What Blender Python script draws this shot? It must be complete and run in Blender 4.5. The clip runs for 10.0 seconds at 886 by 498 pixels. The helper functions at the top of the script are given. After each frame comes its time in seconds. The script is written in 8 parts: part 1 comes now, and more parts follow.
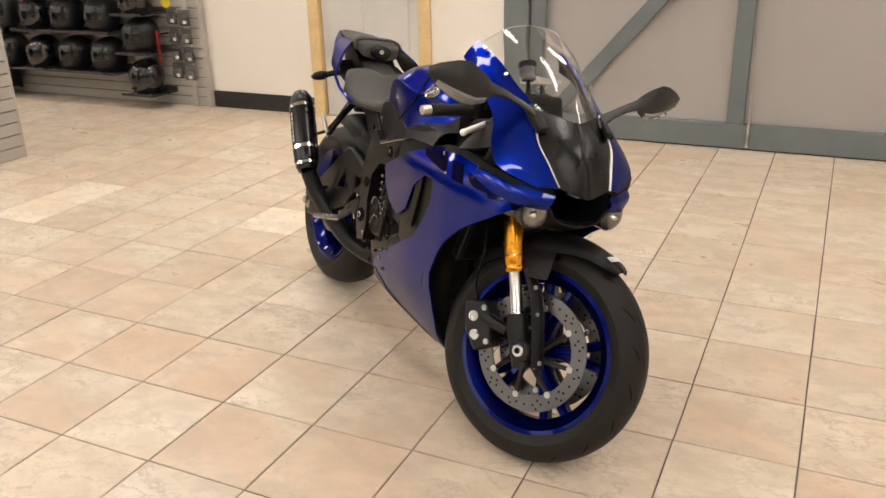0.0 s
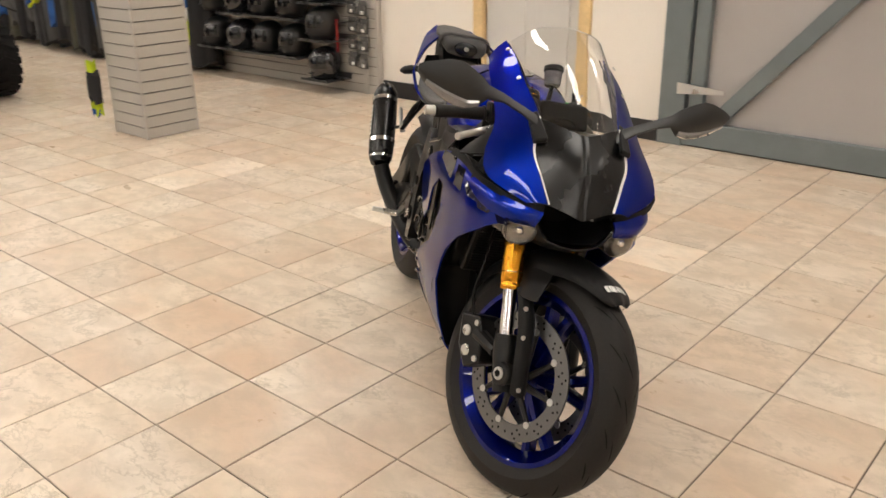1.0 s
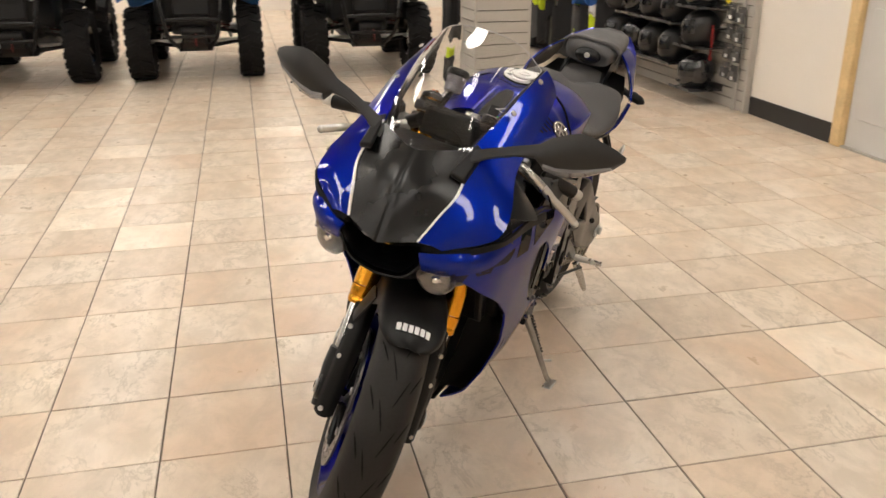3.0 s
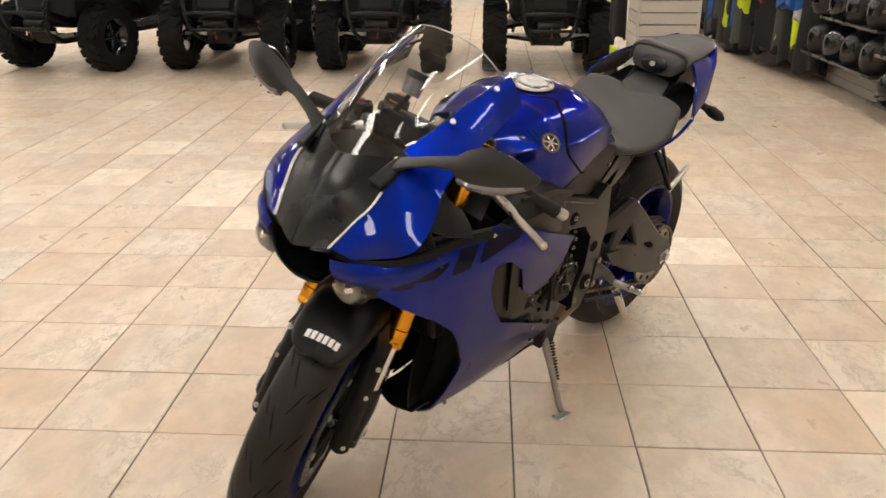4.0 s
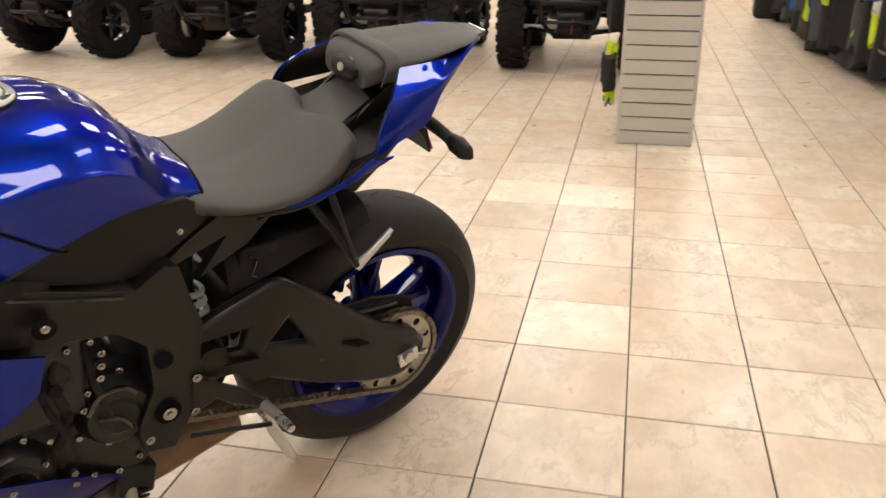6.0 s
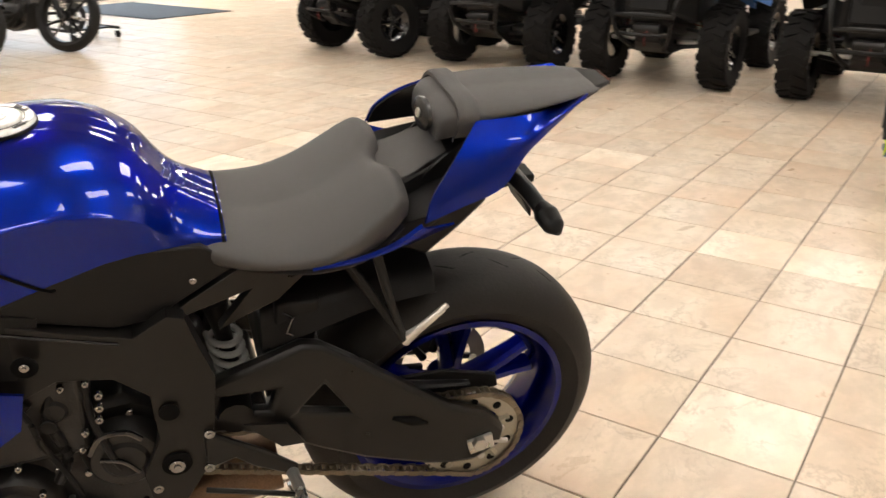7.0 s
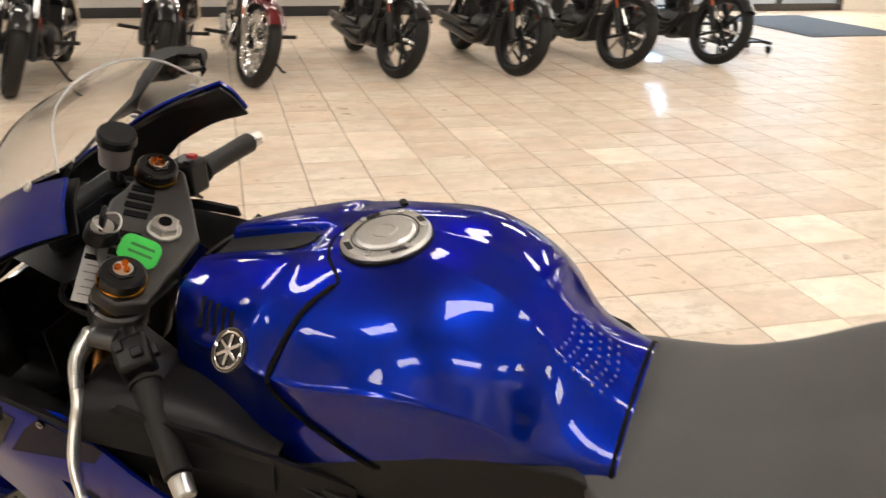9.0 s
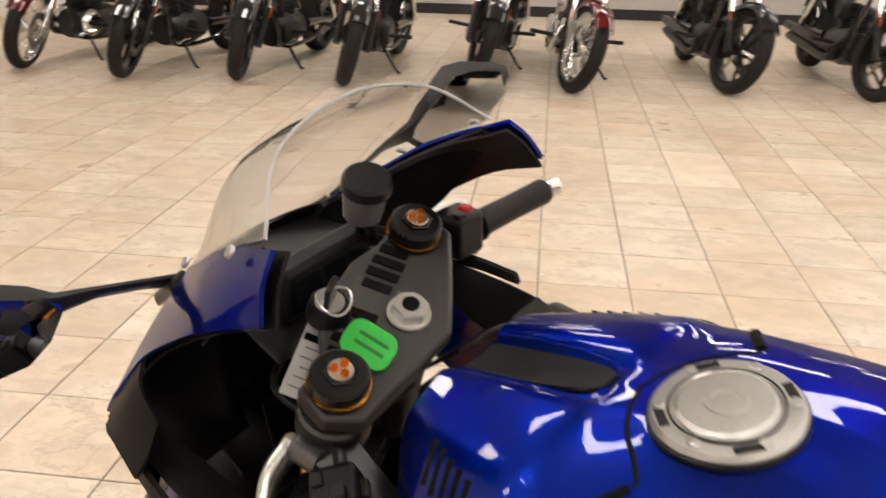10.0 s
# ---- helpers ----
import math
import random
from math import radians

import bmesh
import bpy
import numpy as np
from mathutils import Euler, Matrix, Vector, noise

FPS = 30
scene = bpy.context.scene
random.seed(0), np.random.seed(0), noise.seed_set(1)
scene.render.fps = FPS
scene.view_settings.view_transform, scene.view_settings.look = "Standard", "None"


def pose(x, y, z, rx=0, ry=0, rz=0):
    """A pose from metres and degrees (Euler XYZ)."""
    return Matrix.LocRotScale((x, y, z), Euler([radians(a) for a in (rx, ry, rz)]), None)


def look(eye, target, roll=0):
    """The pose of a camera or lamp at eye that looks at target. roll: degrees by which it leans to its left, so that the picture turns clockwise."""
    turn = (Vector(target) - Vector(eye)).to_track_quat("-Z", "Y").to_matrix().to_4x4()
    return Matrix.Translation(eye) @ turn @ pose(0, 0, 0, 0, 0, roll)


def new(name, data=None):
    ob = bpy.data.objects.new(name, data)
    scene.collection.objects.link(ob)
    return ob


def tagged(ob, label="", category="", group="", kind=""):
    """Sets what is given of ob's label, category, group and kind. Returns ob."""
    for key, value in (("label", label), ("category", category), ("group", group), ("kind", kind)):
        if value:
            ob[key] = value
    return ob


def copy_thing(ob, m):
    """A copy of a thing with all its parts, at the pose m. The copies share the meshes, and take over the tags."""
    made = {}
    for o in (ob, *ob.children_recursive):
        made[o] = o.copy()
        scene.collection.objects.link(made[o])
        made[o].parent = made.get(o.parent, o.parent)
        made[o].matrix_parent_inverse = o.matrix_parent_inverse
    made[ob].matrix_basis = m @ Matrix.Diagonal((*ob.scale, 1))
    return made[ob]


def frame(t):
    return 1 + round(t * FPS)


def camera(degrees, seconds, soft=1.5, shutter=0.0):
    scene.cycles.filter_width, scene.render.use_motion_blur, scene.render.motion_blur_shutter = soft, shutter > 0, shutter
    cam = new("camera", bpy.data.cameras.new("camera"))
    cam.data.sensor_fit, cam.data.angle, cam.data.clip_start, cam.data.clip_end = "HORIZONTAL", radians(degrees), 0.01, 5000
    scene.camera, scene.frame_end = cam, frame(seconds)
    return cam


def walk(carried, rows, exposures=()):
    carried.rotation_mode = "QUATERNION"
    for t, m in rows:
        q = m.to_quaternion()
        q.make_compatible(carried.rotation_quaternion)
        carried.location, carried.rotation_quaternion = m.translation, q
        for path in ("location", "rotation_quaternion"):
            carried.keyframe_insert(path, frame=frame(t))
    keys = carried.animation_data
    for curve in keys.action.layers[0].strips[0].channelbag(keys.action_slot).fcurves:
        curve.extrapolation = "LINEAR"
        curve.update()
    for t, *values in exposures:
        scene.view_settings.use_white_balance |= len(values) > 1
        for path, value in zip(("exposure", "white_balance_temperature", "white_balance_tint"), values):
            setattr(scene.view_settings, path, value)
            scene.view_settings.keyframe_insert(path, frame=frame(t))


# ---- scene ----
cam = camera(55.3, 10.0, soft=1.5, shutter=0.3)
PATH = [
    (0, (1.594, -1.752, 1.386), (0.799, -0.071, 0.65), -1.5),
    (0.5, (1.817, -1.641, 1.379), (0.85, -0.052, 0.643), -0.9),
    (1, (2.013, -1.363, 1.36), (0.791, 0.042, 0.63), -0.7),
    (1.5, (2.268, -1.097, 1.363), (0.837, 0.099, 0.639), -0.5),
    (2, (2.435, -0.75, 1.326), (0.831, 0.201, 0.604), -0.5),
    (2.2, (2.476, -0.6, 1.338), (0.816, 0.251, 0.615), -0.2),
    (3.3, (2.658, 0.175, 1.299), (0.806, 0.42, 0.586), -0.1),
    (3.5, (2.643, 0.299, 1.3), (0.779, 0.427, 0.586), 0.0),
    (4, (2.587, 0.576, 1.297), (0.723, 0.473, 0.579), -0.1),
    (4.5, (2.468, 0.884, 1.287), (0.613, 0.711, 0.561), -0.4),
    (5, (2.143, 1.117, 1.247), (0.29, 0.944, 0.514), -0.4),
    (5.2, (2.009, 1.204, 1.233), (0.158, 1.032, 0.496), -0.4),
    (6.3, (1.413, 1.684, 1.167), (-0.354, 1.098, 0.436), -0.1),
    (6.5, (1.33, 1.719, 1.176), (-0.389, 1.002, 0.446), 0.1),
    (7, (1.164, 1.837, 1.207), (-0.399, 0.822, 0.481), 0.5),
    (7.5, (1.079, 1.919, 1.248), (-0.274, 0.637, 0.523), 0.9),
    (8, (0.954, 1.814, 1.246), (-0.135, 0.305, 0.514), 0.9),
    (8.5, (0.83, 1.67, 1.262), (0.04, -0.014, 0.528), 0.8),
    (9, (0.689, 1.55, 1.273), (0.222, -0.25, 0.537), 1.0),
    (9.5, (0.659, 1.386, 1.256), (0.534, -0.467, 0.515), 1.0),
    (10, (0.663, 1.19, 1.248), (0.884, -0.653, 0.503), 1.2),
]
walk(cam, [(t, look(eye, target, roll)) for t, eye, target, roll in PATH], [(0.0, 0.0), (1.0, -0.07), (2.0, -0.08), (4.0, -0.10), (4.5, 0.05), (5.0, 0.17), (6.5, 0.10), (7.5, 0.10), (8.5, 0.05), (10.0, 0.06)])

# ---- world, lamps, exposure ----
world = bpy.data.worlds.new("world")
scene.world = world
world.use_nodes = True
wn = world.node_tree
sky = wn.nodes.new("ShaderNodeTexSky")
sky.sky_type, sky.sun_disc = "NISHITA", False
sky.sun_elevation, sky.sun_rotation = radians(35), radians(160)
wn.nodes["Background"].inputs["Strength"].default_value = 0.12
wn.links.new(sky.outputs["Color"], wn.nodes["Background"].inputs["Color"])

sun_data = bpy.data.lights.new("sun", "SUN")
sun_data.energy, sun_data.angle, sun_data.color = 2.0, radians(0.5), (1.0, 0.96, 0.9)
sun = new("sun", sun_data)
sun.rotation_euler = (radians(55), 0, radians(20))

# daylight that falls in through the glazed entrance
day_data = bpy.data.lights.new("entrance_daylight", "AREA")
day_data.shape, day_data.size, day_data.size_y = "RECTANGLE", 3.0, 2.2
day_data.energy, day_data.color = 30, (0.80, 0.90, 1.0)
day = new("entrance_daylight", day_data)
day.matrix_world = look((-7.0, -9.75, 1.3), (-6.0, 0, 0.6))

# added narrow bluish lamp by the entrance that lays a pale streak over the tiles
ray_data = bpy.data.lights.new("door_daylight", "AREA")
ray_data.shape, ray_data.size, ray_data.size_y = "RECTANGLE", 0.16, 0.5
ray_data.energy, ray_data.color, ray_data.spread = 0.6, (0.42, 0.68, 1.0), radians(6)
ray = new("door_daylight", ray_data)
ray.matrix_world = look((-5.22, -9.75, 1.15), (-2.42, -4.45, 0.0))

LIGHT_POWER = 18.8      # emission of the ceiling light diffusers
WARM = (1.0, 0.936, 0.856)


# ---- helpers for building ----
def part(name, bm, material, parent=None, label="", bevel=0.0, sharp=35, smooth=True, mods=()):
    me = bpy.data.meshes.new(name)
    bmesh.ops.recalc_face_normals(bm, faces=bm.faces)
    bm.to_mesh(me)
    bm.free()
    for m in (material if isinstance(material, (list, tuple)) else [material]):
        me.materials.append(m)
    if smooth:
        me.polygons.foreach_set("use_smooth", [True] * len(me.polygons))
        me.set_sharp_from_angle(angle=radians(sharp))
    ob = new(name, me)
    if parent is not None:
        ob.parent = parent
    if label:
        ob["label"] = label
    if bevel:
        b = ob.modifiers.new("bevel", "BEVEL")
        b.width, b.segments, b.limit_method, b.angle_limit = bevel, 2, "ANGLE", radians(40)
        b.harden_normals = False
    return ob


def thing(name, label, category, group="", m=None, kind=""):
    ob = new(name)
    ob.empty_display_size = 0.1
    if m is not None:
        ob.matrix_world = m
    return tagged(ob, label, category, group, kind)


def box(sx, sy, sz, at=(0, 0, 0), rot=None, bm=None):
    bm = bm or bmesh.new()
    m = Matrix.Translation(at)
    if rot:
        m = m @ Euler([radians(a) for a in rot]).to_matrix().to_4x4()
    bmesh.ops.create_cube(bm, size=1.0, matrix=m @ Matrix.Diagonal((sx, sy, sz, 1)))
    return bm


def prism(outline, lo, hi, axis="y", bm=None):
    """An outline in the plane across axis, pushed from lo to hi along it."""
    bm = bm or bmesh.new()
    def at(p, h):
        if axis == "y":
            return (p[0], h, p[1])
        if axis == "x":
            return (h, p[0], p[1])
        return (p[0], p[1], h)
    a = [bm.verts.new(at(p, lo)) for p in outline]
    b = [bm.verts.new(at(p, hi)) for p in outline]
    n = len(outline)
    bm.faces.new(a)
    bm.faces.new(b[::-1])
    for i in range(n):
        bm.faces.new((a[i], b[i], b[(i + 1) % n], a[(i + 1) % n]))
    return bm


def lathe(profile, n=48, m=None, bm=None, closed=False):
    """Turns a profile of (radius, height) round the y axis."""
    bm = bm or bmesh.new()
    m = m or Matrix.Identity(4)
    rings = []
    for r, h in profile:
        if r < 1e-5:
            rings.append([bm.verts.new(m @ Vector((0, h, 0)))])
        else:
            rings.append([bm.verts.new(m @ Vector((r * math.cos(2 * math.pi * i / n), h, r * math.sin(2 * math.pi * i / n)))) for i in range(n)])
    pairs = list(zip(rings, rings[1:])) + ([(rings[-1], rings[0])] if closed else [])
    for a, b in pairs:
        for i in range(n):
            j = (i + 1) % n
            if len(a) == 1 and len(b) == 1:
                continue
            if len(a) == 1:
                bm.faces.new((a[0], b[i], b[j]))
            elif len(b) == 1:
                bm.faces.new((a[i], b[0], a[j]))
            else:
                bm.faces.new((a[i], b[i], b[j], a[j]))
    return bm


def disc_at(r, h, at, axis, n=24, bm=None, r2=None, rim=0.0):
    """A short cylinder or cone of height h from at along axis, with a small chamfer."""
    m = Matrix.Translation(at) @ Vector(axis).to_track_quat("Y", "Z").to_matrix().to_4x4()
    r2 = r if r2 is None else r2
    if rim:
        prof = [(0, 0), (r - rim, 0), (r, rim), (r2, h - rim), (r2 - rim, h), (0, h)]
    else:
        prof = [(0, 0), (r, 0), (r2, h), (0, h)]
    return lathe(prof, n, m, bm)


def spline(points, k=6):
    """A smooth line through points (Catmull-Rom)."""
    p = [Vector(q) for q in points]
    if len(p) < 3:
        return p
    p = [2 * p[0] - p[1]] + p + [2 * p[-1] - p[-2]]
    out = []
    for i in range(1, len(p) - 2):
        for j in range(k):
            t = j / k
            out.append(0.5 * ((2 * p[i]) + (p[i + 1] - p[i - 1]) * t + (2 * p[i - 1] - 5 * p[i] + 4 * p[i + 1] - p[i + 2]) * t * t
                              + (3 * p[i] - p[i - 1] - 3 * p[i + 1] + p[i + 2]) * t ** 3))
    return out + [p[-2]]


def tube(points, r, n=10, bm=None, flat=1.0, k=6, cap=True):
    """A pipe along a smooth line; r is one radius or one for each point given."""
    bm = bm or bmesh.new()
    radii = list(r) if isinstance(r, (list, tuple)) else None
    line = spline(points, k)
    rad = [float(np.interp(i / max(1, len(line) - 1), np.linspace(0, 1, len(radii)), radii)) if radii else r for i in range(len(line))]
    up = Vector((0, 0, 1))
    rings = []
    for i, q in enumerate(line):
        d = (line[min(i + 1, len(line) - 1)] - line[max(i - 1, 0)]).normalized()
        s = d.cross(up)
        if s.length < 0.2:
            s = d.cross(Vector((0, 1, 0)))
        s.normalize()
        u = s.cross(d)
        rings.append([bm.verts.new(q + rad[i] * (math.cos(a) * s + flat * math.sin(a) * u)) for a in (2 * math.pi * j / n for j in range(n))])
    for a, b in zip(rings, rings[1:]):
        for j in range(n):
            bm.faces.new((a[j], b[j], b[(j + 1) % n], a[(j + 1) % n]))
    if cap:
        bm.faces.new(rings[0][::-1])
        bm.faces.new(rings[-1])
    return bm


def loft(rings, bm=None, cap=True, closed=True):
    """Skins rings of equal count."""
    bm = bm or bmesh.new()
    vr = [[bm.verts.new(q) for q in ring] for ring in rings]
    for a, b in zip(vr, vr[1:]):
        n = len(a)
        for j in range(n if closed else n - 1):
            bm.faces.new((a[j], b[j], b[(j + 1) % n], a[(j + 1) % n]))
    if cap and closed:
        bm.faces.new(vr[0][::-1])
        bm.faces.new(vr[-1])
    return bm


def dice(bm, lo, hi, step, axes):
    """Cuts all faces of bm by a grid of planes, so that it can be bent."""
    for ax in axes:
        no = Vector([1.0 if i == ax else 0.0 for i in range(3)])
        v = lo[ax] + step
        while v < hi[ax]:
            bmesh.ops.bisect_plane(bm, geom=bm.verts[:] + bm.edges[:] + bm.faces[:], dist=1e-5, plane_co=no * v, plane_no=no)
            v += step


def panel(outline, yfun, thick=0.004, step=0.03, bm=None, corner=0):
    """A curved sheet: an outline in the side view (x, z), laid on y = yfun(x, z), thick metres inwards (towards y = 0)."""
    own = bmesh.new()
    vs = [own.verts.new((x, 0, z)) for x, z in outline]
    own.faces.new(vs)
    xs, zs = [p[0] for p in outline], [p[1] for p in outline]
    dice(own, (min(xs), 0, min(zs)), (max(xs), 0, max(zs)), step, (0, 2))
    flat = own.verts[:]
    for v in flat:
        v.co.y = yfun(v.co.x, v.co.z)
    side = 1 if sum(v.co.y for v in flat) > 0 else -1
    ret = bmesh.ops.extrude_face_region(own, geom=own.faces[:])
    for v in [g for g in ret["geom"] if isinstance(g, bmesh.types.BMVert)]:
        v.co.y -= side * thick
    if bm is None:
        return own
    tmp = bpy.data.meshes.new("tmp")
    own.to_mesh(tmp)
    own.free()
    bm.from_mesh(tmp)
    bpy.data.meshes.remove(tmp)
    return bm


def moved(bm, m):
    bm.transform(m)
    return bm


# ---- materials ----
def nodes_of(name):
    m = bpy.data.materials.new(name)
    m.use_nodes = True
    nt = m.node_tree
    return m, nt, nt.nodes["Principled BSDF"]


def ramp(nt, fac, stops):
    r = nt.nodes.new("ShaderNodeValToRGB")
    el = r.color_ramp.elements
    while len(el) < len(stops):
        el.new(0.5)
    for e, (p, c) in zip(el, stops):
        e.position, e.color = p, (*c, 1) if len(c) == 3 else c
    nt.links.new(fac, r.inputs["Fac"])
    return r.outputs["Color"]


def noise_node(nt, scale, detail=4.0, rough=0.55, vec=None):
    n = nt.nodes.new("ShaderNodeTexNoise")
    n.inputs["Scale"].default_value, n.inputs["Detail"].default_value, n.inputs["Roughness"].default_value = scale, detail, rough
    if vec is None:
        tc = nt.nodes.new("ShaderNodeTexCoord")
        vec = tc.outputs["Object"]
    nt.links.new(vec, n.inputs["Vector"])
    return n.outputs["Fac"]


def plain(name, colour, rough=0.5, metal=0.0, coat=0.0, vary=0.12, grain=300.0, bump=0.0, blotch=6.0, spec=0.5, rvary=0.08, flake=0.0):
    """A painted, cast, rubber or plastic surface: slight blotches, fine grain, uneven gloss."""
    m, nt, p = nodes_of(name)
    a = noise_node(nt, blotch, 5)
    g = noise_node(nt, grain, 2)
    mix = nt.nodes.new("ShaderNodeMath")
    mix.operation = "ADD"
    h1 = nt.nodes.new("ShaderNodeMath"); h1.operation = "MULTIPLY"; h1.inputs[1].default_value = 0.6
    h2 = nt.nodes.new("ShaderNodeMath"); h2.operation = "MULTIPLY"; h2.inputs[1].default_value = 0.4
    nt.links.new(a, h1.inputs[0]); nt.links.new(g, h2.inputs[0])
    nt.links.new(h1.outputs[0], mix.inputs[0]); nt.links.new(h2.outputs[0], mix.inputs[1])
    lo = tuple(c * (1 - vary) for c in colour)
    hi = tuple(min(1, c * (1 + vary)) for c in colour)
    col = ramp(nt, mix.outputs[0], [(0.3, lo), (0.7, hi)])
    nt.links.new(col, p.inputs["Base Color"])
    rr = ramp(nt, a, [(0.3, (max(0.02, rough - rvary),) * 3), (0.75, (min(1, rough + rvary),) * 3)])
    nt.links.new(rr, p.inputs["Roughness"])
    p.inputs["Metallic"].default_value = metal
    p.inputs["Coat Weight"].default_value = coat
    p.inputs["Coat Roughness"].default_value = 0.03
    p.inputs["Specular IOR Level"].default_value = spec
    if bump:
        b = nt.nodes.new("ShaderNodeBump")
        b.inputs["Strength"].default_value, b.inputs["Distance"].default_value = bump, 0.002
        nt.links.new(g, b.inputs["Height"])
        nt.links.new(b.outputs["Normal"], p.inputs["Normal"])
    return m


def glass_material(name, tint=(1, 1, 1), rough=0.0):
    m, nt, p = nodes_of(name)
    p.inputs["Base Color"].default_value = (*tint, 1)
    p.inputs["Transmission Weight"].default_value = 1.0
    p.inputs["Roughness"].default_value = rough
    p.inputs["IOR"].default_value = 1.45
    return m


def emitter(name, colour, strength):
    m, nt, p = nodes_of(name)
    p.inputs["Base Color"].default_value = (*colour, 1)
    p.inputs["Emission Color"].default_value = (*colour, 1)
    p.inputs["Emission Strength"].default_value = strength
    return m


def tile_material(name, per_island, pale=False):
    """Honed beige stone-look ceramic: clouds, veins, a shade of its own for each tile."""
    m, nt, p = nodes_of(name)
    geo = nt.nodes.new("ShaderNodeNewGeometry")
    if per_island:
        rnd = geo.outputs["Random Per Island"]
    else:
        rnd = nt.nodes.new("ShaderNodeObjectInfo").outputs["Random"]
    shift = nt.nodes.new("ShaderNodeVectorMath"); shift.operation = "SCALE"
    comb = nt.nodes.new("ShaderNodeCombineXYZ")
    nt.links.new(rnd, comb.inputs[0]); nt.links.new(rnd, comb.inputs[1]); nt.links.new(rnd, comb.inputs[2])
    nt.links.new(comb.outputs[0], shift.inputs[0]); shift.inputs["Scale"].default_value = 37.0
    add = nt.nodes.new("ShaderNodeVectorMath"); add.operation = "ADD"
    nt.links.new(geo.outputs["Position"], add.inputs[0]); nt.links.new(shift.outputs[0], add.inputs[1])
    turn = nt.nodes.new("ShaderNodeMapping")
    turn.inputs["Rotation"].default_value = (0, 0, radians(38))
    turn.inputs["Scale"].default_value = (0.85, 1.3, 1.0)
    nt.links.new(add.outputs[0], turn.inputs["Vector"])
    cloud = noise_node(nt, 2.4, 4, 0.5, turn.outputs[0])
    cloud.node.inputs["Distortion"].default_value = 0.25
    spots = noise_node(nt, 7.5, 7, 0.66, turn.outputs[0])
    spots.node.inputs["Distortion"].default_value = 0.35
    lines = noise_node(nt, 5.2, 8, 0.68, turn.outputs[0])
    lines.node.inputs["Distortion"].default_value = 0.4
    fine = noise_node(nt, 140.0, 3, 0.6, add.outputs[0])
    base = ramp(nt, cloud, [(0.30, (0.645, 0.492, 0.368)), (0.48, (0.688, 0.572, 0.458)), (0.66, (0.750, 0.652, 0.548))])

    def blend(fac, strength, under, colour):
        f = nt.nodes.new("ShaderNodeMath"); f.operation = "MULTIPLY"; f.inputs[1].default_value = strength
        nt.links.new(fac, f.inputs[0])
        mx = nt.nodes.new("ShaderNodeMix"); mx.data_type = "RGBA"
        nt.links.new(f.outputs[0], mx.inputs[0]); nt.links.new(under, mx.inputs[6])
        mx.inputs[7].default_value = (*colour, 1)
        return mx.outputs[2]

    grey = ramp(nt, spots, [(0.42, (0, 0, 0)), (0.60, (1, 1, 1))])
    clouded = blend(grey, 0.39, base, (0.460, 0.378, 0.290))
    band = ramp(nt, lines, [(0.475, (0, 0, 0)), (0.50, (1, 1, 1)), (0.525, (0, 0, 0))])
    patchy = ramp(nt, cloud, [(0.42, (0, 0, 0)), (0.62, (1, 1, 1))])
    both = nt.nodes.new("ShaderNodeMath"); both.operation = "MULTIPLY"
    nt.links.new(band, both.inputs[0]); nt.links.new(patchy, both.inputs[1])
    veined = blend(both.outputs[0], 0.44, clouded, (0.31, 0.245, 0.17))
    if pale:
        stops = [(0.0, (1.16, 1.19, 1.20)), (1.0, (1.22, 1.26, 1.28))]
    else:
        stops = [(0.0, (0.91, 0.89, 0.86)), (0.2, (0.98, 0.935, 0.885)), (0.45, (0.95, 0.95, 0.94)), (0.65, (1.01, 0.995, 0.96)), (0.85, (0.99, 0.99, 0.98)), (1.0, (1.05, 1.06, 1.06))]
    shade = ramp(nt, rnd, stops)
    mul2 = nt.nodes.new("ShaderNodeMix"); mul2.data_type, mul2.blend_type = "RGBA", "MULTIPLY"
    mul2.inputs[0].default_value = 1.0
    nt.links.new(veined, mul2.inputs[6]); nt.links.new(shade, mul2.inputs[7])
    nt.links.new(mul2.outputs[2], p.inputs["Base Color"])
    rr = ramp(nt, spots, [(0.3, (0.26,) * 3), (0.75, (0.40,) * 3)])
    nt.links.new(rr, p.inputs["Roughness"])
    b = nt.nodes.new("ShaderNodeBump")
    b.inputs["Strength"].default_value, b.inputs["Distance"].default_value = 0.25, 0.001
    nt.links.new(fine, b.inputs["Height"])
    nt.links.new(b.outputs["Normal"], p.inputs["Normal"])
    return m


M_TILE = tile_material("beige_tile", False)
M_TILE_FAR = tile_material("beige_tile_far", True)
M_TILE_PALE = tile_material("pale_cream_tile", False, True)
M_GROUT = plain("grout", (0.13, 0.10, 0.072), 0.85, vary=0.3, grain=90)
M_WALL = plain("cream_wall_paint", (0.83, 0.78, 0.71), 0.6, vary=0.04, grain=220, bump=0.15, blotch=1.5)
M_WALLGREY = plain("grey_beige_wall_paint", (0.46, 0.44, 0.41), 0.6, vary=0.05, grain=220, bump=0.15, blotch=1.5)
M_BLACKBASE = plain("black_vinyl_base", (0.012, 0.012, 0.013), 0.45)
M_TRIMWOOD = plain("pale_pine_trim", (0.70, 0.51, 0.26), 0.5, vary=0.16, blotch=9, grain=60)
M_DOOR = plain("light_grey_door_paint", (0.60, 0.585, 0.56), 0.5, vary=0.04, bump=0.1)
M_STEELPAINT = plain("blue_grey_steel_paint", (0.155, 0.18, 0.185), 0.5, vary=0.12)
M_GREYPANEL = plain("warm_grey_sheet", (0.40, 0.375, 0.36), 0.5, vary=0.05, blotch=2)
M_SLAT = plain("grey_slatwall", (0.44, 0.415, 0.375), 0.5, vary=0.05, blotch=3)
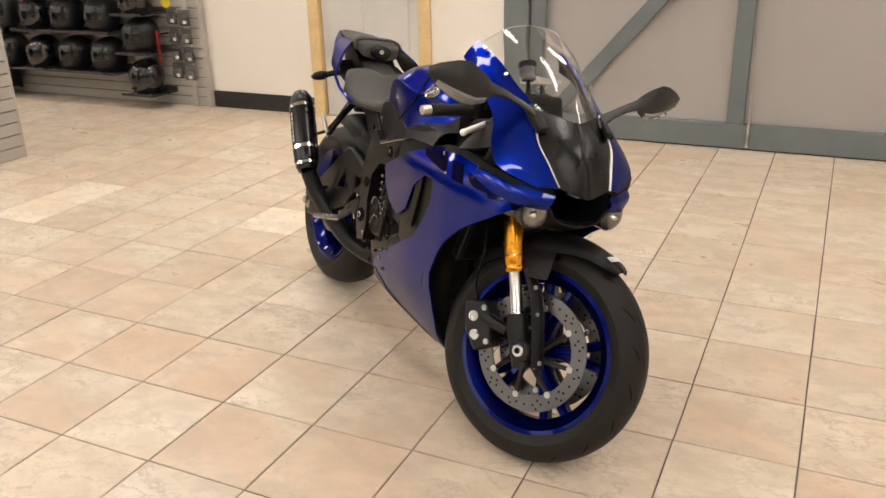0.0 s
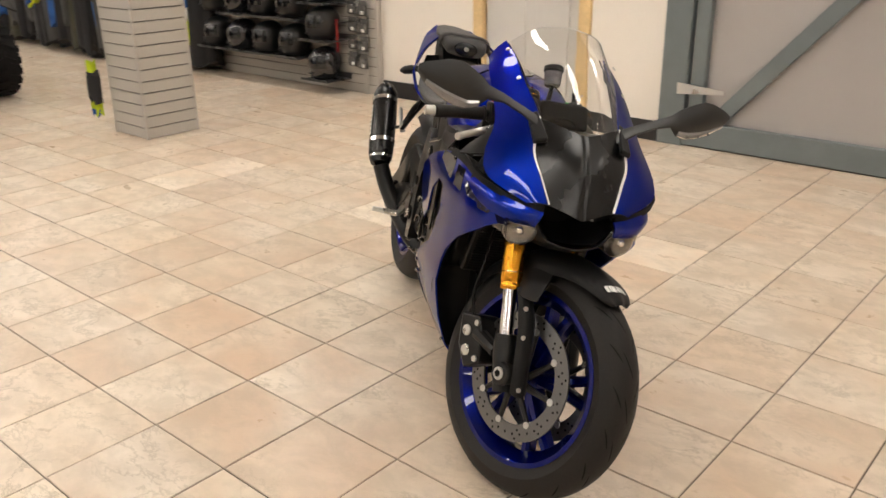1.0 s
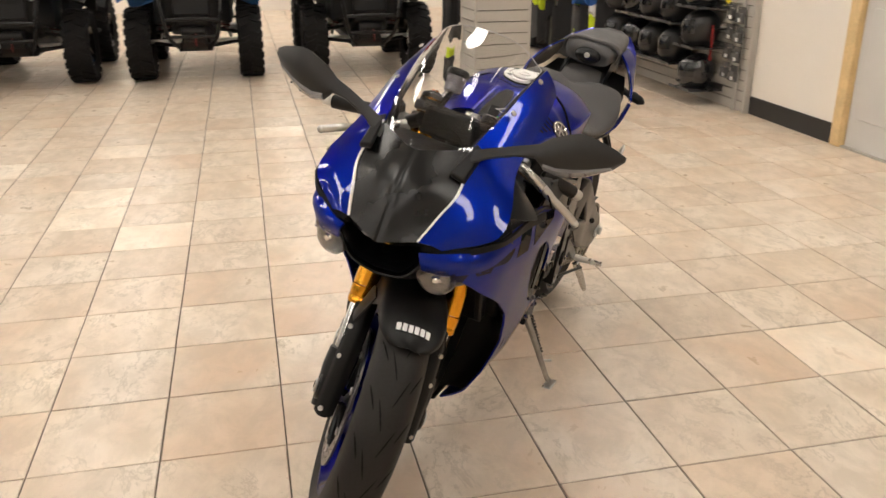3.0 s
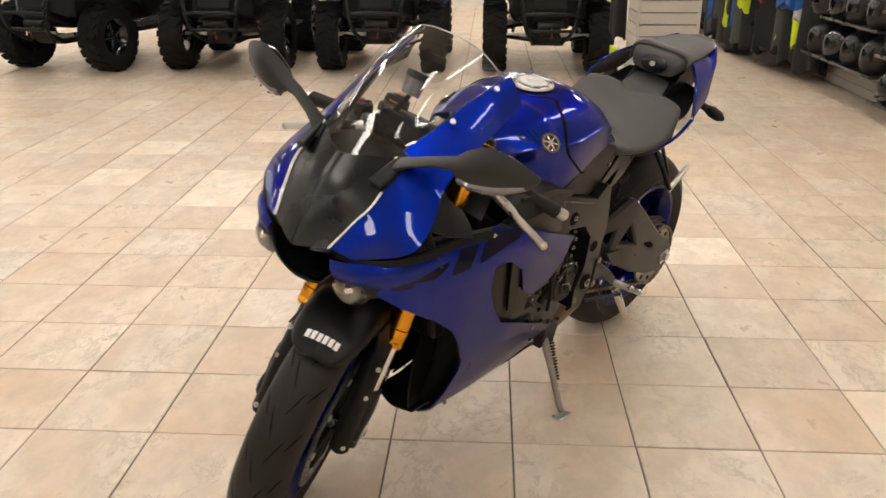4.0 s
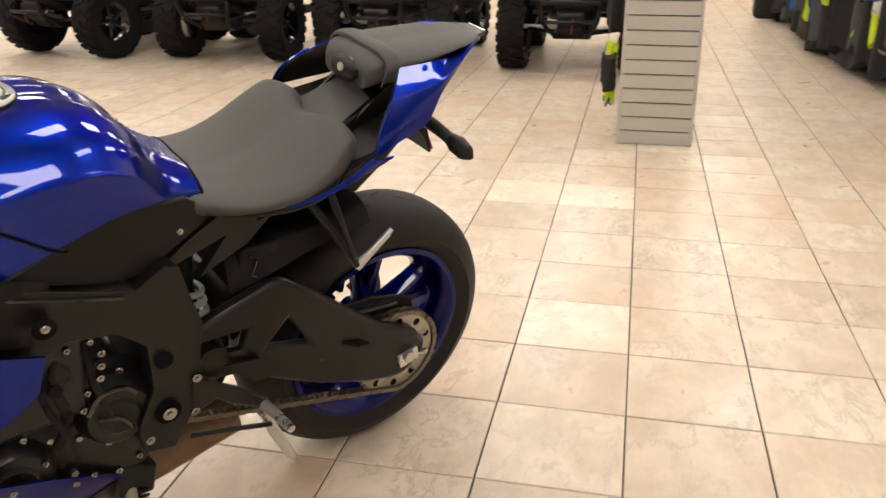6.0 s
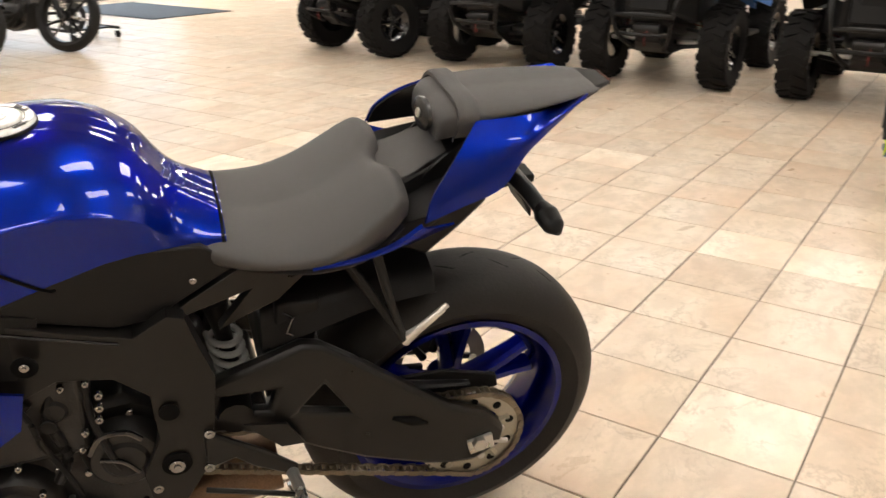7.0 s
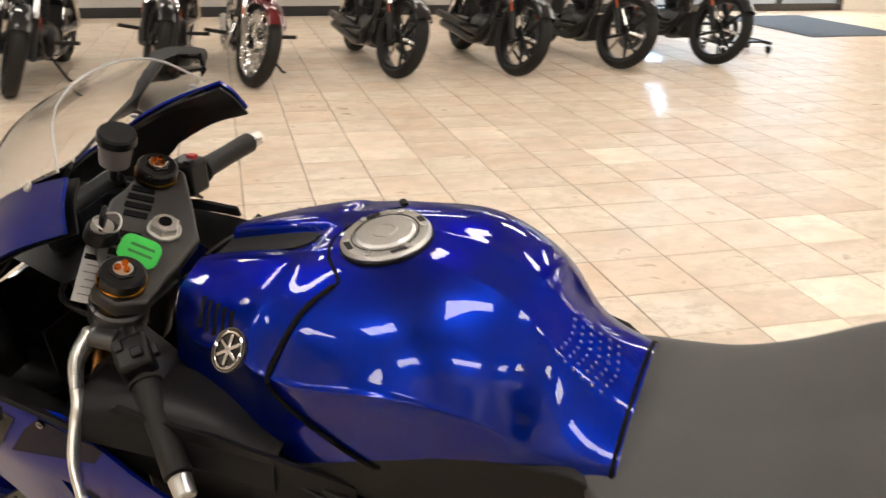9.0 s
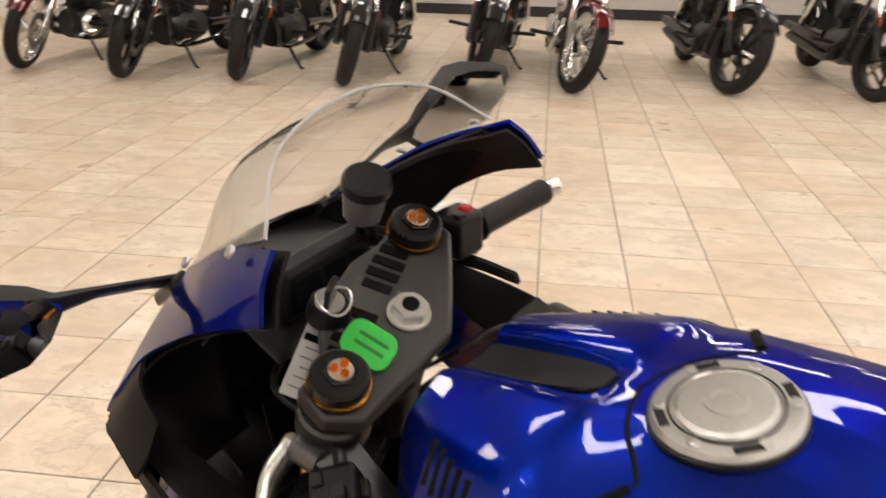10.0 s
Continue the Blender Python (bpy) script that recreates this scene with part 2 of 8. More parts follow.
M_GROOVE = plain("dark_groove", (0.17, 0.155, 0.135), 0.7)
M_CEIL = plain("grey_ceiling_board", (0.34, 0.33, 0.31), 0.9, vary=0.05, grain=120, bump=0.3)
M_LAMP = emitter("ceiling_light_diffuser", WARM, LIGHT_POWER)
M_CHROME = plain("chrome", (0.80, 0.80, 0.80), 0.10, 1.0, vary=0.03, rvary=0.04)
M_STEEL = plain("brushed_steel", (0.55, 0.54, 0.52), 0.32, 1.0, vary=0.1)
M_BLACKPLASTIC = plain("black_plastic", (0.0072, 0.0070, 0.0072), 0.40, vary=0.2, bump=0.12, spec=0.20)
M_SATIN = plain("satin_black_metal", (0.009, 0.0087, 0.0087), 0.34, 0.0, vary=0.2, bump=0.1, spec=0.28)
M_GLOSSBLACK = plain("gloss_black", (0.008, 0.008, 0.009), 0.12, coat=0.6)
M_RUBBER = plain("tyre_rubber", (0.012, 0.011, 0.010), 0.58, vary=0.25, grain=160, bump=0.3, spec=0.25)


# ---- the setting ----
NORTH, SOUTH, WEST, EAST, HIGH = 3.58, -10.0, -12.0, 7.0, 3.3
PITCH, JOINT = 0.327, 0.0045

floor = part("floor", box(EAST - WEST + 0.4, NORTH - SOUTH + 0.4, 0.2, ((EAST + WEST) / 2, (NORTH + SOUTH) / 2, -0.1035)), M_GROUT, None)
tagged(floor, "beige stone-look ceramic tile floor with brown grout", "floor", kind="structure")

ceiling = part("ceiling", box(EAST - WEST + 0.4, NORTH - SOUTH + 0.4, 0.15, ((EAST + WEST) / 2, (NORTH + SOUTH) / 2, HIGH + 0.075)), M_CEIL)
tagged(ceiling, "light grey suspended board ceiling of the showroom", "ceiling", kind="structure")


def wall(name, sx, sy, at, label, paint=None):
    w = part(name, box(sx, sy, HIGH + 0.1, at), paint or M_WALL, None, smooth=False)
    return tagged(w, label, "wall", kind="structure")


DOOR_L, DOOR_R = -1.86, -1.06      # clear opening of the office door
GATE_L = -0.44                     # from here on the wall is a steel gate
wall("wall_north_a", WEST * -1 + DOOR_L + 0.1, 0.15, ((WEST - 0.1 + DOOR_L) / 2, NORTH + 0.075, HIGH / 2), "cream painted wall behind the slatwall display")
wall("wall_north_b", GATE_L - DOOR_R, 0.15, ((GATE_L + DOOR_R) / 2, NORTH + 0.075, HIGH / 2), "cream painted wall beside the office door")
lint = part("wall_north_c", box(DOOR_R - DOOR_L, 0.15, HIGH - 2.04, ((DOOR_R + DOOR_L) / 2, NORTH + 0.075, (HIGH + 2.04) / 2)), M_WALL, None, smooth=False)
tagged(lint, "cream painted wall above the office door", "wall", kind="structure")
lint2 = part("wall_north_d", box(EAST - GATE_L, 0.15, HIGH - 2.75, ((EAST + GATE_L) / 2, NORTH + 0.075, (HIGH + 2.75) / 2)), M_WALL, None, smooth=False)
tagged(lint2, "cream painted wall above the steel gate", "wall", kind="structure")
wall("wall_east", 0.15, NORTH - SOUTH + 0.3, (EAST + 0.075, (NORTH + SOUTH) / 2, HIGH / 2), "cream painted side wall of the showroom")
wall("wall_west", 0.15, NORTH - SOUTH + 0.3, (WEST - 0.075, (NORTH + SOUTH) / 2, HIGH / 2), "cream painted far wall of the showroom")
ENT_L, ENT_R = -8.6, -5.3
wall("wall_south_a", EAST - ENT_R, 0.15, ((EAST + ENT_R) / 2, SOUTH - 0.075, HIGH / 2), "grey-beige painted wall behind the cruisers", M_WALLGREY)
wall("wall_south_b", ENT_L - WEST, 0.15, ((ENT_L + WEST) / 2, SOUTH - 0.075, HIGH / 2), "cream painted wall beside the entrance")
lint3 = part("wall_south_c", box(ENT_R - ENT_L, 0.15, HIGH - 2.4, ((ENT_R + ENT_L) / 2, SOUTH - 0.075, (HIGH + 2.4) / 2)), M_WALL, None, smooth=False)
tagged(lint3, "cream painted wall above the glazed entrance", "wall", kind="structure")


def base(name, x0, x1, y, t=0.012, h=0.13):
    b = part(name, box(x1 - x0, t, h, ((x0 + x1) / 2, y, h / 2 - 0.001)), M_BLACKBASE, None, bevel=0.003)
    tagged(b, "black vinyl cove base along the wall", "baseboard", kind="structure")


base("baseboard_1", -2.90, DOOR_L - 0.10, NORTH - 0.006)
base("baseboard_2", DOOR_R + 0.10, GATE_L - 0.003, NORTH - 0.006)
base("baseboard_3", ENT_R, EAST, SOUTH + 0.006)

# office door: pine casing, painted leaf, lever handle
door = thing("door_1", "light grey panelled office door, closed, in pine casing", "door", m=Matrix.Translation((0, NORTH, 0)), kind="structure")
dw = DOOR_R - DOOR_L
leaf = part("leaf", box(dw - 0.02, 0.04, 2.02, ((DOOR_L + DOOR_R) / 2, 0.03, 1.015)), M_DOOR, door, bevel=0.002)
for zc, zh in ((0.52, 0.66), (1.30, 0.62), (1.80, 0.22)):
    for s in (-1, 1):
        pb = box(0.27, 0.012, zh, ((DOOR_L + DOOR_R) / 2 + s * 0.18, 0.008, zc))
        part("door_panel", pb, M_DOOR, leaf, bevel=0.008)
for xx in (DOOR_L - 0.045, DOOR_R + 0.045):
    part("casing", box(0.09, 0.03, 2.10, (xx, -0.012, 1.05)), M_TRIMWOOD, door, "pale pine casing", bevel=0.006)
    part("jamb", box(0.012, 0.15, 2.04, (xx + (0.04 if xx < -1.4 else -0.04), 0.07, 1.02)), M_TRIMWOOD, door)
part("casing", box(dw + 0.18, 0.03, 0.09, ((DOOR_L + DOOR_R) / 2, -0.012, 2.10)), M_TRIMWOOD, door, "pale pine casing", bevel=0.006)
part("threshold", box(dw, 0.12, 0.012, ((DOOR_L + DOOR_R) / 2, 0.05, 0.006)), M_STEEL, door, "metal threshold")
h = disc_at(0.03, 0.012, (DOOR_R - 0.08, 0.01, 0.87), (0, -1, 0), 20)
disc_at(0.011, 0.05, (DOOR_R - 0.08, 0.0, 0.87), (0, -1, 0), 12, h)
tube([(DOOR_R - 0.08, -0.048, 0.87), (DOOR_R - 0.14, -0.05, 0.87), (DOOR_R - 0.19, -0.046, 0.868)], 0.009, 8, h)
part("door_handle", h, M_STEEL, door, "brushed steel lever handle")

# steel gate with sheet panels and a diagonal brace
gate = thing("steel_gate", "large closed gate of blue-grey steel tube with grey sheet panels", "gate", m=Matrix.Translation((0, NORTH, 0)), kind="structure")
part("sheet_panel", box(EAST - GATE_L, 0.02, 2.75, ((EAST + GATE_L) / 2, 0.05, 1.375)), M_GREYPANEL, gate, "warm grey sheet panel")
part("bottom_rail", box(EAST - GATE_L - 0.12, 0.05, 0.15, ((EAST + GATE_L + 0.12) / 2, 0.012, 0.083)), M_STEELPAINT, gate, bevel=0.005)
part("post", box(0.17, 0.06, 2.75, (GATE_L + 0.088, 0.005, 1.375)), M_STEELPAINT, gate, bevel=0.005)
part("post", box(0.09, 0.05, 2.60, (GATE_L + 0.24, 0.014, 1.458)), M_STEELPAINT, gate, bevel=0.005)
part("post", box(0.10, 0.05, 2.60, (1.06, 0.014, 1.458)), M_STEELPAINT, gate, bevel=0.005)
part("post", box(0.10, 0.05, 2.60, (2.56, 0.014, 1.458)), M_STEELPAINT, gate, bevel=0.005)
part("diagonal_brace", prism([(-0.14, 0.16), (-0.02, 0.16), (1.01, 1.32), (1.01, 1.47)], -0.004, 0.03, "y"), M_STEELPAINT, gate, bevel=0.004)
for zz in (0.36, 1.05):
    part("hinge_strap", prism([(GATE_L + 0.12, zz - 0.035), (GATE_L + 0.42, zz - 0.01), (GATE_L + 0.42, zz + 0.01), (GATE_L + 0.12, zz + 0.035)], -0.034, -0.024), M_STEEL, gate, "pale galvanised hinge strap")
part("floor_bolt", tube([(1.14, -0.02, 0.02), (1.14, -0.02, 0.35)], 0.008, 8), M_STEEL, gate)

# ceiling lights: recessed troffers in rows
troffer = thing("ceiling_light", "recessed fluorescent ceiling light with white frame, lit", "ceiling light", "ceiling lights", Matrix.Translation((0, 0, HIGH)))
LW, LL = 0.40, 1.22
part("diffuser", box(LL - 0.04, LW - 0.04, 0.008, (0, 0, -0.012)), M_LAMP, troffer, "glowing white diffuser")
fr = box(LL, 0.025, 0.03, (0, LW / 2, -0.014))
box(LL, 0.025, 0.03, (0, -LW / 2, -0.014), bm=fr)
box(0.025, LW - 0.025, 0.03, (LL / 2 - 0.0125, 0, -0.014), bm=fr)
box(0.025, LW - 0.025, 0.03, (-LL / 2 + 0.0125, 0, -0.014), bm=fr)
part("frame", fr, M_CEIL, troffer)
spots = [(x, y) for x in (-11.0, -8.4, -5.8, -3.2, -0.6, 2.0, 4.6) for y in (-8.8, -6.4, -4.0, -1.6, 0.8, 2.8)]
troffer.matrix_world = Matrix.Translation((spots[0][0], spots[0][1], HIGH))
for x, y in spots[1:]:
    copy_thing(troffer, Matrix.Translation((x, y, HIGH)))

# glazed entrance with daylight, a mat before it
entrance = thing("window_1", "glazed shop entrance in dark metal frame with bright daylight behind", "entrance", m=Matrix.Translation((0, SOUTH, 0)), kind="structure")
M_DARKFRAME = plain("dark_bronze_frame", (0.05, 0.045, 0.04), 0.4)
M_PANE = glass_material("clear_pane")
for xx in (ENT_L + 0.03, (ENT_L * 2 + ENT_R) / 3, (ENT_L + 2 * ENT_R) / 3, ENT_R - 0.03):
    part("mullion", box(0.06, 0.10, 2.4, (xx, -0.07, 1.2)), M_DARKFRAME, entrance, bevel=0.004)
part("rail", box(ENT_R - ENT_L, 0.09, 0.10, ((ENT_L + ENT_R) / 2, -0.07, 0.05)), M_DARKFRAME, entrance, bevel=0.004)
for k in range(3):
    w3 = (ENT_R - ENT_L) / 3
    pane = part("pane", box(w3 - 0.07, 0.008, 2.28, (ENT_L + w3 * (k + 0.5), -0.07, 1.24)), M_PANE, entrance)
    pane.visible_shadow = False
ground = part("ground", box(30, 14, 0.1, (-7, SOUTH - 7.2, -0.07)), plain("pale_concrete", (0.45, 0.44, 0.42), 0.9, grain=40), None)
tagged(ground, "pale concrete forecourt outside the entrance", "ground", kind="structure")
mat_thing = thing("entrance_mat", "dark blue-grey ribbed entrance mat on the tiles", "mat", m=Matrix.Translation((-6.70, -8.3, 0.0)))
M_MAT = plain("blue_grey_carpet", (0.055, 0.075, 0.10), 0.9, vary=0.3, grain=80, bump=0.5)
part("carpet", box(1.30, 2.1, 0.008, (0, 0, 0.005)), M_MAT, mat_thing)
eb = box(1.36, 0.04, 0.006, (0, 1.06, 0.004)); box(1.36, 0.04, 0.006, (0, -1.06, 0.004), bm=eb)
box(0.04, 2.08, 0.006, (0.665, 0, 0.004), bm=eb); box(0.04, 2.08, 0.006, (-0.665, 0, 0.004), bm=eb)
part("edging", eb, M_BLACKPLASTIC, mat_thing, "black rubber edging")


# ---- the blue sport motorcycle ----
from mathutils.bvhtree import BVHTree


def blue_paint(name, colour, rough):
    """Metallic blue under clear lacquer: fine flakes, slight orange peel."""
    m, nt, p = nodes_of(name)
    fl = noise_node(nt, 1400.0, 1)
    col = ramp(nt, fl, [(0.35, tuple(c * 0.92 for c in colour)), (0.7, tuple(min(1, c * 1.08) for c in colour))])
    nt.links.new(col, p.inputs["Base Color"])
    p.inputs["Metallic"].default_value = 0.92
    p.inputs["Specular IOR Level"].default_value = 0.0
    p.inputs["Specular Tint"].default_value = (0.02, 0.03, 0.20, 1)
    p.inputs["Coat IOR"].default_value = 1.40
    p.inputs["Roughness"].default_value = rough
    p.inputs["Coat Weight"].default_value = 0.8
    p.inputs["Coat Roughness"].default_value = 0.02
    b = nt.nodes.new("ShaderNodeBump")
    b.inputs["Strength"].default_value, b.inputs["Distance"].default_value = 0.012, 0.001
    nt.links.new(noise_node(nt, 60.0, 2), b.inputs["Height"])
    nt.links.new(b.outputs["Normal"], p.inputs["Coat Normal"])
    return m


M_BLUE = blue_paint("race_blue_paint", (0.0012, 0.0150, 0.250), 0.34)
M_BLUERIM = blue_paint("blue_wheel_paint", (0.0016, 0.0055, 0.115), 0.35)
M_NAVY = blue_paint("dark_navy_decal", (0.0010, 0.0020, 0.022), 0.36)
M_MATTE = plain("matte_black_fairing", (0.0072, 0.0069, 0.0069), 0.42, vary=0.2, spec=0.2)
M_NOSE = plain("satin_black_nose", (0.0045, 0.0043, 0.0044), 0.27, vary=0.15, spec=0.45, rvary=0.03)
M_SEAT = plain("grey_black_seat_vinyl", (0.052, 0.0495, 0.048), 0.56, vary=0.1, grain=700, bump=0.35, spec=0.45)
M_FRAME = plain("satin_black_frame", (0.0070, 0.0063, 0.0057), 0.34, vary=0.18, bump=0.06, spec=0.30)
M_ENGINE = plain("black_engine_casting", (0.0085, 0.0082, 0.0078), 0.36, vary=0.3, grain=240, bump=0.3, spec=0.42)
M_GOLD = plain("gold_anodised_fork", (0.80, 0.36, 0.03), 0.24, 1.0, vary=0.06)
M_ORANGE = plain("orange_anodised_adjuster", (0.85, 0.22, 0.02), 0.28, 1.0, vary=0.05)
M_DISC = plain("ground_disc_steel", (0.16, 0.155, 0.15), 0.36, 1.0, vary=0.12, grain=900)
# near-black: painted shade of holes, slots and recesses; also seams and tag print
M_SHADE_INK = plain("hole_shade_and_ink", (0.003, 0.003, 0.003), 0.8, spec=0.1)
M_SILVER = plain("cast_silver", (0.62, 0.61, 0.58), 0.30, 0.9, vary=0.06)
M_CAP = plain("brushed_cap_alloy", (0.60, 0.59, 0.57), 0.33, 0.95, vary=0.08)
M_CLAMP = plain("grey_clamp_alloy", (0.14, 0.14, 0.138), 0.35, 0.8)
M_DULL = plain("dull_black_plastic", (0.0065, 0.0065, 0.0067), 0.55, vary=0.2, spec=0.15)
M_WHITE = plain("white_print", (0.85, 0.85, 0.85), 0.4, vary=0.03)
M_CHAIN = plain("oily_chain_steel", (0.20, 0.17, 0.13), 0.45, 0.9, vary=0.3)
M_BRONZE = plain("heat_browned_exhaust", (0.17, 0.11, 0.07), 0.42, 0.8, vary=0.35, blotch=14)
M_SCREEN = glass_material("clear_windscreen", (0.97, 0.975, 0.975))
M_LENS = glass_material("lamp_lens", (0.95, 0.95, 0.95), 0.05)
M_REFLECTOR = plain("smoked_reflector", (0.24, 0.235, 0.23), 0.20, 1.0)
M_SIGNAL = plain("clear_signal_lens", (0.20, 0.20, 0.205), 0.12, coat=1.0)
M_EDGE = plain("polished_screen_edge", (0.46, 0.46, 0.46), 0.35)
# lighter than the tank paint: the dots' ceiling-light glint is in this colour
M_DOTGLINT = plain("glint_blue_rubber_dot", (0.07, 0.09, 0.30), 0.15, coat=1.0, vary=0.05)
M_MIRRORBODY = plain("satin_black_mirror_shell", (0.014, 0.0135, 0.013), 0.42, vary=0.1, spec=0.45)
M_STAND = plain("worn_stand_steel", (0.34, 0.31, 0.27), 0.40, 0.85, vary=0.25, blotch=30)
M_MIRROR = plain("mirror_glass", (0.60, 0.61, 0.62), 0.02, 1.0, vary=0.0, rvary=0.0)
M_RED = plain("red_switch", (0.5, 0.02, 0.02), 0.4)
M_GREEN = plain("green_plastic_tag", (0.03, 0.52, 0.06), 0.35, coat=0.3)
M_TAG = plain("grey_printed_tag", (0.48, 0.47, 0.46), 0.5, vary=0.08)
M_RESERVOIR = plain("smoky_reservoir_plastic", (0.13, 0.12, 0.13), 0.3)
M_LCD = plain("dark_display", (0.01, 0.011, 0.013), 0.08, coat=1.0)
M_BOLT = plain("zinc_bolt", (0.30, 0.29, 0.28), 0.24, 1.0, vary=0.15)
M_TYREBIKE = plain("sport_tyre_rubber", (0.0135, 0.0118, 0.0108), 0.58, vary=0.25, grain=160, bump=0.25, spec=0.28)

BIKE = Matrix.Translation((-0.1719, 0.9627, 0.0)) @ pose(0, 0, 0, -12.31, 0, -37.72)
bike = thing("sport_motorcycle", "glossy blue and black sport motorcycle with gold fork, on side stand", "motorcycle", m=BIKE)

HEAD = Vector((1.053, 0, 0.913))                 # top of the steering stem
FWD, UPA = Vector((0.9135, 0, 0.407)), Vector((-0.407, 0, 0.9135))
STEER = Matrix.Translation(HEAD) @ Matrix.Rotation(radians(27), 4, UPA) @ Matrix.Translation(-HEAD)


def sp(f, y, u):
    """A point of the steered front end: ahead of, beside and above the stem's top, with the bars straight."""
    return HEAD + FWD * f + Vector((0, y, 0)) + UPA * u


def grid(lines, k1=6, k2=6, bm=None):
    """A smooth sheet through lines of control points, all with one count."""
    bm = bm or bmesh.new()
    rows = [spline(l, k1) for l in lines]
    cols = [spline([r[j] for r in rows], k2) for j in range(len(rows[0]))]
    vs = [[bm.verts.new(q) for q in c] for c in cols]
    for a, b in zip(vs, vs[1:]):
        for i in range(len(a) - 1):
            bm.faces.new((a[i], b[i], b[i + 1], a[i + 1]))
    return bm


def solid(ob, t, offset=0.0, rim=True):
    s = ob.modifiers.new("solid", "SOLIDIFY")
    s.thickness, s.offset = t, offset
    if rim:
        crisp = ob.modifiers.new("crisp_rim", "EDGE_SPLIT")
        crisp.split_angle = radians(60)
    return ob


def flip(points):
    return [(x, -y, z) for x, y, z in points]


def bolts(places, axis, r=0.005, h=0.005, parent=None, material=None, name="bolt"):
    for at in places:
        b = disc_at(r, h, at, axis, 10, rim=0.0012)
        disc_at(r * 0.45, h * 0.4, Vector(at) + Vector(axis).normalized() * h * 0.9, axis, 6, b)
        part(name, b, material or M_BOLT, parent or bike)


# --- wheels
def tyre_profile(radius, width, bead):
    half, pts = width / 2, []
    for k in range(17):
        a = math.pi * (k / 16) - math.pi / 2
        y = half * math.sin(a)
        r = radius - (radius - bead) * 0.80 * (1 - math.cos(a)) ** 1.15
        pts.append((max(bead, r), y))
    return [(bead, -half * 0.72)] + pts[1:-1] + [(bead, half * 0.72)]


def rim_profile(r, w):
    h = w / 2
    return [(r - 0.006, -h), (r + 0.006, -h), (r + 0.006, -h + 0.006), (r - 0.004, -h + 0.012), (r - 0.022, -h * 0.45), (r - 0.024, 0), (r - 0.022, h * 0.45),
            (r - 0.004, h - 0.012), (r + 0.006, h - 0.006), (r + 0.006, h), (r - 0.006, h), (r - 0.018, h - 0.012), (r - 0.034, h * 0.4), (r - 0.036, 0), (r - 0.034, -h * 0.4), (r - 0.018, -h + 0.012)]


def tread(tyre, radius, half, place, post):
    """Shallow curved sipes drawn on the tread as dark strips, their shade put into the colour."""
    bm = bmesh.new()
    def at(a, y):
        r = radius - (radius - radius * 0.75) * 0.0 - 0.9 * (half - math.sqrt(max(0, half * half - y * y * 0.93))) + 0.0008
        return place @ Vector((r * math.cos(a), y, r * math.sin(a)))
    n = 18
    for k in range(n):
        a0 = 2 * math.pi * k / n
        for s in (-1, 1):
            off = 0.0 if s > 0 else math.pi / n
            for st, (y0, y1, lean) in enumerate(((0.06, 0.42, 0.20), (0.50, 0.82, 0.16))):
                line = [(a0 + off + st * 0.12 + lean * t, s * half * (y0 + (y1 - y0) * t), 0.0035 * math.sin(math.pi * (0.08 + 0.9 * t)) + 0.0006) for t in (0, 0.25, 0.5, 0.75, 1.0)]
                prev = None
                for a, y, w in line:
                    pr = (bm.verts.new(at(a - w / radius, y)), bm.verts.new(at(a + w / radius, y)))
                    if prev:
                        bm.faces.new((prev[0], prev[1], pr[1], pr[0]))
                    prev = pr
    part("tread_groove", moved(bm, post), M_SHADE_INK, tyre)


def wheel(name, centre, radius, width, rim_r, rim_w, post, spokes=5):
    place = Matrix.Translation(centre)
    hub = lathe([(0.014, -0.05), (0.03, -0.05), (0.036, -0.03), (0.034, 0.03), (0.03, 0.05), (0.014, 0.05)], 28, place, closed=True)
    w = part(name, moved(hub, post), M_BLUERIM, bike, "blue cast wheel with black tyre")
    part("rim", moved(lathe(rim_profile(rim_r, rim_w), 72, place, closed=True), post), M_BLUERIM, w)
    for k in range(spokes):
        a = 2 * math.pi * k / spokes + 0.3
        for s in (-1, 1):
            b = bmesh.new()
            rings = []
            for t in (0, 0.35, 0.7, 1.0):
                r = 0.030 + (rim_r - 0.058) * t
                aa = a + s * (0.07 + 0.11 * t)
                wdt, dep = 0.014 - 0.001 * t, 0.028 - 0.008 * t
                c = Vector((r * math.cos(aa), 0, r * math.sin(aa)))
                tn = Vector((-math.sin(aa), 0, math.cos(aa)))
                rings.append([place @ (c + tn * wdt * q[0] + Vector((0, dep * q[1], 0))) for q in ((-1, -0.6), (-0.5, -1), (0.5, -1), (1, -0.6), (1, 0.6), (0.5, 1), (-0.5, 1), (-1, 0.6))])
            loft(rings, b)
            part("spoke", moved(b, post), M_BLUERIM, w)
    ty = part("tyre", moved(lathe(tyre_profile(radius, width, rim_r), 96, place, closed=True), post), M_TYREBIKE, w, "black sport tyre")
    tread(ty, radius, width / 2, place, post)
    return w


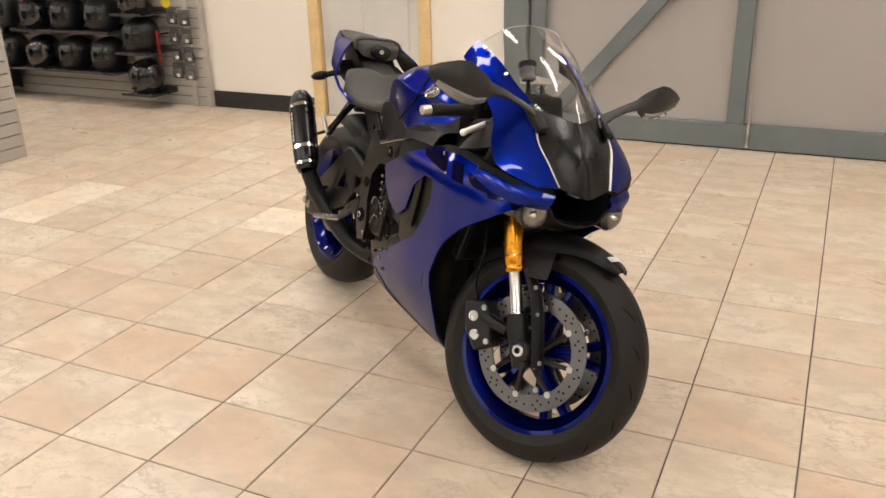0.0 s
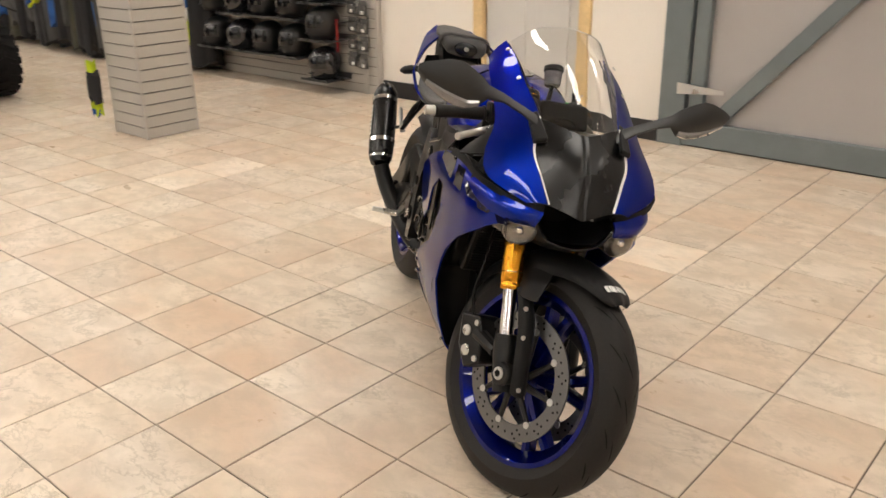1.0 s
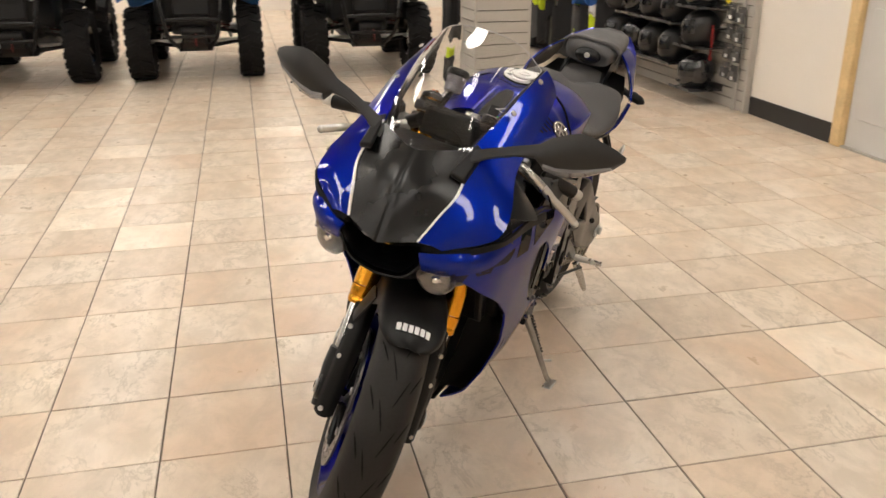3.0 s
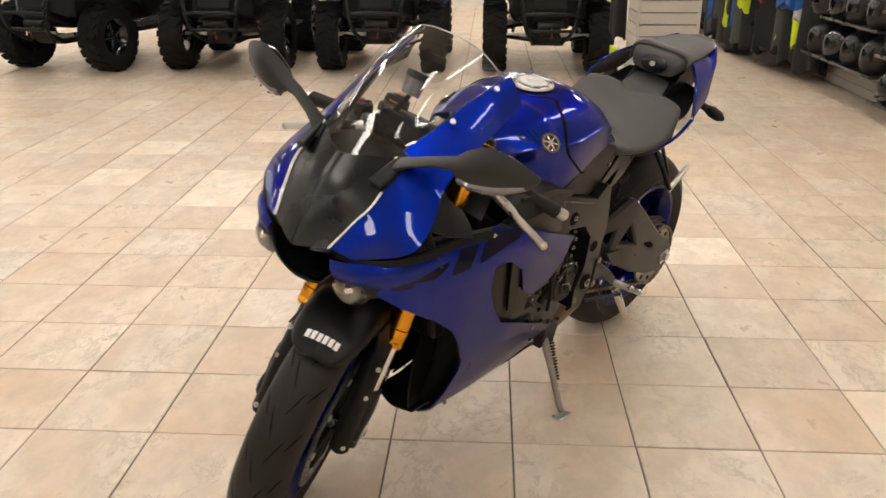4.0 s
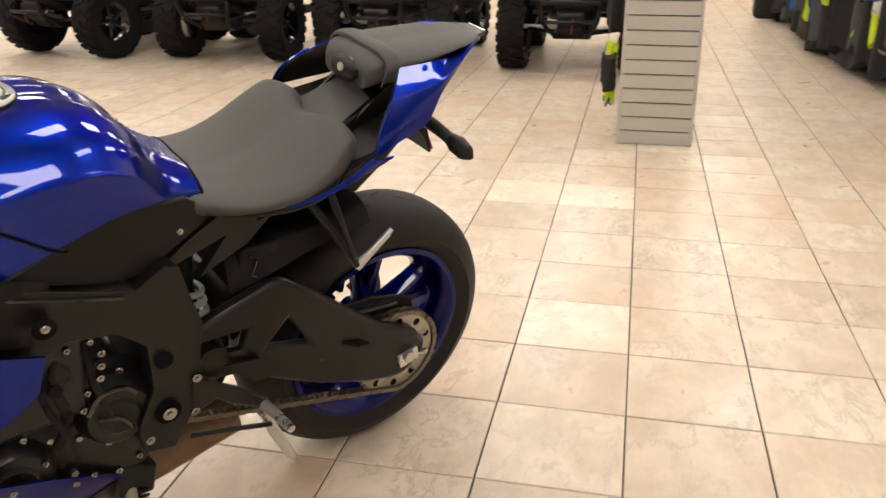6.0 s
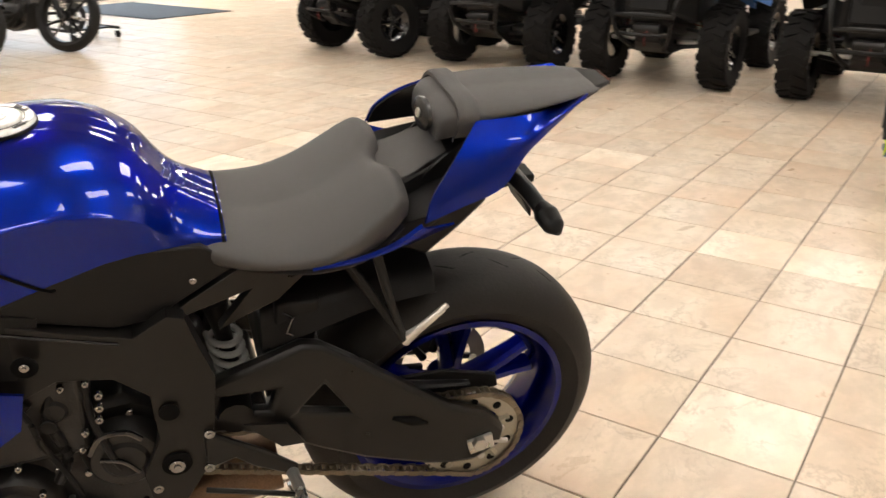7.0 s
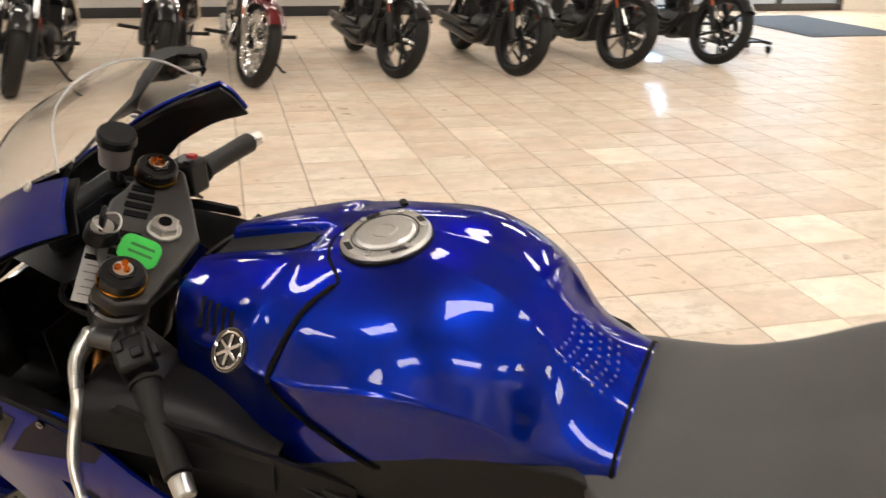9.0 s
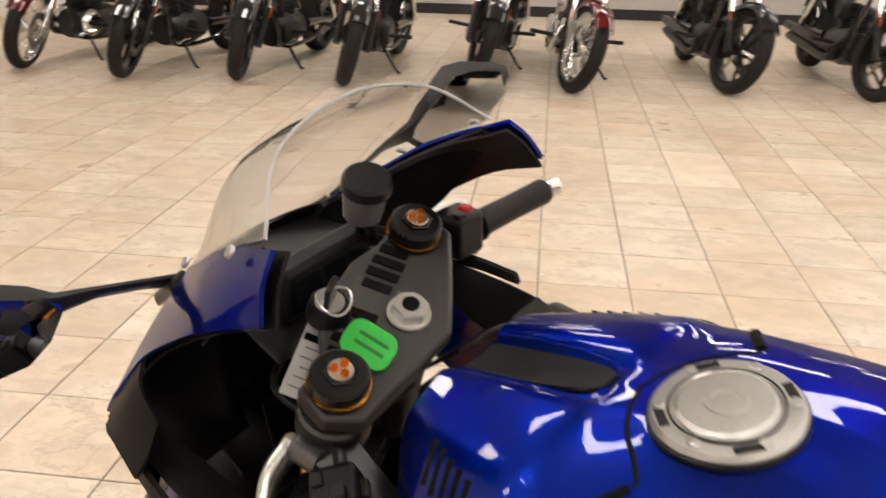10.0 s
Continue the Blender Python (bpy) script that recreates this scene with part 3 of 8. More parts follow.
def brake_disc(w, centre, y, r1, r0, post, holes=True):
    place = Matrix.Translation(Vector(centre) + Vector((0, y, 0)))
    d = part("brake_disc", moved(lathe([(r0, -0.0025), (r1, -0.0025), (r1, 0.0025), (r0, 0.0025)], 64, place, closed=True), post), M_DISC, w, "drilled steel brake disc")
    for k in range(8):
        a = 2 * math.pi * k / 8
        arm = tube([place @ Vector((0.034 * math.cos(a - 0.3), 0, 0.034 * math.sin(a - 0.3))), place @ Vector(((r0 + 0.006) * math.cos(a), 0, (r0 + 0.006) * math.sin(a)))], [0.010, 0.006], 6, k=2)
        part("carrier_arm", moved(arm, post), M_SATIN, d)
    for k in range(8):
        a = 2 * math.pi * k / 8
        for s in (-1, 1):
            q = place @ Vector(((r0 + 0.004) * math.cos(a), s * 0.003, (r0 + 0.004) * math.sin(a)))
            part("disc_bobbin", moved(disc_at(0.009, 0.004, q, (0, s, 0), 12, rim=0.001), post), M_STEEL, d)
    if holes:
        # flat black discs for the drilled holes, their inner shade put into the colour
        hb = bmesh.new()
        for k in range(36):
            for j, rr in enumerate((0.30, 0.55, 0.80)):
                a = 2 * math.pi * (k + j / 3) / 36
                r = r0 + (r1 - r0) * rr
                if k % 3 == j % 3 or j == 1:
                    for s in (-1, 1):
                        disc_at(0.0032, 0.0003, place @ Vector((r * math.cos(a), s * 0.0026, r * math.sin(a))), (0, s, 0), 8, hb)
        tagged(part("disc_hole", moved(hb, post), M_SHADE_INK, d), kind="stuff")
    return d


FC = sp(0.042, 0, -0.695)
front = wheel("front_wheel", FC, 0.298, 0.120, 0.216, 0.096, STEER)
for y in (-0.058, 0.058):
    brake_disc(front, FC, y, 0.160, 0.118, STEER)
RC = Vector((0.006, 0, 0.3170))
I4 = Matrix.Identity(4)
rear = wheel("rear_wheel", RC, 0.313, 0.192, 0.216, 0.158, I4)
brake_disc(rear, RC, -0.075, 0.110, 0.078, I4, False)

# --- fork, brakes, front mudguard
for s in (-1, 1):
    y = s * 0.102
    leg = part("fork_leg", moved(tube([sp(0.03, y, -0.030), sp(0.03, y, -0.30), sp(0.03, y, -0.44)], [0.0265, 0.0275, 0.0275], 24, k=3), STEER), M_GOLD, bike, "gold anodised fork tube")
    part("seal_collar", moved(lathe([(0.0, 0), (0.0265, 0), (0.0285, 0.005), (0.0285, 0.012), (0.0272, 0.014), (0.0272, 0.020), (0.0284, 0.022), (0.0284, 0.042), (0.0, 0.046)], 24, Matrix.Translation(sp(0.03, y, -0.485)) @ UPA.to_track_quat("Y", "Z").to_matrix().to_4x4()), STEER), M_GOLD, leg)
    part("slider", moved(tube([sp(0.03, y, -0.44), sp(0.03, y, -0.63)], 0.0185, 24), STEER), M_CHROME, leg, "polished steel slider")
    foot = moved(tube([sp(0.03, y, -0.595), sp(0.03, y, -0.64), sp(0.034, y, -0.735)], [0.027, 0.030, 0.025], 16, k=3), STEER)
    part("fork_foot", foot, M_SATIN, leg, "black cast fork foot")
    part("axle_clamp", moved(disc_at(0.030, 0.05, sp(0.042, s * 0.078, -0.69), (0, s, 0), 24, rim=0.004), STEER), M_SATIN, leg)
    part("axle_end", moved(disc_at(0.016, 0.006, sp(0.042, s * 0.128, -0.69), (0, s, 0), 20, rim=0.002), STEER), M_STEEL, leg)
    part("axle_bore", moved(disc_at(0.009, 0.0015, sp(0.042, s * 0.1335, -0.69), (0, s, 0), 6), STEER), M_SHADE_INK, leg)
    for du in (-0.715, -0.735):
        part("clamp_bolt", moved(disc_at(0.006, 0.008, sp(0.07, y, du), (1, 0, 0.4), 10, rim=0.001), STEER), M_STEEL, leg)
    # calliper: two halves, piston covers, hose
    cal = part("brake_calliper", moved(prism([(sp(-0.125, 0, -0.55)[0], sp(-0.125, 0, -0.55)[2]), (sp(-0.060, 0, -0.555)[0], sp(-0.060, 0, -0.555)[2]), (sp(-0.045, 0, -0.60)[0], sp(-0.045, 0, -0.60)[2]),
                (sp(-0.050, 0, -0.675)[0], sp(-0.050, 0, -0.675)[2]), (sp(-0.105, 0, -0.69)[0], sp(-0.105, 0, -0.69)[2]), (sp(-0.130, 0, -0.63)[0], sp(-0.130, 0, -0.63)[2])],
                min(s * 0.035, s * 0.112), max(s * 0.035, s * 0.112)), STEER), M_SATIN, bike, "black radial brake calliper with silver piston covers", bevel=0.006)
    for du in (-0.595, -0.645):
        part("piston_cover", moved(disc_at(0.0145, 0.006, sp(-0.098, s * 0.111, du), (0, s, 0), 20, rim=0.002), STEER), M_SILVER, cal)
    part("calliper_mount", moved(tube([sp(-0.07, s * 0.098, -0.60), sp(0.0, s * 0.102, -0.64)], [0.020, 0.017], 10), STEER), M_SATIN, cal)
    for du in (-0.575, -0.665):
        part("mount_bolt", moved(disc_at(0.008, 0.010, sp(-0.062, s * 0.108, du), (0, s, 0), 10, rim=0.001), STEER), M_STEEL, cal)
    hose = tube([sp(-0.09, s * 0.10, -0.56), sp(-0.085, s * 0.115, -0.50), sp(-0.05, s * 0.12, -0.42), sp(-0.045, s * 0.10, -0.33), sp(-0.02, s * 0.06, -0.22)], 0.0042, 8)
    part("brake_hose", moved(hose, STEER), M_BLACKPLASTIC, cal)
    # guard that runs from the mudguard down beside the tyre
    gd = grid([[sp(0.058, s * 0.064, -0.470), sp(0.082, s * 0.066, -0.54), sp(0.090, s * 0.070, -0.61), sp(0.084, s * 0.076, -0.735)],
               [sp(0.070, s * 0.082, -0.472), sp(0.092, s * 0.084, -0.54), sp(0.098, s * 0.088, -0.61), sp(0.090, s * 0.092, -0.742)],
               [sp(0.066, s * 0.100, -0.476), sp(0.086, s * 0.102, -0.54), sp(0.092, s * 0.106, -0.61), sp(0.084, s * 0.108, -0.742)],
               [sp(0.058, s * 0.110, -0.480), sp(0.072, s * 0.112, -0.54), sp(0.078, s * 0.115, -0.61), sp(0.072, s * 0.118, -0.735)]], 4, 4)
    g = solid(part("fork_guard", moved(gd, STEER), M_MATTE, bike, "matte black fork guard"), 0.004)
    for du in (-0.53, -0.60, -0.725):
        part("guard_bolt", moved(disc_at(0.006, 0.006, sp(0.088, s * 0.106, du), (1, s * 0.4, 0.4), 10, rim=0.001), STEER), M_STEEL, g)


def around(angle, r, y):
    """A point of the front wheel's plane: angle from straight ahead (degrees, up)."""
    a = radians(angle)
    return FC + Vector((r * math.cos(a), y, r * math.sin(a)))


lines = []
for ang, half, crown, drop in ((62, 0.026, 0.313, 0.008), (64, 0.046, 0.316, 0.013), (69, 0.064, 0.319, 0.020), (77, 0.073, 0.321, 0.030), (88, 0.077, 0.322, 0.046), (99, 0.079, 0.322, 0.062), (112, 0.078, 0.320, 0.060), (135, 0.070, 0.315, 0.045), (150, 0.05, 0.312, 0.03)):
    lines.append([around(ang, crown - drop, -half), around(ang, crown - drop * 0.36, -half * 0.88), around(ang, crown - 0.003, -half * 0.45), around(ang, crown + 0.002, 0),
                  around(ang, crown - 0.003, half * 0.45), around(ang, crown - drop * 0.36, half * 0.88), around(ang, crown - drop, half)])
guard = solid(part("front_mudguard", moved(grid(lines, 4, 5), STEER), M_MATTE, bike, "matte black front mudguard with white maker's print"), 0.003)
for s in (-1, 1):
    arm = grid([[around(92, 0.27, s * 0.080), around(104, 0.27, s * 0.083), around(116, 0.26, s * 0.082)], [around(90, 0.20, s * 0.106), around(98, 0.195, s * 0.108), around(108, 0.20, s * 0.108)]], 4, 4)
    solid(part("mudguard_arm", moved(arm, STEER), M_MATTE, guard), 0.004)
for k in range(6):   # maker's name as plain bars
    y = (k - 2.5) * 0.0125
    bm = bmesh.new()
    vs = [bm.verts.new(around(a, 0.3248 - 4.2 * (y + dy) ** 2, y + dy)) for a, dy in ((67.6, -0.0046), (67.6, 0.0046), (70.8, 0.0046), (70.8, -0.0046))]
    bm.faces.new(vs)
    solid(part("print_bar", moved(bm, STEER), M_WHITE, guard), 0.001, 1.0)

# --- nose: black centre, blue cheeks, mouth, lamps
A = [(1.022, 0.142, 1.048), (1.12, 0.132, 1.012), (1.20, 0.122, 0.968), (1.29, 0.106, 0.915), (1.345, 0.118, 0.845), (1.385, 0.100, 0.797), (1.422, 0.079, 0.747)]
B = [(1.012, 0.172, 0.998), (1.090, 0.186, 0.968), (1.175, 0.187, 0.920), (1.245, 0.192, 0.873), (1.300, 0.216, 0.812), (1.345, 0.208, 0.768), (1.405, 0.126, 0.738)]
MID = [tuple((a[i] + b[i]) / 2 + (0.001, 0.003, 0.003)[i] for i in range(3)) for a, b in zip(A, B)]
for f in (lambda q: q, flip):
    ch = solid(part("nose_cheek", grid([f(A), f(MID), f(B)], 6, 5), M_BLUE, bike, "glossy blue nose cheek rising beside the screen"), 0.004)
    ins = grid([f([(1.305, 0.212, 0.811), (1.275, 0.200, 0.842), (1.246, 0.190, 0.871)]), f([(1.272, 0.236, 0.798), (1.255, 0.222, 0.822), (1.238, 0.203, 0.850)]), f([(1.205, 0.246, 0.782), (1.200, 0.228, 0.802), (1.205, 0.208, 0.825)])], 4, 3)
    solid(part("cheek_insert", ins, M_BLACKPLASTIC, ch, "matte black insert behind the cheek"), 0.004)
    inner = [f([(x - 0.006, y - 0.010, z - 0.004) for x, y, z in row]) for row in (A, MID, B)]
    solid(part("cheek_lining", grid(inner, 4, 3), M_BLACKPLASTIC, ch, "matte black lining"), 0.003)
    edge = f([(x + 0.004, y + 0.001, z + 0.003) for x, y, z in A[3:]])
    part("pinstripe", tube(edge, 0.0032, 6, flat=0.5), M_WHITE, ch, "thin white edge stripe")
    for q in (f([(1.187, 0.142, 0.981)])[0], f([(1.075, 0.150, 1.032)])[0]):
        part("screen_bolt", disc_at(0.006, 0.004, q, (0.3, q[1] * 5, 0.8), 12, rim=0.001), M_STEEL, ch)
CEN = [(1.338, 0, 0.902), (1.382, 0, 0.853), (1.414, 0, 0.797), (1.443, 0, 0.729)]
EL = A[3:]
QL = [(1.322, 0.055, 0.908), (1.375, 0.056, 0.850), (1.405, 0.050, 0.796), (1.437, 0.036, 0.738)]
solid(part("nose_centre", grid([EL, QL, [(x + 0.001, 0.014, z) for x, y, z in CEN[:3]] + [(1.444, 0.010, 0.731)], CEN, [(x + 0.001, -0.014, z) for x, y, z in CEN[:3]] + [(1.444, -0.010, 0.731)], flip(QL), flip(EL)], 6, 4), M_NOSE, bike, "matte black nose centre panel"), 0.004)
# the mouth: a dark duct with a lower lip
rings = []
for x, w, zt, zb in ((1.425, 0.088, 0.742, 0.668), (1.36, 0.080, 0.735, 0.662), (1.24, 0.06, 0.72, 0.665)):
    rings.append([(x, -w, zt), (x + 0.012, -w * 0.35, zt - 0.012), (x + 0.014, w * 0.35, zt - 0.012), (x, w, zt), (x - 0.004, w * 0.98, (zt + zb) / 2), (x - 0.004, w * 0.6, zb), (x, 0, zb - 0.003), (x - 0.004, -w * 0.6, zb), (x - 0.004, -w * 0.98, (zt + zb) / 2)])
duct = loft(rings, cap=False)
part("intake_duct", duct, M_GLOSSBLACK, bike, "black ram-air intake mouth")
part("duct_back", box(0.004, 0.16, 0.09, (1.245, 0, 0.70)), M_MATTE, bike)
lip = grid([[(1.42, 0.092, 0.70), (1.425, 0.06, 0.664), (1.43, 0, 0.655), (1.425, -0.06, 0.664), (1.42, -0.092, 0.70)],
            [(1.36, 0.105, 0.665), (1.36, 0.06, 0.635), (1.36, 0, 0.628), (1.36, -0.06, 0.635), (1.36, -0.105, 0.665)],
            [(1.26, 0.12, 0.655), (1.26, 0.06, 0.625), (1.26, 0, 0.618), (1.26, -0.06, 0.625), (1.26, -0.12, 0.655)]], 4, 4)
solid(part("chin", lip, M_MATTE, bike), 0.004)
for f in (lambda q: q, flip):
    pod = grid([f([(1.425, 0.086, 0.728), (1.405, 0.13, 0.732), (1.35, 0.196, 0.742), (1.24, 0.226, 0.750)]),
                f([(1.428, 0.092, 0.712), (1.408, 0.145, 0.712), (1.36, 0.201, 0.722), (1.24, 0.228, 0.742)]),
                f([(1.418, 0.096, 0.690), (1.402, 0.150, 0.690), (1.34, 0.205, 0.702), (1.24, 0.230, 0.735)])], 5, 4)
    solid(part("lamp_brow", pod, M_BLUE, bike, "blue brow over the headlight"), 0.004)
    slit = grid([f([(1.410, 0.080, 0.744), (1.385, 0.15, 0.742), (1.33, 0.222, 0.768), (1.22, 0.234, 0.783), (1.135, 0.240, 0.777)]),
                 f([(1.412, 0.084, 0.727), (1.390, 0.15, 0.728), (1.335, 0.215, 0.750), (1.22, 0.237, 0.764), (1.135, 0.244, 0.760)])], 5, 3)
    solid(part("cheek_slit", slit, M_DULL, bike, "black slit under the nose cheek"), 0.006)
    c = Vector(f([(1.382, 0.118, 0.677)])[0])
    ax = Vector((1, 0.25 if c.y > 0 else -0.25, -0.15)).normalized()
    lamp = part("headlight", disc_at(0.043, 0.036, c - ax * 0.016, ax, 28, r2=0.041, rim=0.003), M_GLOSSBLACK, bike, "small round projector headlight")
    part("reflector", disc_at(0.038, 0.004, c + ax * 0.018, ax, 24, rim=0.001), M_REFLECTOR, lamp)
    part("projector", disc_at(0.009, 0.006, c + ax * 0.021, ax, 20, r2=0.006, rim=0.001), M_CHROME, lamp)
    part("lens", lathe([(0.0, 0.024), (0.020, 0.020), (0.034, 0.010), (0.041, 0.001), (0.0, 0.002)], 24, Matrix.Translation(c + ax * 0.019) @ ax.to_track_quat("Y", "Z").to_matrix().to_4x4()), M_LENS, lamp)
    hood = grid([f([(1.408, 0.092, 0.690), (1.395, 0.135, 0.694), (1.345, 0.185, 0.700)]), f([(1.395, 0.092, 0.658), (1.385, 0.140, 0.655), (1.335, 0.182, 0.662)]), f([(1.33, 0.10, 0.650), (1.32, 0.15, 0.650), (1.29, 0.190, 0.66)])], 4, 4)
    solid(part("lamp_housing", hood, M_GLOSSBLACK, bike), 0.004)

# windscreen
R0 = [(1.292, 0.108, 0.915), (1.322, 0.055, 0.906), (1.337, 0, 0.902)]
R1 = [(1.20, 0.124, 0.969), (1.252, 0.072, 0.983), (1.270, 0, 0.986)]
R2 = [(1.12, 0.134, 1.013), (1.178, 0.080, 1.050), (1.196, 0, 1.058)]
R3 = [(1.040, 0.137, 1.049), (1.074, 0.089, 1.097), (1.088, 0, 1.115)]
full = [r + flip(r[:2])[::-1] for r in (R0, R1, R2, R3)]
scr = solid(part("windscreen", grid(full, 6, 6), M_SCREEN, bike, "clear bubble windscreen"), 0.002)
scr.visible_shadow = False
scr.data.materials.append(M_EDGE)
scr.modifiers["solid"].material_offset_rim = 1
part("screen_edge", tube(full[3], 0.0016, 6), M_EDGE, scr)

# mirrors: one blade each from root to tip; y, top edge (x, z), bottom edge (x, z), bulge
BLADE = [(0.092, 1.292, 0.912, 1.320, 0.882, 0.012), (0.150, 1.286, 0.933, 1.304, 0.913, 0.008), (0.200, 1.281, 0.951, 1.296, 0.931, 0.008), (0.238, 1.278, 0.966, 1.289, 0.938, 0.010), (0.258, 1.279, 0.984, 1.284, 0.920, 0.016),
         (0.285, 1.281, 1.000, 1.276, 0.914, 0.020), (0.314, 1.284, 1.013, 1.271, 0.918, 0.021), (0.342, 1.279, 1.011, 1.267, 0.929, 0.019), (0.384, 1.266, 0.998, 1.260, 0.954, 0.013), (0.404, 1.259, 0.987, 1.258, 0.977, 0.005)]
for s in (-1, 1):
    # the far head hangs a little lower on its stalk
    low, turn = (0.0, 0.0) if s > 0 else (0.014, 0.006)

    def on_blade(st, u, out):
        y, xt, zt, xb, zb, g = st
        k = min(1.0, max(0.0, (y - 0.20) / 0.08))
        return Vector((xt + (xb - xt) * u + g * out, s * y, (zt - turn * k) * (1 - u) + (zb - low * k) * u - 0.25 * g * out))
    rings = [[on_blade(st, u, o) for u, o in ((0.0, 0.1), (0.18, 0.62), (0.42, 0.95), (0.64, 1.0), (0.84, 0.62), (1.0, 0.0), (0.80, -0.55), (0.5, -0.75), (0.2, -0.55))] for st in BLADE]
    stalk = part("mirror", loft(rings), M_MIRRORBODY, bike, "black wing mirror on a long stalk", sharp=38)
    part("mirror_foot", loft([[(x + dx, s * y, z + dz) for dx, y, dz in ((0.045, 0.095, -0.035), (-0.035, 0.110, 0.012), (-0.03, 0.13, 0.0), (0.04, 0.125, -0.045))] for x, z in ((1.305, 0.905), (1.312, 0.918))]), M_BLACKPLASTIC, stalk, bevel=0.004)
    gl = bmesh.new()
    rows = [[on_blade(st, u, 0.0) + Vector((-0.75 * max(0.012, st[5]) - dx, 0, 0)) for st, u in zip(BLADE[3:9] + BLADE[8:2:-1], (0.35, 0.16, 0.12, 0.11, 0.12, 0.22, 0.78, 0.88, 0.92, 0.93, 0.90, 0.75))] for dx in (0.0005, 0.003)]
    part("mirror_glass", loft(rows, gl), M_MIRROR, stalk, "silvered mirror glass", sharp=20)
    sg = loft([[on_blade(st, u, o) for u, o in ((0.70, 0.93), (0.76, 1.05), (0.90, 0.72), (0.97, 0.20), (0.86, 0.35))] for st in BLADE[4:9]])
    sgo = part("turn_signal", sg, M_SIGNAL, stalk, "clear turn signal lens", sharp=40)
    for st in BLADE[5:8]:
        part("signal_diode", disc_at(0.003, 0.002, on_blade(st, 0.83, 0.95), (1, 0, -0.5), 8), M_RESERVOIR, sgo)

# --- side fairings
def fy(x, z):
    y = np.interp(z, [0.12, 0.16, 0.22, 0.30, 0.40, 0.52, 0.62, 0.70, 0.78], [0.035, 0.075, 0.125, 0.165, 0.195, 0.215, 0.230, 0.242, 0.212])
    y *= np.interp(x, [0.55, 0.72, 0.95, 1.15, 1.28, 1.36, 1.42], [0.76, 0.87, 0.985, 0.975, 0.91, 0.79, 0.58])
    return float(y)


FAIR = [(1.405, 0.690), (1.36, 0.722), (1.28, 0.748), (1.20, 0.757), (1.07, 0.760), (0.94, 0.715), (0.73, 0.628), (0.745, 0.56), (0.79, 0.525), (0.86, 0.505), (0.93, 0.545), (0.975, 0.625), (1.035, 0.668),
        (1.085, 0.668), (1.075, 0.60), (1.03, 0.53), (0.985, 0.475), (0.90, 0.435), (0.83, 0.40), (0.74, 0.355), (0.62, 0.285), (0.60, 0.225), (0.70, 0.185), (0.90, 0.150), (1.050, 0.150), (1.086, 0.225), (1.098, 0.300),
        (1.088, 0.365), (1.094, 0.405), (1.128, 0.470), (1.165, 0.520), (1.23, 0.575), (1.32, 0.630)]
VENT = [(0.855, 0.500), (0.93, 0.550), (0.97, 0.632), (1.03, 0.675), (1.092, 0.674), (1.082, 0.595), (1.035, 0.522), (0.99, 0.468), (0.90, 0.428), (0.845, 0.430)]
GRAPHIC = ([(1.405, 0.692), (1.375, 0.710), (1.366, 0.706), (1.381, 0.674), (1.402, 0.677)],
           [(1.357, 0.685), (1.318, 0.683), (1.314, 0.695), (1.268, 0.697), (1.238, 0.712), (1.222, 0.738), (1.297, 0.737), (1.341, 0.722), (1.367, 0.706)],
           [(1.226, 0.692), (1.178, 0.694), (1.146, 0.740), (1.196, 0.740)],
           [(1.152, 0.700), (1.112, 0.706), (1.014, 0.720), (1.000, 0.738), (1.106, 0.750), (1.128, 0.732)])
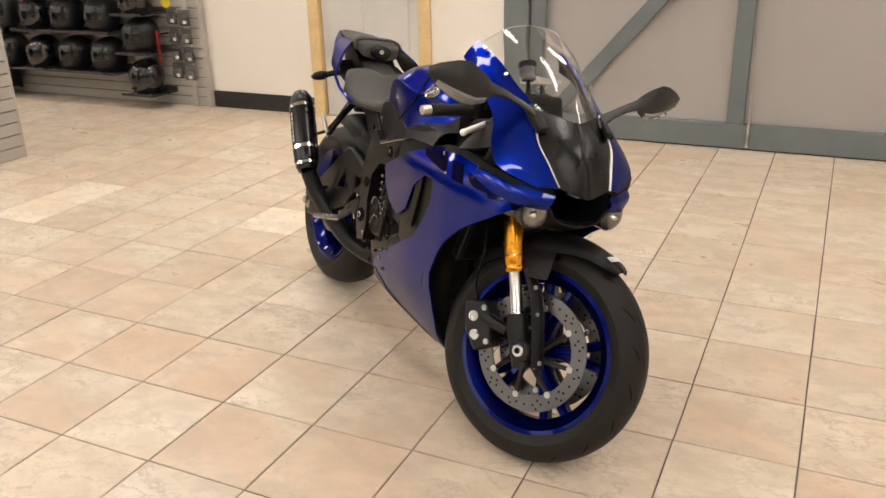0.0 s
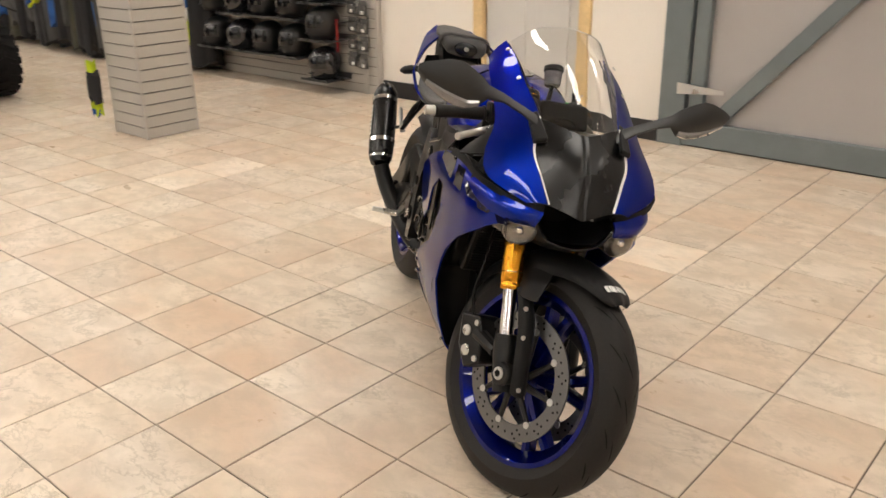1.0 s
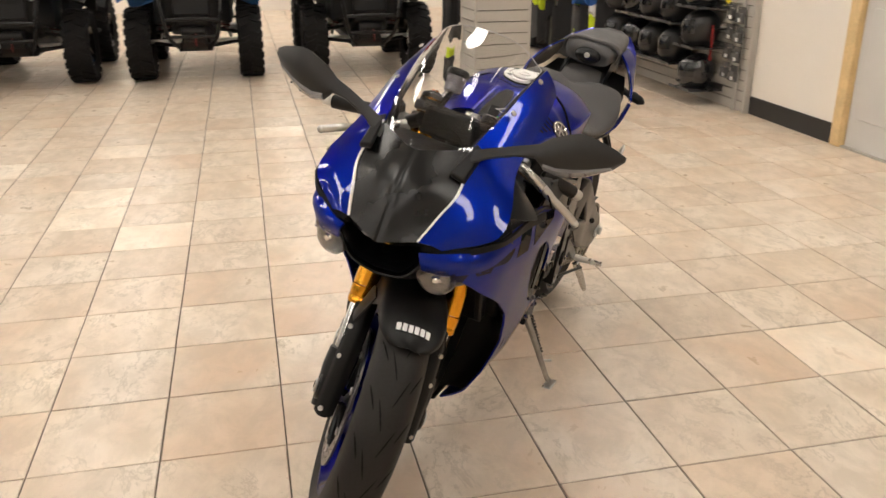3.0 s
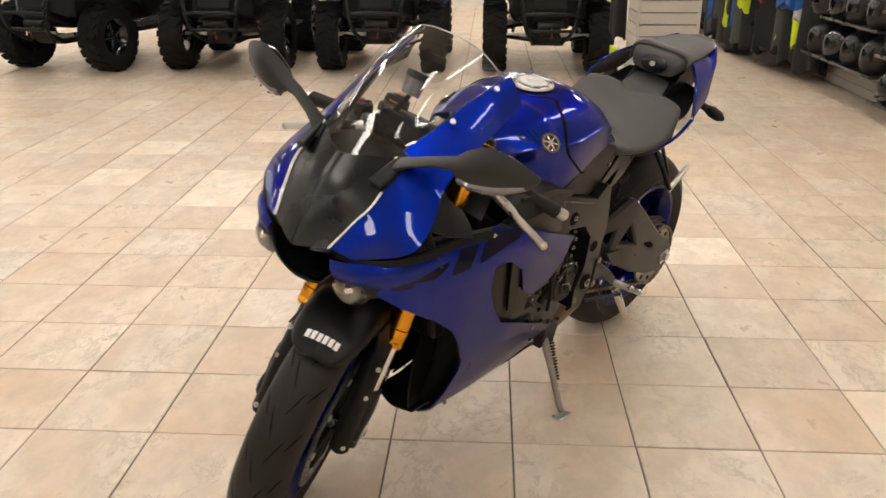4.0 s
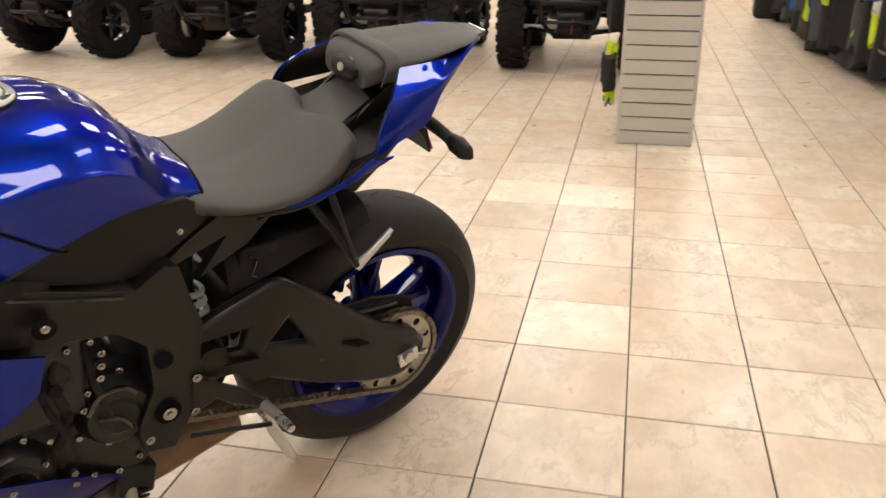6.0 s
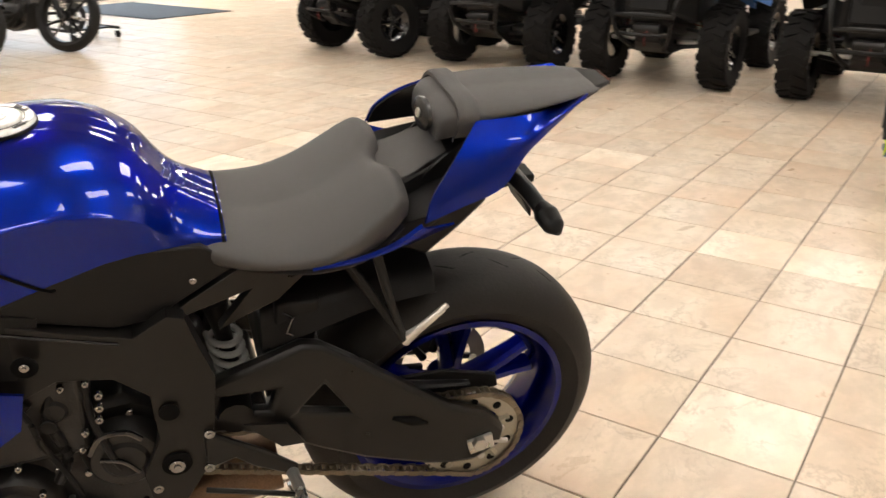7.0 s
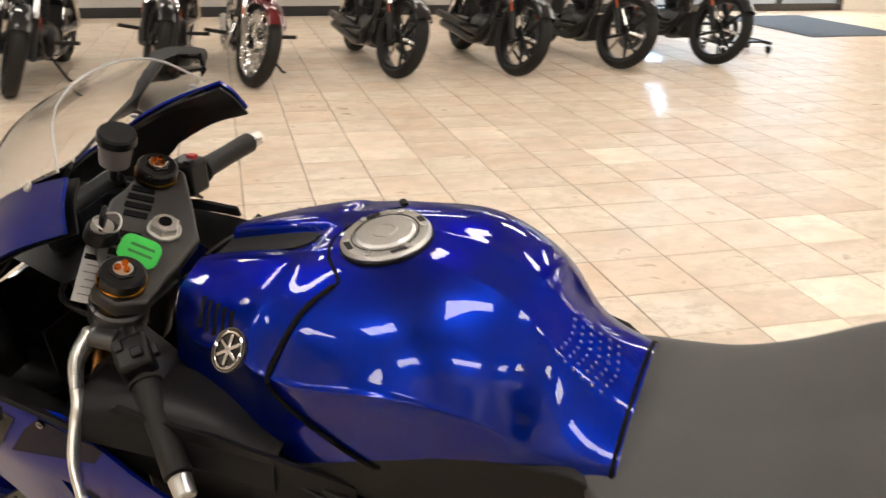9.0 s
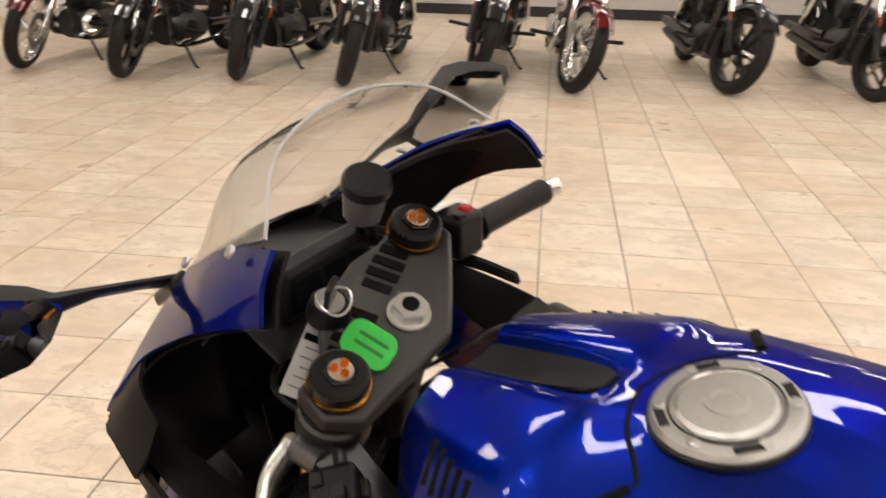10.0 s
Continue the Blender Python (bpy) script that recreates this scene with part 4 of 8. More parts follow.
for s in (-1, 1):
    fo = part("side_fairing", panel(FAIR, lambda x, z: s * fy(x, z), 0.005, 0.03), M_BLUE, bike, "glossy blue side fairing with black vent", sharp=30)
    part("side_vent", panel(VENT, lambda x, z: s * (fy(x, z) - 0.014), 0.006, 0.04), M_MATTE, fo, "matte black vent recess")
    part("vent_blade", panel([(0.99, 0.655), (1.02, 0.665), (0.965, 0.50), (0.93, 0.49)], lambda x, z: s * (fy(x, z) - 0.004), 0.004, 0.05), M_BLACKPLASTIC, fo)
    # dark graphic along the flank
    for outline in GRAPHIC:
        part("flank_graphic", panel(outline, lambda x, z: s * (fy(x, z) + 0.0012), 0.0008, 0.03), M_NAVY, fo, "dark navy flank graphic")
    part("belly_strip", panel([(0.61, 0.222), (0.70, 0.182), (0.90, 0.147), (0.98, 0.142), (0.90, 0.168), (0.72, 0.215), (0.63, 0.262)], lambda x, z: s * (fy(x, z) + 0.002), 0.004, 0.04), M_MATTE, fo, "black lower edge strip")
    bolts([(0.80, s * (fy(0.80, 0.40) + 0.001), 0.375), (0.70, s * (fy(0.7, 0.31) + 0.001), 0.315), (1.02, s * (fy(1.02, 0.20) + 0.001), 0.20), (1.10, s * (fy(1.1, 0.745) + 0.001), 0.745)], (0, s, 0), 0.006, 0.004, fo)
    # black shoulder between nose and tank, open towards the fork
    sh = grid([[(1.335, s * 0.218, 0.772), (1.22, s * 0.222, 0.770), (1.10, s * 0.224, 0.762), (1.02, s * 0.222, 0.742)],
               [(1.315, s * 0.205, 0.776), (1.20, s * 0.215, 0.772), (1.10, s * 0.218, 0.762), (1.02, s * 0.212, 0.744)],
               [(1.28, s * 0.190, 0.775), (1.18, s * 0.175, 0.745), (1.10, s * 0.170, 0.725), (1.02, s * 0.165, 0.715)]], 4, 4)
    solid(part("shoulder_panel", sh, M_DULL, bike, "matte black shoulder panel"), 0.005)
    ledge = grid([[(1.045, s * 0.150, 0.796), (1.045, s * 0.205, 0.786), (1.045, s * 0.230, 0.752)], [(0.95, s * 0.122, 0.800), (0.95, s * 0.188, 0.790), (0.95, s * 0.216, 0.745)],
                  [(0.86, s * 0.140, 0.786), (0.86, s * 0.182, 0.776), (0.86, s * 0.202, 0.735)], [(0.79, s * 0.155, 0.760), (0.79, s * 0.178, 0.748), (0.79, s * 0.186, 0.715)]], 4, 4)
    solid(part("tank_ledge", ledge, M_MATTE, bike, "matte black ledge beside the tank"), 0.004)
    side = [(1.045, 0.752), (0.985, 0.792), (0.86, 0.780), (0.79, 0.758), (0.70, 0.725), (0.715, 0.622), (0.93, 0.690), (1.06, 0.745)]
    fl = part("flank_cover", panel(side, lambda x, z: s * (0.158 + 0.047 * math.sin(max(0, min(1, (x - 0.70) / 0.36)) * math.pi * 0.6) + 0.10 * (0.78 - z) * max(0, (x - 0.8) / 0.26)), 0.006, 0.04), M_MATTE, bike, "matte black flank cover")
    # raised near-black disc: the shade of a recess painted round the bolt
    part("bolt_recess", disc_at(0.018, 0.003, (0.723, s * 0.1865, 0.666), (0, s, 0), 24, rim=0.001), M_SHADE_INK, fl)
    bolts([(0.723, s * 0.188, 0.668)], (0, s, 0), 0.007, 0.006, fl)
    # lower front duct
    du = panel([(1.122, 0.448), (1.112, 0.335), (1.090, 0.240), (1.058, 0.150), (1.030, 0.150), (1.030, 0.240), (1.040, 0.340), (1.060, 0.455)], lambda x, z: s * (0.045 + 0.16 * (z - 0.15)), 0.005, 0.03)
    duct = part("lower_duct", du, M_DULL, bike, "black lower front duct", sharp=30)
    part("duct_liner", grid([[(1.060, s * 0.095, 0.445), (1.050, s * 0.14, 0.435), (1.098, s * 0.196, 0.438)], [(1.035, s * 0.075, 0.33), (1.020, s * 0.12, 0.33), (1.043, s * 0.178, 0.352)], [(1.028, s * 0.046, 0.16), (1.030, s * 0.07, 0.18), (1.060, s * 0.108, 0.206)]], 4, 4), M_DULL, duct, "black recess behind the duct")
bel = grid([[(1.05, 0.05, 0.138), (0.90, 0.055, 0.148), (0.62, 0.10, 0.22)], [(1.06, 0, 0.128), (0.90, 0, 0.135), (0.62, 0, 0.20)], [(1.05, -0.05, 0.138), (0.90, -0.055, 0.148), (0.62, -0.10, 0.22)]], 4, 4)
solid(part("belly_pan", bel, M_MATTE, bike), 0.005)
# radiator with fine fins
rad = part("radiator", box(0.035, 0.30, 0.20, (1.160, 0, 0.565), (0, 14, 0)), M_MATTE, bike, "black finned radiator", bevel=0.006)
fins = bmesh.new()
for k in range(23):
    box(0.003, 0.27, 0.002, (1.1815, 0, 0.477 + 0.0078 * k), None, fins)
tagged(part("radiator_fin", moved(fins, Matrix.Translation((1.160, 0, 0.565)) @ pose(0, 0, 0, 0, 14, 0) @ Matrix.Translation((-1.160, 0, -0.565))), M_SATIN, rad), kind="stuff")

# --- tank
# stations: x, crown height, depth of the channel in the crown, then shoulder, slope, crease (two points), flank and foot
SEC = [(0.432, 0.806, 0, ((0.045, 0.805), (0.072, 0.796), (0.088, 0.786), (0.092, 0.779), (0.092, 0.770), (0.086, 0.756))),
       (0.50, 0.850, 0, ((0.050, 0.843), (0.082, 0.826), (0.106, 0.806), (0.111, 0.796), (0.113, 0.785), (0.110, 0.770))),
       (0.56, 0.913, 0, ((0.058, 0.906), (0.104, 0.888), (0.138, 0.860), (0.143, 0.850), (0.138, 0.815), (0.130, 0.784))),
       (0.64, 0.945, 0, ((0.072, 0.938), (0.124, 0.918), (0.161, 0.884), (0.167, 0.874), (0.155, 0.820), (0.146, 0.775))),
       (0.74, 0.944, 0, ((0.074, 0.937), (0.126, 0.914), (0.164, 0.870), (0.169, 0.860), (0.160, 0.805), (0.156, 0.742))),
       (0.80, 0.933, 0, ((0.066, 0.928), (0.117, 0.911), (0.155, 0.867), (0.160, 0.856), (0.152, 0.805), (0.155, 0.745))),
       (0.83, 0.930, 0.008, ((0.064, 0.927), (0.112, 0.911), (0.151, 0.873), (0.155, 0.866), (0.146, 0.812), (0.152, 0.752))),
       (0.90, 0.915, 0.013, ((0.062, 0.911), (0.099, 0.896), (0.133, 0.865), (0.136, 0.857), (0.122, 0.825), (0.130, 0.785))),
       (0.962, 0.898, 0.013, ((0.054, 0.894), (0.084, 0.880), (0.097, 0.853), (0.099, 0.844), (0.106, 0.820), (0.112, 0.800)))]
lines = []
for x, zt, dip, pts in SEC:
    half = [(x, 0.023, zt - dip), (x, 0.034, zt - 0.001)] + [(x, y, z) for y, z in pts]
    lines.append(flip(half)[::-1] + [(x, 0, zt - dip)] + half)
tb = grid(lines, 5, 6)
bmesh.ops.recalc_face_normals(tb, faces=tb.faces)
TANK = BVHTree.FromBMesh(tb)
tank = solid(part("fuel_tank", tb, M_BLUE, bike, "glossy blue fuel tank with round silver cap", sharp=60), 0.004)


def on_tank(q, lift=0.0):
    p, n, _, _ = TANK.find_nearest(Vector(q))
    if n.dot(Vector((0, p.y * 3, 1))) < 0:
        n = -n
    return p + n * (lift + 0.002), n


def draped(points, r, lift=0.0, k=8, n=6, flat=0.5):
    return tube([on_tank(q, lift)[0] for q in spline(points, k)], r, n, flat=flat, k=1)


for s in (-1, 1):
    part("tank_seam", draped([(0.797, 0, 0.96), (0.779, s * 0.038, 0.95), (0.744, s * 0.077, 0.95), (0.742, s * 0.086, 0.946)], 0.0022), M_SHADE_INK, tank, "black seam round the filler cap")
    part("tank_seam", draped([(0.742, s * 0.084, 0.936), (0.757, s * 0.104, 0.920), (0.775, s * 0.136, 0.888), (0.784, s * 0.152, 0.866), (0.783, s * 0.160, 0.850), (0.760, s * 0.156, 0.826), (0.722, s * 0.153, 0.796), (0.690, s * 0.152, 0.772), (0.668, s * 0.150, 0.760)], 0.0046, 0.0006), M_SHADE_INK, tank, "black seam between cover and tank")
    part("tank_seam", draped([(0.437, 0, 0.81), (0.437, s * 0.045, 0.806), (0.437, s * 0.086, 0.788), (0.437, s * 0.093, 0.770)], 0.0032), M_SHADE_INK, tank, "black seam before the seat")
    sl = []
    for k in range(5):
        x = 0.905 - 0.014 * k
        sl.append((x, s * (0.116 + 0.004 * k), 0.892))
    for x, y, z in sl:
        part("cover_louvre", draped([(x + 0.006, y - s * 0.010, z + 0.012), (x - 0.006, y + s * 0.014, z - 0.016)], 0.0048, -0.0003, 4, 6, 0.3), M_SHADE_INK, tank)
    e, n = on_tank((0.842, s * 0.153, 0.876), -0.0015)
    n = (n + Vector((0.05, s * 0.12, 0))).normalized()
    em = part("emblem", disc_at(0.0245, 0.004, e, n, 32, rim=0.001), M_GLOSSBLACK, tank, "round silver and black emblem")
    mq = Matrix.Translation(e + n * 0.0042) @ n.to_track_quat("Y", "Z").to_matrix().to_4x4()
    part("emblem_ring", lathe([(0.0230, 0), (0.0245, 0), (0.0245, 0.0012), (0.0230, 0.0012)], 32, mq, closed=True), M_BOLT, em)
    part("emblem_face", lathe([(0.0185, 0), (0.0215, 0), (0.0215, 0.0016), (0.0200, 0.0022), (0.0185, 0.0016)], 28, mq, closed=True), M_CHROME, em)
    for k in range(3):
        part("emblem_fork", moved(box(0.0040, 0.0018, 0.034, (0, 0.0009, 0)), mq @ Matrix.Rotation(k * math.pi / 3 + 0.2, 4, "Y")), M_CHROME, em, bevel=0.0006)
    # dotted grip pad on the rear flank, its glint put into a lighter blue
    dots = bmesh.new()
    for r in range(6):
        for c in range(4):
            q, n = on_tank((0.466 + 0.009 * r + 0.003 * c, s * (0.005 + 0.009 * c), 0.81 + 0.010 * r), 0.0)
            lathe([(0.0021, 0), (0.0018, 0.0010), (0.0010, 0.0016), (0, 0.0018)], 8, Matrix.Translation(q) @ n.to_track_quat("Y", "Z").to_matrix().to_4x4(), dots)
    tagged(part("grip_dot", dots, M_DOTGLINT, tank, "raised grip dots in lighter blue, glint put into the colour"), kind="stuff")
qc, nc = on_tank((0.723, 0, 0.95), 0.0)
mc = Matrix.Translation(qc) @ nc.to_track_quat("Y", "Z").to_matrix().to_4x4()
mc = mc @ Matrix.Diagonal((0.92, 1.0, 0.92, 1))
capob = part("filler_cap", lathe([(0, -0.004), (0.054, -0.004), (0.056, 0.004), (0.053, 0.008), (0.042, 0.008), (0.040, 0.006), (0.0, 0.006)], 48, mc), M_CAP, tank, "brushed silver filler cap")
part("cap_lid", lathe([(0, 0.006), (0.036, 0.006), (0.037, 0.009), (0.034, 0.0115), (0.0, 0.012)], 40, mc), M_CAP, capob)
part("cap_key_flap", lathe([(0.011, 0.0115), (0.0165, 0.0115), (0.0155, 0.0135), (0.012, 0.0135)], 28, mc, closed=True), M_CAP, capob)
for k in range(4):
    a = 2 * math.pi * (k + 0.5) / 4
    part("cap_recess", moved(box(0.020, 0.0008, 0.007, (0, 0, 0)), mc @ Matrix.Rotation(a, 4, "Y") @ Matrix.Translation((0, 0.0082, 0.0475))), M_SATIN, capob)
part("cap_groove", lathe([(0.0405, 0.0082), (0.042, 0.0082), (0.042, 0.0088), (0.0405, 0.0088)], 40, mc, closed=True), M_BLACKPLASTIC, capob)
for k in range(6):
    a = 2 * math.pi * k / 6
    part("cap_bolt", disc_at(0.0042, 0.003, mc @ Vector((0.0475 * math.cos(a), 0.0078, 0.0475 * math.sin(a))), nc, 8, rim=0.0008), M_STEEL, capob)
part("cap_gasket", lathe([(0.056, -0.002), (0.0578, -0.002), (0.0578, 0.0015), (0.056, 0.0025)], 48, mc, closed=True), M_BLACKPLASTIC, capob)
floor_of = [(x, zt - dip) for x, zt, dip, _ in SEC[5:]]
inlay = []
for x, w in ((0.960, 0.020), (0.93, 0.0215), (0.88, 0.0205), (0.845, 0.018), (0.824, 0.013), (0.816, 0.007)):
    z = float(np.interp(x, [q[0] for q in floor_of], [q[1] for q in floor_of])) + 0.0045
    inlay.append([(x, w * c, z) for c in (-1, -0.5, 0, 0.5, 1)])
solid(part("cover_inlay", grid(inlay, 3, 4), M_DULL, tank, "matte black inlay in the tank cover"), 0.003)
for s in (-1, 1):
    part("inlay_edge", draped([(0.958, s * 0.027, 0.90), (0.90, s * 0.027, 0.92), (0.830, s * 0.021, 0.93), (0.814, s * 0.008, 0.93)], 0.0030), M_BLUE, tank)

# --- seats and tail
def seat_block(stations, name, label, material, k=5):
    """Stations: x, crown height, half width, edge height, underside, and how far the middle dips below the two lobes."""
    lines = []
    for x, zt, half, edge, zb, dip in stations:
        rise = zt - edge
        one = [(x, 0, zb - 0.004), (x, half * 0.5, zb - 0.003), (x, half * 0.90, zb), (x, half * 0.985, zb + (edge - zb) * 0.5), (x, half * 0.985, edge - (edge - zb) * 0.12), (x, half * 0.955, edge + rise * 0.14), (x, half * 0.90, edge + rise * 0.36), (x, half * 0.80, edge + rise * 0.60), (x, half * 0.62, edge + rise * 0.82), (x, half * 0.36, zt - rise * 0.03 - dip * 0.12), (x, half * 0.14, zt - dip * 0.8)]
        lines.append(flip(one) + [(x, 0, zt - dip)] + one[::-1])
    bm = grid(lines, 4, k)
    bmesh.ops.remove_doubles(bm, verts=bm.verts, dist=0.00002)
    inner = [v for v in bm.verts if not v.is_boundary]
    for _ in range(5):
        bmesh.ops.smooth_vert(bm, verts=inner, factor=0.5, use_axis_x=True, use_axis_y=True, use_axis_z=True)
    bmesh.ops.holes_fill(bm, edges=[e for e in bm.edges if e.is_boundary], sides=0)
    return part(name, bm, material, bike, label, sharp=50)


seat = seat_block([(0.466, 0.790, 0.104, 0.780, 0.758, 0), (0.452, 0.791, 0.118, 0.774, 0.748, 0), (0.40, 0.779, 0.136, 0.762, 0.742, 0), (0.34, 0.780, 0.148, 0.760, 0.742, 0), (0.28, 0.798, 0.160, 0.774, 0.748, 0),
                   (0.235, 0.825, 0.160, 0.800, 0.760, 0), (0.20, 0.852, 0.152, 0.826, 0.776, 0.003), (0.176, 0.865, 0.142, 0.842, 0.792, 0.020), (0.158, 0.859, 0.128, 0.838, 0.808, 0.044)], "rider_seat", "grey-black vinyl rider seat", M_SEAT)
part("seat_tongue", grid([[(0.20, -0.05, 0.838), (0.20, 0.0, 0.836), (0.20, 0.05, 0.838)], [(0.15, -0.058, 0.840), (0.15, 0.0, 0.843), (0.15, 0.058, 0.840)], [(0.10, -0.052, 0.862), (0.10, 0.0, 0.868), (0.10, 0.052, 0.862)], [(0.07, -0.046, 0.876), (0.07, 0.0, 0.884), (0.07, 0.046, 0.876)]], 4, 4), M_SEAT, seat)
part("seat_skirt", tube([(0.455, 0.096, 0.756), (0.40, 0.119, 0.745), (0.34, 0.138, 0.742), (0.28, 0.150, 0.748), (0.22, 0.147, 0.764), (0.168, 0.126, 0.796)], 0.006, 8), M_BLACKPLASTIC, seat)
part("seat_skirt", tube([(0.455, -0.096, 0.756), (0.40, -0.119, 0.745), (0.34, -0.138, 0.742), (0.28, -0.150, 0.748), (0.22, -0.147, 0.764), (0.168, -0.126, 0.796)], 0.006, 8), M_BLACKPLASTIC, seat)
pad = seat_block([(0.090, 0.914, 0.046, 0.908, 0.896, 0), (0.094, 0.938, 0.060, 0.928, 0.898, 0), (0.076, 0.958, 0.071, 0.942, 0.906, 0), (0.046, 0.963, 0.077, 0.945, 0.918, 0), (-0.02, 0.966, 0.078, 0.951, 0.938, 0), (-0.09, 0.968, 0.070, 0.957, 0.950, 0), (-0.150, 0.969, 0.058, 0.962, 0.956, 0), (-0.188, 0.969, 0.047, 0.964, 0.958, 0), (-0.200, 0.966, 0.036, 0.964, 0.960, 0)], "passenger_pad", "grey-black vinyl passenger pad with strap", M_SEAT)
strap = [(0.060, 0.0775, 0.912), (0.052, 0.0790, 0.944), (0.050, 0.054, 0.9625), (0.050, 0, 0.9655), (0.050, -0.054, 0.9625), (0.052, -0.0790, 0.944), (0.060, -0.0775, 0.912)]
sb = grid([[(x - 0.016, y, z - 0.001) for x, y, z in strap], [(x - 0.014, y * 1.01, z + 0.004) for x, y, z in strap], [(x + 0.012, y * 1.01, z + 0.003) for x, y, z in strap], [(x + 0.015, y, z - 0.004) for x, y, z in strap]], 5, 3)
solid(part("strap", sb, M_SEAT, pad), 0.004)
part("pad_lock", lathe([(0, 0), (0.030, 0), (0.028, 0.005), (0.020, 0.008), (0, 0.009)], 28, Matrix.Translation((0.0945, 0, 0.921)) @ Vector((1, 0, 0.15)).to_track_quat("Y", "Z").to_matrix().to_4x4() @ Matrix.Diagonal((1.25, 1, 0.86, 1))), M_NOSE, pad, "black oval lock cover on the pad")
part("lock_barrel", disc_at(0.008, 0.004, (0.1025, 0, 0.923), (1, 0, 0.15), 16, rim=0.001), M_SILVER, pad)
# tail panel: rows from the front edge to the tip, each from the pad down to the lower edge
TAIL = [[(0.040, 0.081, 0.942), (0.094, 0.130, 0.898), (0.131, 0.156, 0.857), (0.144, 0.167, 0.820)],
        [(-0.006, 0.080, 0.943), (0.042, 0.126, 0.903), (0.064, 0.143, 0.868), (0.078, 0.150, 0.834)],
        [(-0.058, 0.076, 0.945), (-0.016, 0.116, 0.914), (0.000, 0.127, 0.884), (0.008, 0.133, 0.852)],
        [(-0.112, 0.054, 0.944), (-0.074, 0.096, 0.936), (-0.060, 0.104, 0.922), (-0.044, 0.110, 0.905)],
        [(-0.176, 0.038, 0.958), (-0.166, 0.056, 0.964), (-0.162, 0.058, 0.963), (-0.156, 0.060, 0.960)]]
for s in (-1, 1):
    f = (lambda q: q) if s > 0 else flip
    side = solid(part("tail_side", grid([f(r) for r in TAIL], 5, 5), M_BLUE, bike, "glossy blue tail panel", sharp=22), 0.004)
    blade = grid([f([(0.148, 0.163, 0.818), (0.192, 0.161, 0.788), (0.248, 0.160, 0.768), (0.312, 0.148, 0.752)]), f([(0.140, 0.167, 0.812), (0.186, 0.164, 0.781), (0.248, 0.162, 0.762), (0.312, 0.149, 0.748)]),
                  f([(0.090, 0.148, 0.804), (0.176, 0.150, 0.773), (0.245, 0.150, 0.756), (0.312, 0.142, 0.746)])], 5, 3)
    solid(part("tail_blade", blade, M_BLUE, side, "glossy blue strip under the seat"), 0.004)
    solid(part("tail_lining", grid([f([(x - 0.003, y - 0.007, z) for x, y, z in r]) for r in TAIL[:4]], 3, 3), M_BLACKPLASTIC, side, "black inner lining of the tail"), 0.003)
    part("tail_inner", panel([(0.28, 0.76), (0.16, 0.79), (0.10, 0.855), (0.05, 0.90), (-0.12, 0.945), (-0.06, 0.90), (-0.02, 0.85), (0.05, 0.80), (0.16, 0.765)], lambda x, z: s * 0.062, 0.006, 0.05), M_BLACKPLASTIC, bike)
spine = loft([[(x, -w, zl), (x, w, zl), (x, w * 0.8, zt), (x, -w * 0.8, zt)] for x, w, zl, zt in ((0.34, 0.10, 0.70, 0.76), (0.20, 0.095, 0.74, 0.82), (0.10, 0.07, 0.750, 0.855), (0.0, 0.07, 0.815, 0.915), (-0.13, 0.056, 0.930, 0.952), (-0.204, 0.030, 0.954, 0.962))])
tipb = loft([[(x, -w, zl), (x, w, zl), (x, w, zt), (x, -w, zt)] for x, w, zl, zt in ((-0.170, 0.046, 0.952, 0.962), (-0.196, 0.036, 0.957, 0.968), (-0.228, 0.022, 0.962, 0.969))])
part("tail_tip", tipb, M_BLACKPLASTIC, bike, "black tail tip", bevel=0.003)
shelf = grid([[(0.200, -0.120, 0.790), (0.200, 0, 0.800), (0.200, 0.120, 0.790)], [(0.130, -0.135, 0.812), (0.130, 0, 0.822), (0.130, 0.135, 0.812)], [(0.060, -0.118, 0.835), (0.060, 0, 0.850), (0.060, 0.118, 0.835)], [(0.0, -0.100, 0.862), (0.0, 0, 0.880), (0.0, 0.100, 0.862)]], 4, 4)
solid(part("tail_shelf", shelf, M_BLACKPLASTIC, bike, "black shelf under the passenger pad"), 0.004)
part("tail_core", spine, M_BLACKPLASTIC, bike, bevel=0.006)
part("tail_lamp", box(0.006, 0.040, 0.008, (-0.227, 0, 0.9655)), plain("smoked_red_lens", (0.06, 0.006, 0.006), 0.15, coat=0.6), bike)
ut = [(0.17, 0.742), (0.08, 0.782), (0.005, 0.832), (-0.005, 0.785), (0.045, 0.735), (0.10, 0.688), (0.14, 0.705)]
part("under_tail", prism(ut, -0.062, 0.062), M_BLACKPLASTIC, bike, "black under-tail cover", bevel=0.008)
